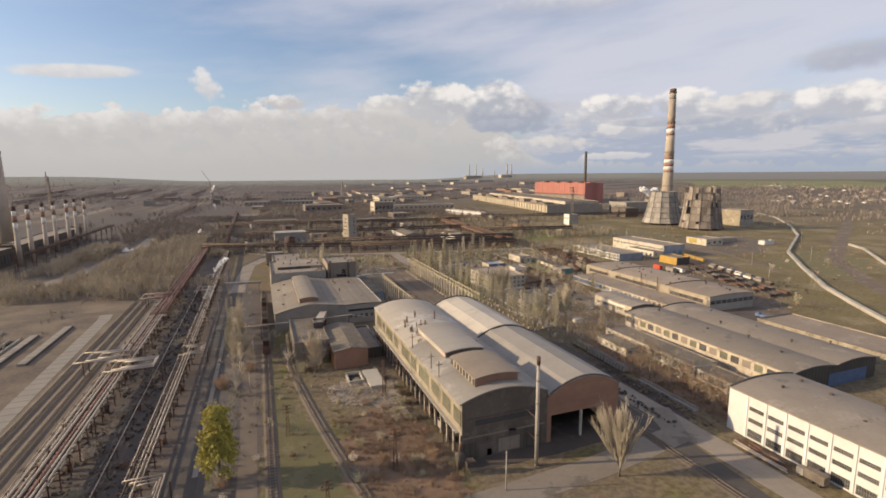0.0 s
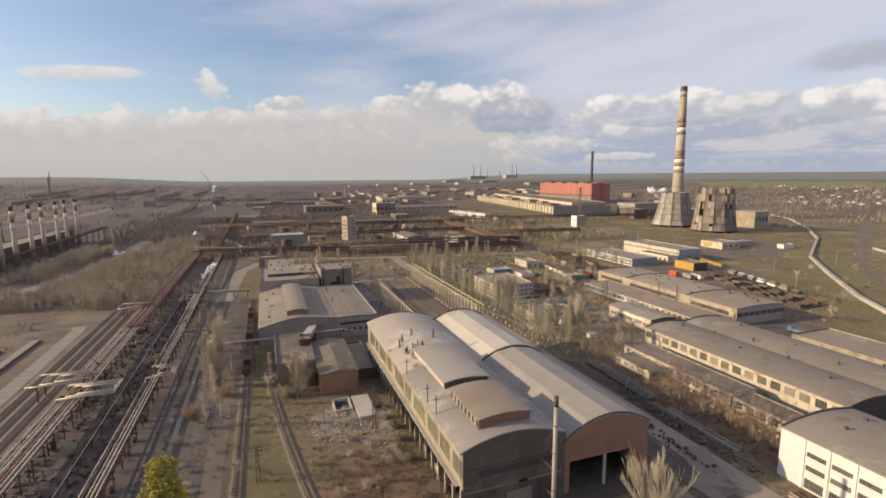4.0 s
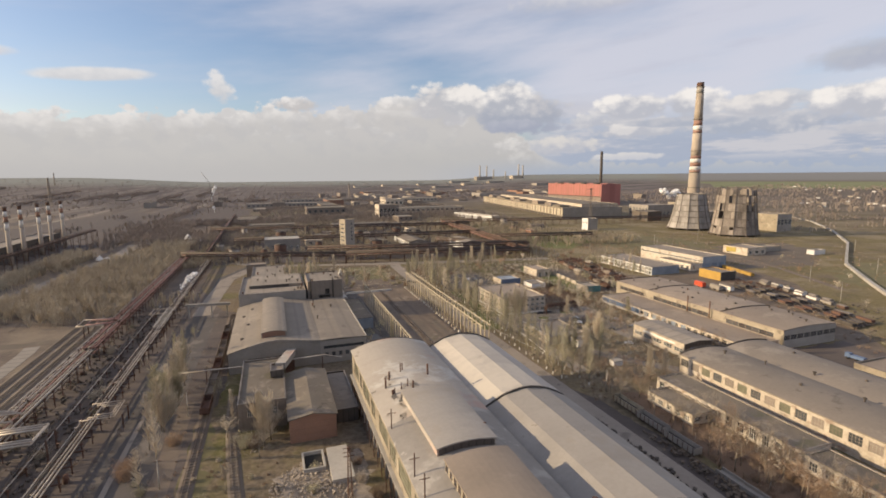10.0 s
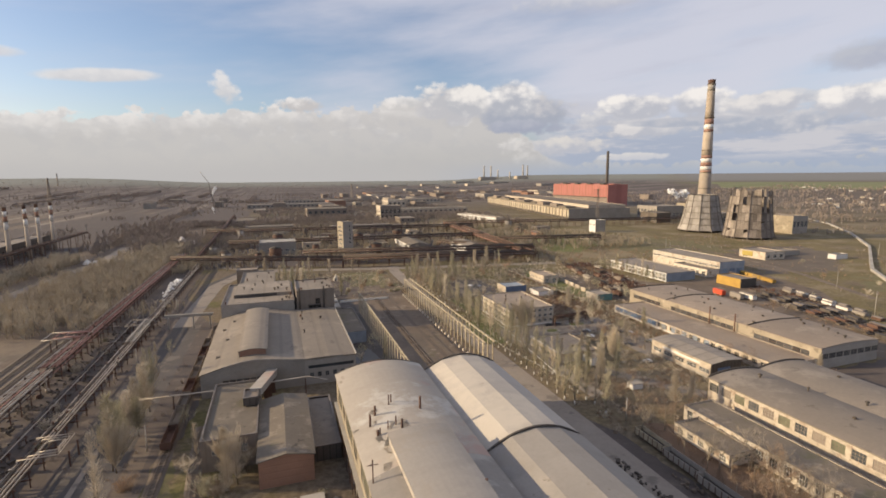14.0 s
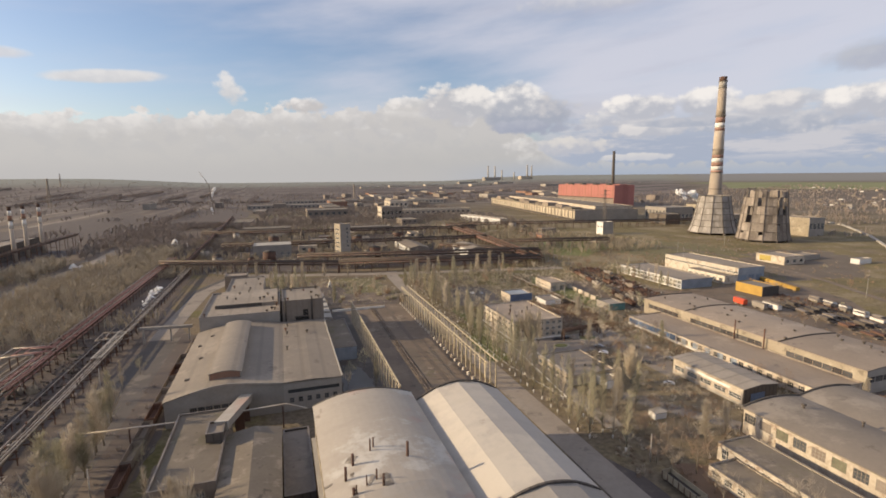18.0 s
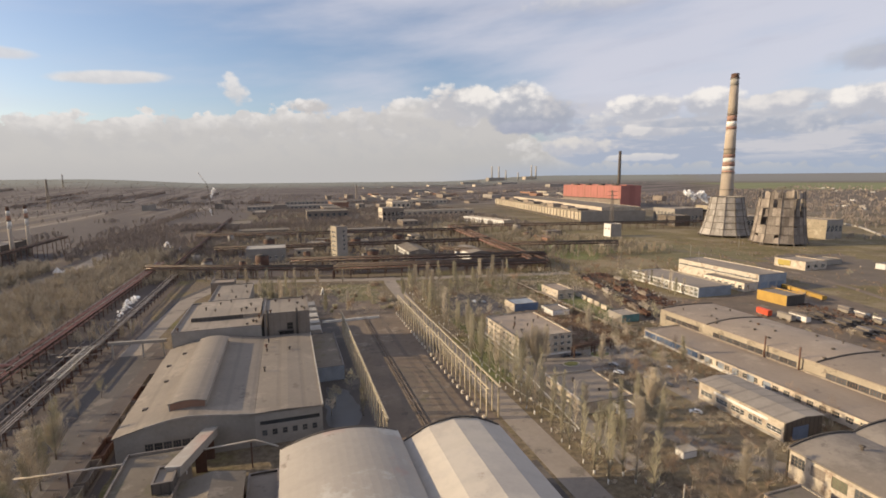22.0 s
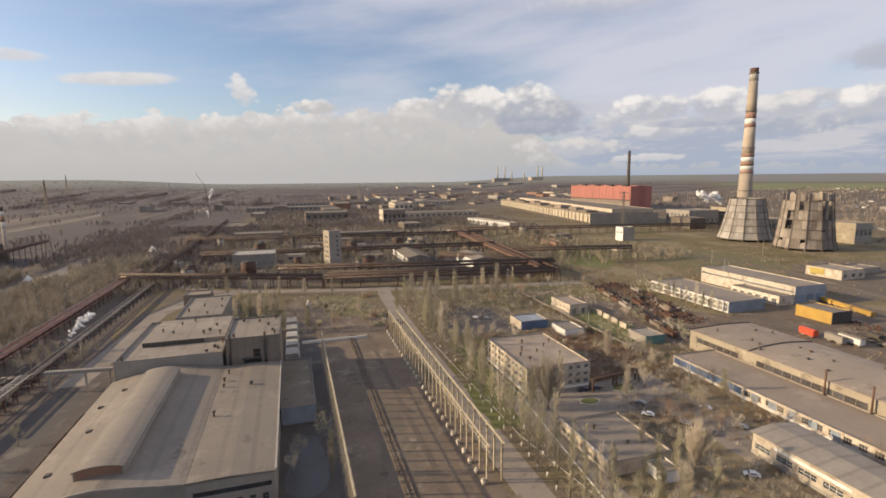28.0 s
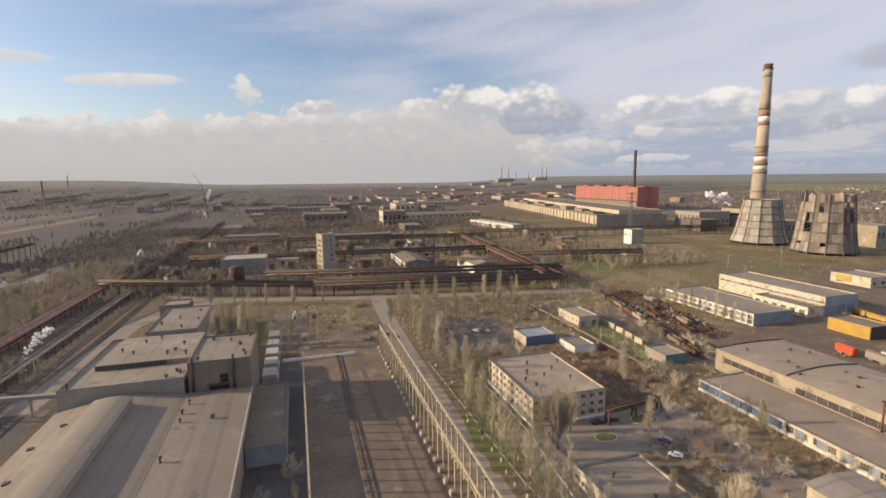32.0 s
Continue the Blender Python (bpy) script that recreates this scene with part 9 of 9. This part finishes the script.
def brush(plots, mat, label, seed):
    """Low leafless scrub between the buildings, as one sheet."""
    rng = random.Random(seed)
    segs = []
    for x0, x1, y0, y1, n, lo, hi in plots:
        for i in range(n):
            x, y = rng.uniform(x0, x1), rng.uniform(y0, y1)
            if any(a < x < b and c < y < d for a, b, c, d in FOOT):
                continue
            h = rng.uniform(lo, hi)
            for k in range(16):
                p = Vector((x + rng.uniform(-0.4, 0.4) * h, y + rng.uniform(-0.4, 0.4) * h, 0))
                q = p + rand_dir(rng, radians(rng.uniform(3, 50))) * h * rng.uniform(0.5, 1.0)
                segs.append((p, q, 0.05))
                m = p.lerp(q, rng.uniform(0.4, 0.8))
                segs.append((m, m + rand_dir(rng, radians(rng.uniform(10, 80))) * h * 0.35, 0.04))
    ob = new("scrub", mesh_from("scrub", *cones(segs), mat))
    tagged(ob, label, "scrub", kind="stuff")


brush([(142, 262, 210, 265, 260, 1.0, 3.2), (188, 262, 262, 350, 330, 1.0, 3.4), (142, 262, 340, 420, 420, 1.0, 3.6), (142, 300, 420, 520, 560, 1.0, 4.0), (68, 130, 432, 530, 160, 1.0, 2.6)], "twig", "leafless pale scrub between the buildings", 51)
brush([(148, 172, 118, 208, 260, 0.8, 2.6), (188, 262, 230, 420, 380, 0.8, 3.0), (300, 345, 200, 330, 150, 0.8, 2.6), (142, 160, 205, 250, 40, 0.8, 2.0), (20, 51, 112, 172, 420, 0.6, 2.2), (193, 234, 332, 402, 520, 1.0, 3.2), (228, 240, 230, 330, 160, 1.0, 2.8), (-14, 26, 110, 225, 90, 0.5, 1.6)], "twig_brown", "leafless reddish scrub between the buildings", 52)
brush([(300, 345, 330, 395, 40, 0.8, 2.4), (380, 640, 480, 660, 420, 0.8, 2.6), (440, 640, 250, 440, 260, 0.8, 2.4), (300, 440, 500, 600, 220, 1.0, 3.0)], "twig_brown", "leafless reddish scrub on the eastern field", 57)
brush([(-72, -28, 80, 430, 300, 0.6, 2.2), (-130, -118, 120, 420, 60, 0.8, 2.5), (-30, -4, 150, 330, 90, 0.8, 2.6)], "twig_far", "sooty leafless scrub along the pipe racks", 53)


def woods(name, plots, mat, label, seed):
    """Bare woods far off, as one sheet of thin crowns."""
    rng = random.Random(seed)
    segs = []
    for x0, x1, y0, y1, n, h, thin in plots:
        for i in range(n):
            x, y = rng.uniform(x0, x1), rng.uniform(y0, y1)
            if noise.noise((x * (0.012 if y < 900 or x < -100 else 0.003), y * (0.012 if y < 900 or x > -100 else 0.003), seed)) < thin:
                continue
            if 480 < x < 1060 and 840 < y < 1620 or -300 < x < -195 and 520 < y < 850 or any(p < x < q and r < y < t for p, q, r, t in FOOT):
                continue
            z = land(x, y)
            k = rng.uniform(0.6, 1.15) * h
            far = max(1.0, math.hypot(x - 60, y - 120) / 500)
            b = Vector((x, y, z))
            segs.append((b, b + Vector((rng.uniform(-0.6, 0.6), rng.uniform(-0.6, 0.6), k)), 0.18 if far < 1.5 else 0.06 * far))
            for j in range(int(28 / far ** 0.8) + 4):
                s = b + Vector((0, 0, k * rng.uniform(0.12, 0.75)))
                segs.append((s, s + rand_dir(rng, radians(rng.uniform(12, 65))) * k * rng.uniform(0.25, 0.55), (0.13 if far < 1.01 else 0.2) * far))
    ob = new(name, mesh_from(name, *cones(segs), mat))
    tagged(ob, label, "woods", kind="stuff")


woods("woodland", [(-190, -112, 415, 700, 1500, 11, -0.35), (-112, -66, 398, 760, 1000, 11, -0.5), (-330, -190, 420, 560, 700, 9, -0.2), (-200, -125, 300, 366, 90, 6, 0.0), (-55, -26, 420, 640, 220, 7, -0.1)], "twig_wood", "belt of bare olive-brown woods along the pipe lines", 3)
woods("woodland", [(-60, 480, 570, 860, 3000, 9, -0.25)], "twig_wood", "bare trees crowding between the works buildings", 14)
woods("woodland", [(-190, 0, 700, 1100, 1900, 10, -0.2), (-900, -330, 500, 1300, 2600, 9, -0.15), (-330, -190, 850, 1300, 500, 9, -0.2), (0, 480, 860, 1500, 3400, 10, -0.2)], "twig_far", "grey-brown bare woods between the works", 4)
woods("woodland", [(-2400, 600, 1300, 2600, 5200, 8, -0.12), (600, 1500, 1560, 2600, 1900, 8, -0.05), (1000, 2600, 560, 1900, 3600, 11, -0.15), (700, 1100, 560, 840, 300, 9, -0.1), (-3000, 2400, 2600, 4400, 3000, 8, -0.02)], "twig_far", "distant grey-brown woods towards the horizon", 5)
belts = []
brnd = random.Random(12)
for k in range(26):
    bx, by = brnd.uniform(-1500, 900), brnd.uniform(950, 3000)
    if brnd.random() < 0.6 and bx > -100:
        belts.append((bx - 300, bx + 300, by, by + 16, 230, 12, -1.0))
    else:
        belts.append((bx, bx + 16, by - 250, by + 250, 200, 12, -1.0))
woods("woodland", belts, "twig_far", "dark belts of bare trees across the plain", 8)
woods("woodland", [(430, 1000, 180, 560, 420, 2.6, 0.22), (300, 480, 480, 700, 420, 4, 0.1), (440, 640, 500, 660, 160, 3, 0.25), (700, 1300, 400, 900, 480, 4.5, 0.15)], "twig_far", "scattered bare scrub in the dry field", 6)


# ---- steam ----
def steam(x, y, z, scale, seed, drift):
    """A wisp of white steam over a leaking pipe, made of many small puffs."""
    m = M.get("steam")
    if not m:
        m = bpy.data.materials.new("white_steam")
        m.use_nodes = True
        nt = m.node_tree
        g = Graph(nt)
        b = nt.nodes["Principled BSDF"]
        b.inputs["Base Color"].default_value = (0.95, 0.95, 0.95, 1)
        b.inputs["Roughness"].default_value = 1.0
        co = nt.nodes.new("ShaderNodeNewGeometry").outputs["Position"]
        g.put(b.inputs["Alpha"], g.step(g.noise(co, 0.9, 4.0, 0.65), 0.38, 0.58, 0.03, 0.85))
        M["steam"] = m
    rr = random.Random(seed)
    bm = bmesh.new()
    for i in range(90):
        u = rr.random() ** 0.8
        w = scale * (0.25 + 1.0 * u)
        c0 = Vector((x + drift[0] * u * u + rr.gauss(0, 0.5) * w, y + drift[1] * u + rr.gauss(0, 0.5) * w, z + drift[2] * u + rr.gauss(0, 0.3) * w))
        bmesh.ops.create_icosphere(bm, subdivisions=1, radius=w * rr.uniform(0.18, 0.5), matrix=Matrix.Translation(c0))
    for v in bm.verts:
        v.co += Vector(noise.noise_vector(v.co * 1.1 / scale)) * 0.35 * scale
    for f in bm.faces:
        f.smooth = True
    ob = part("steam_puff", bm, "steam")
    tagged(ob, "thin white steam drifting from a leaking pipe", "steam", kind="stuff")


steam(-39.5, 447, 3, 1.9, 1, (10, 3, 15))
steam(-126, 1525, 22, 4.2, 3, (12, 0, 40))
steam(-104, 1360, 3, 2.6, 2, (-3, 0, 15))
steam(1056, 1130, 20, 8, 4, (-26, 0, 24))
steam(1096, 1130, 14, 9, 5, (-26, 0, 24))
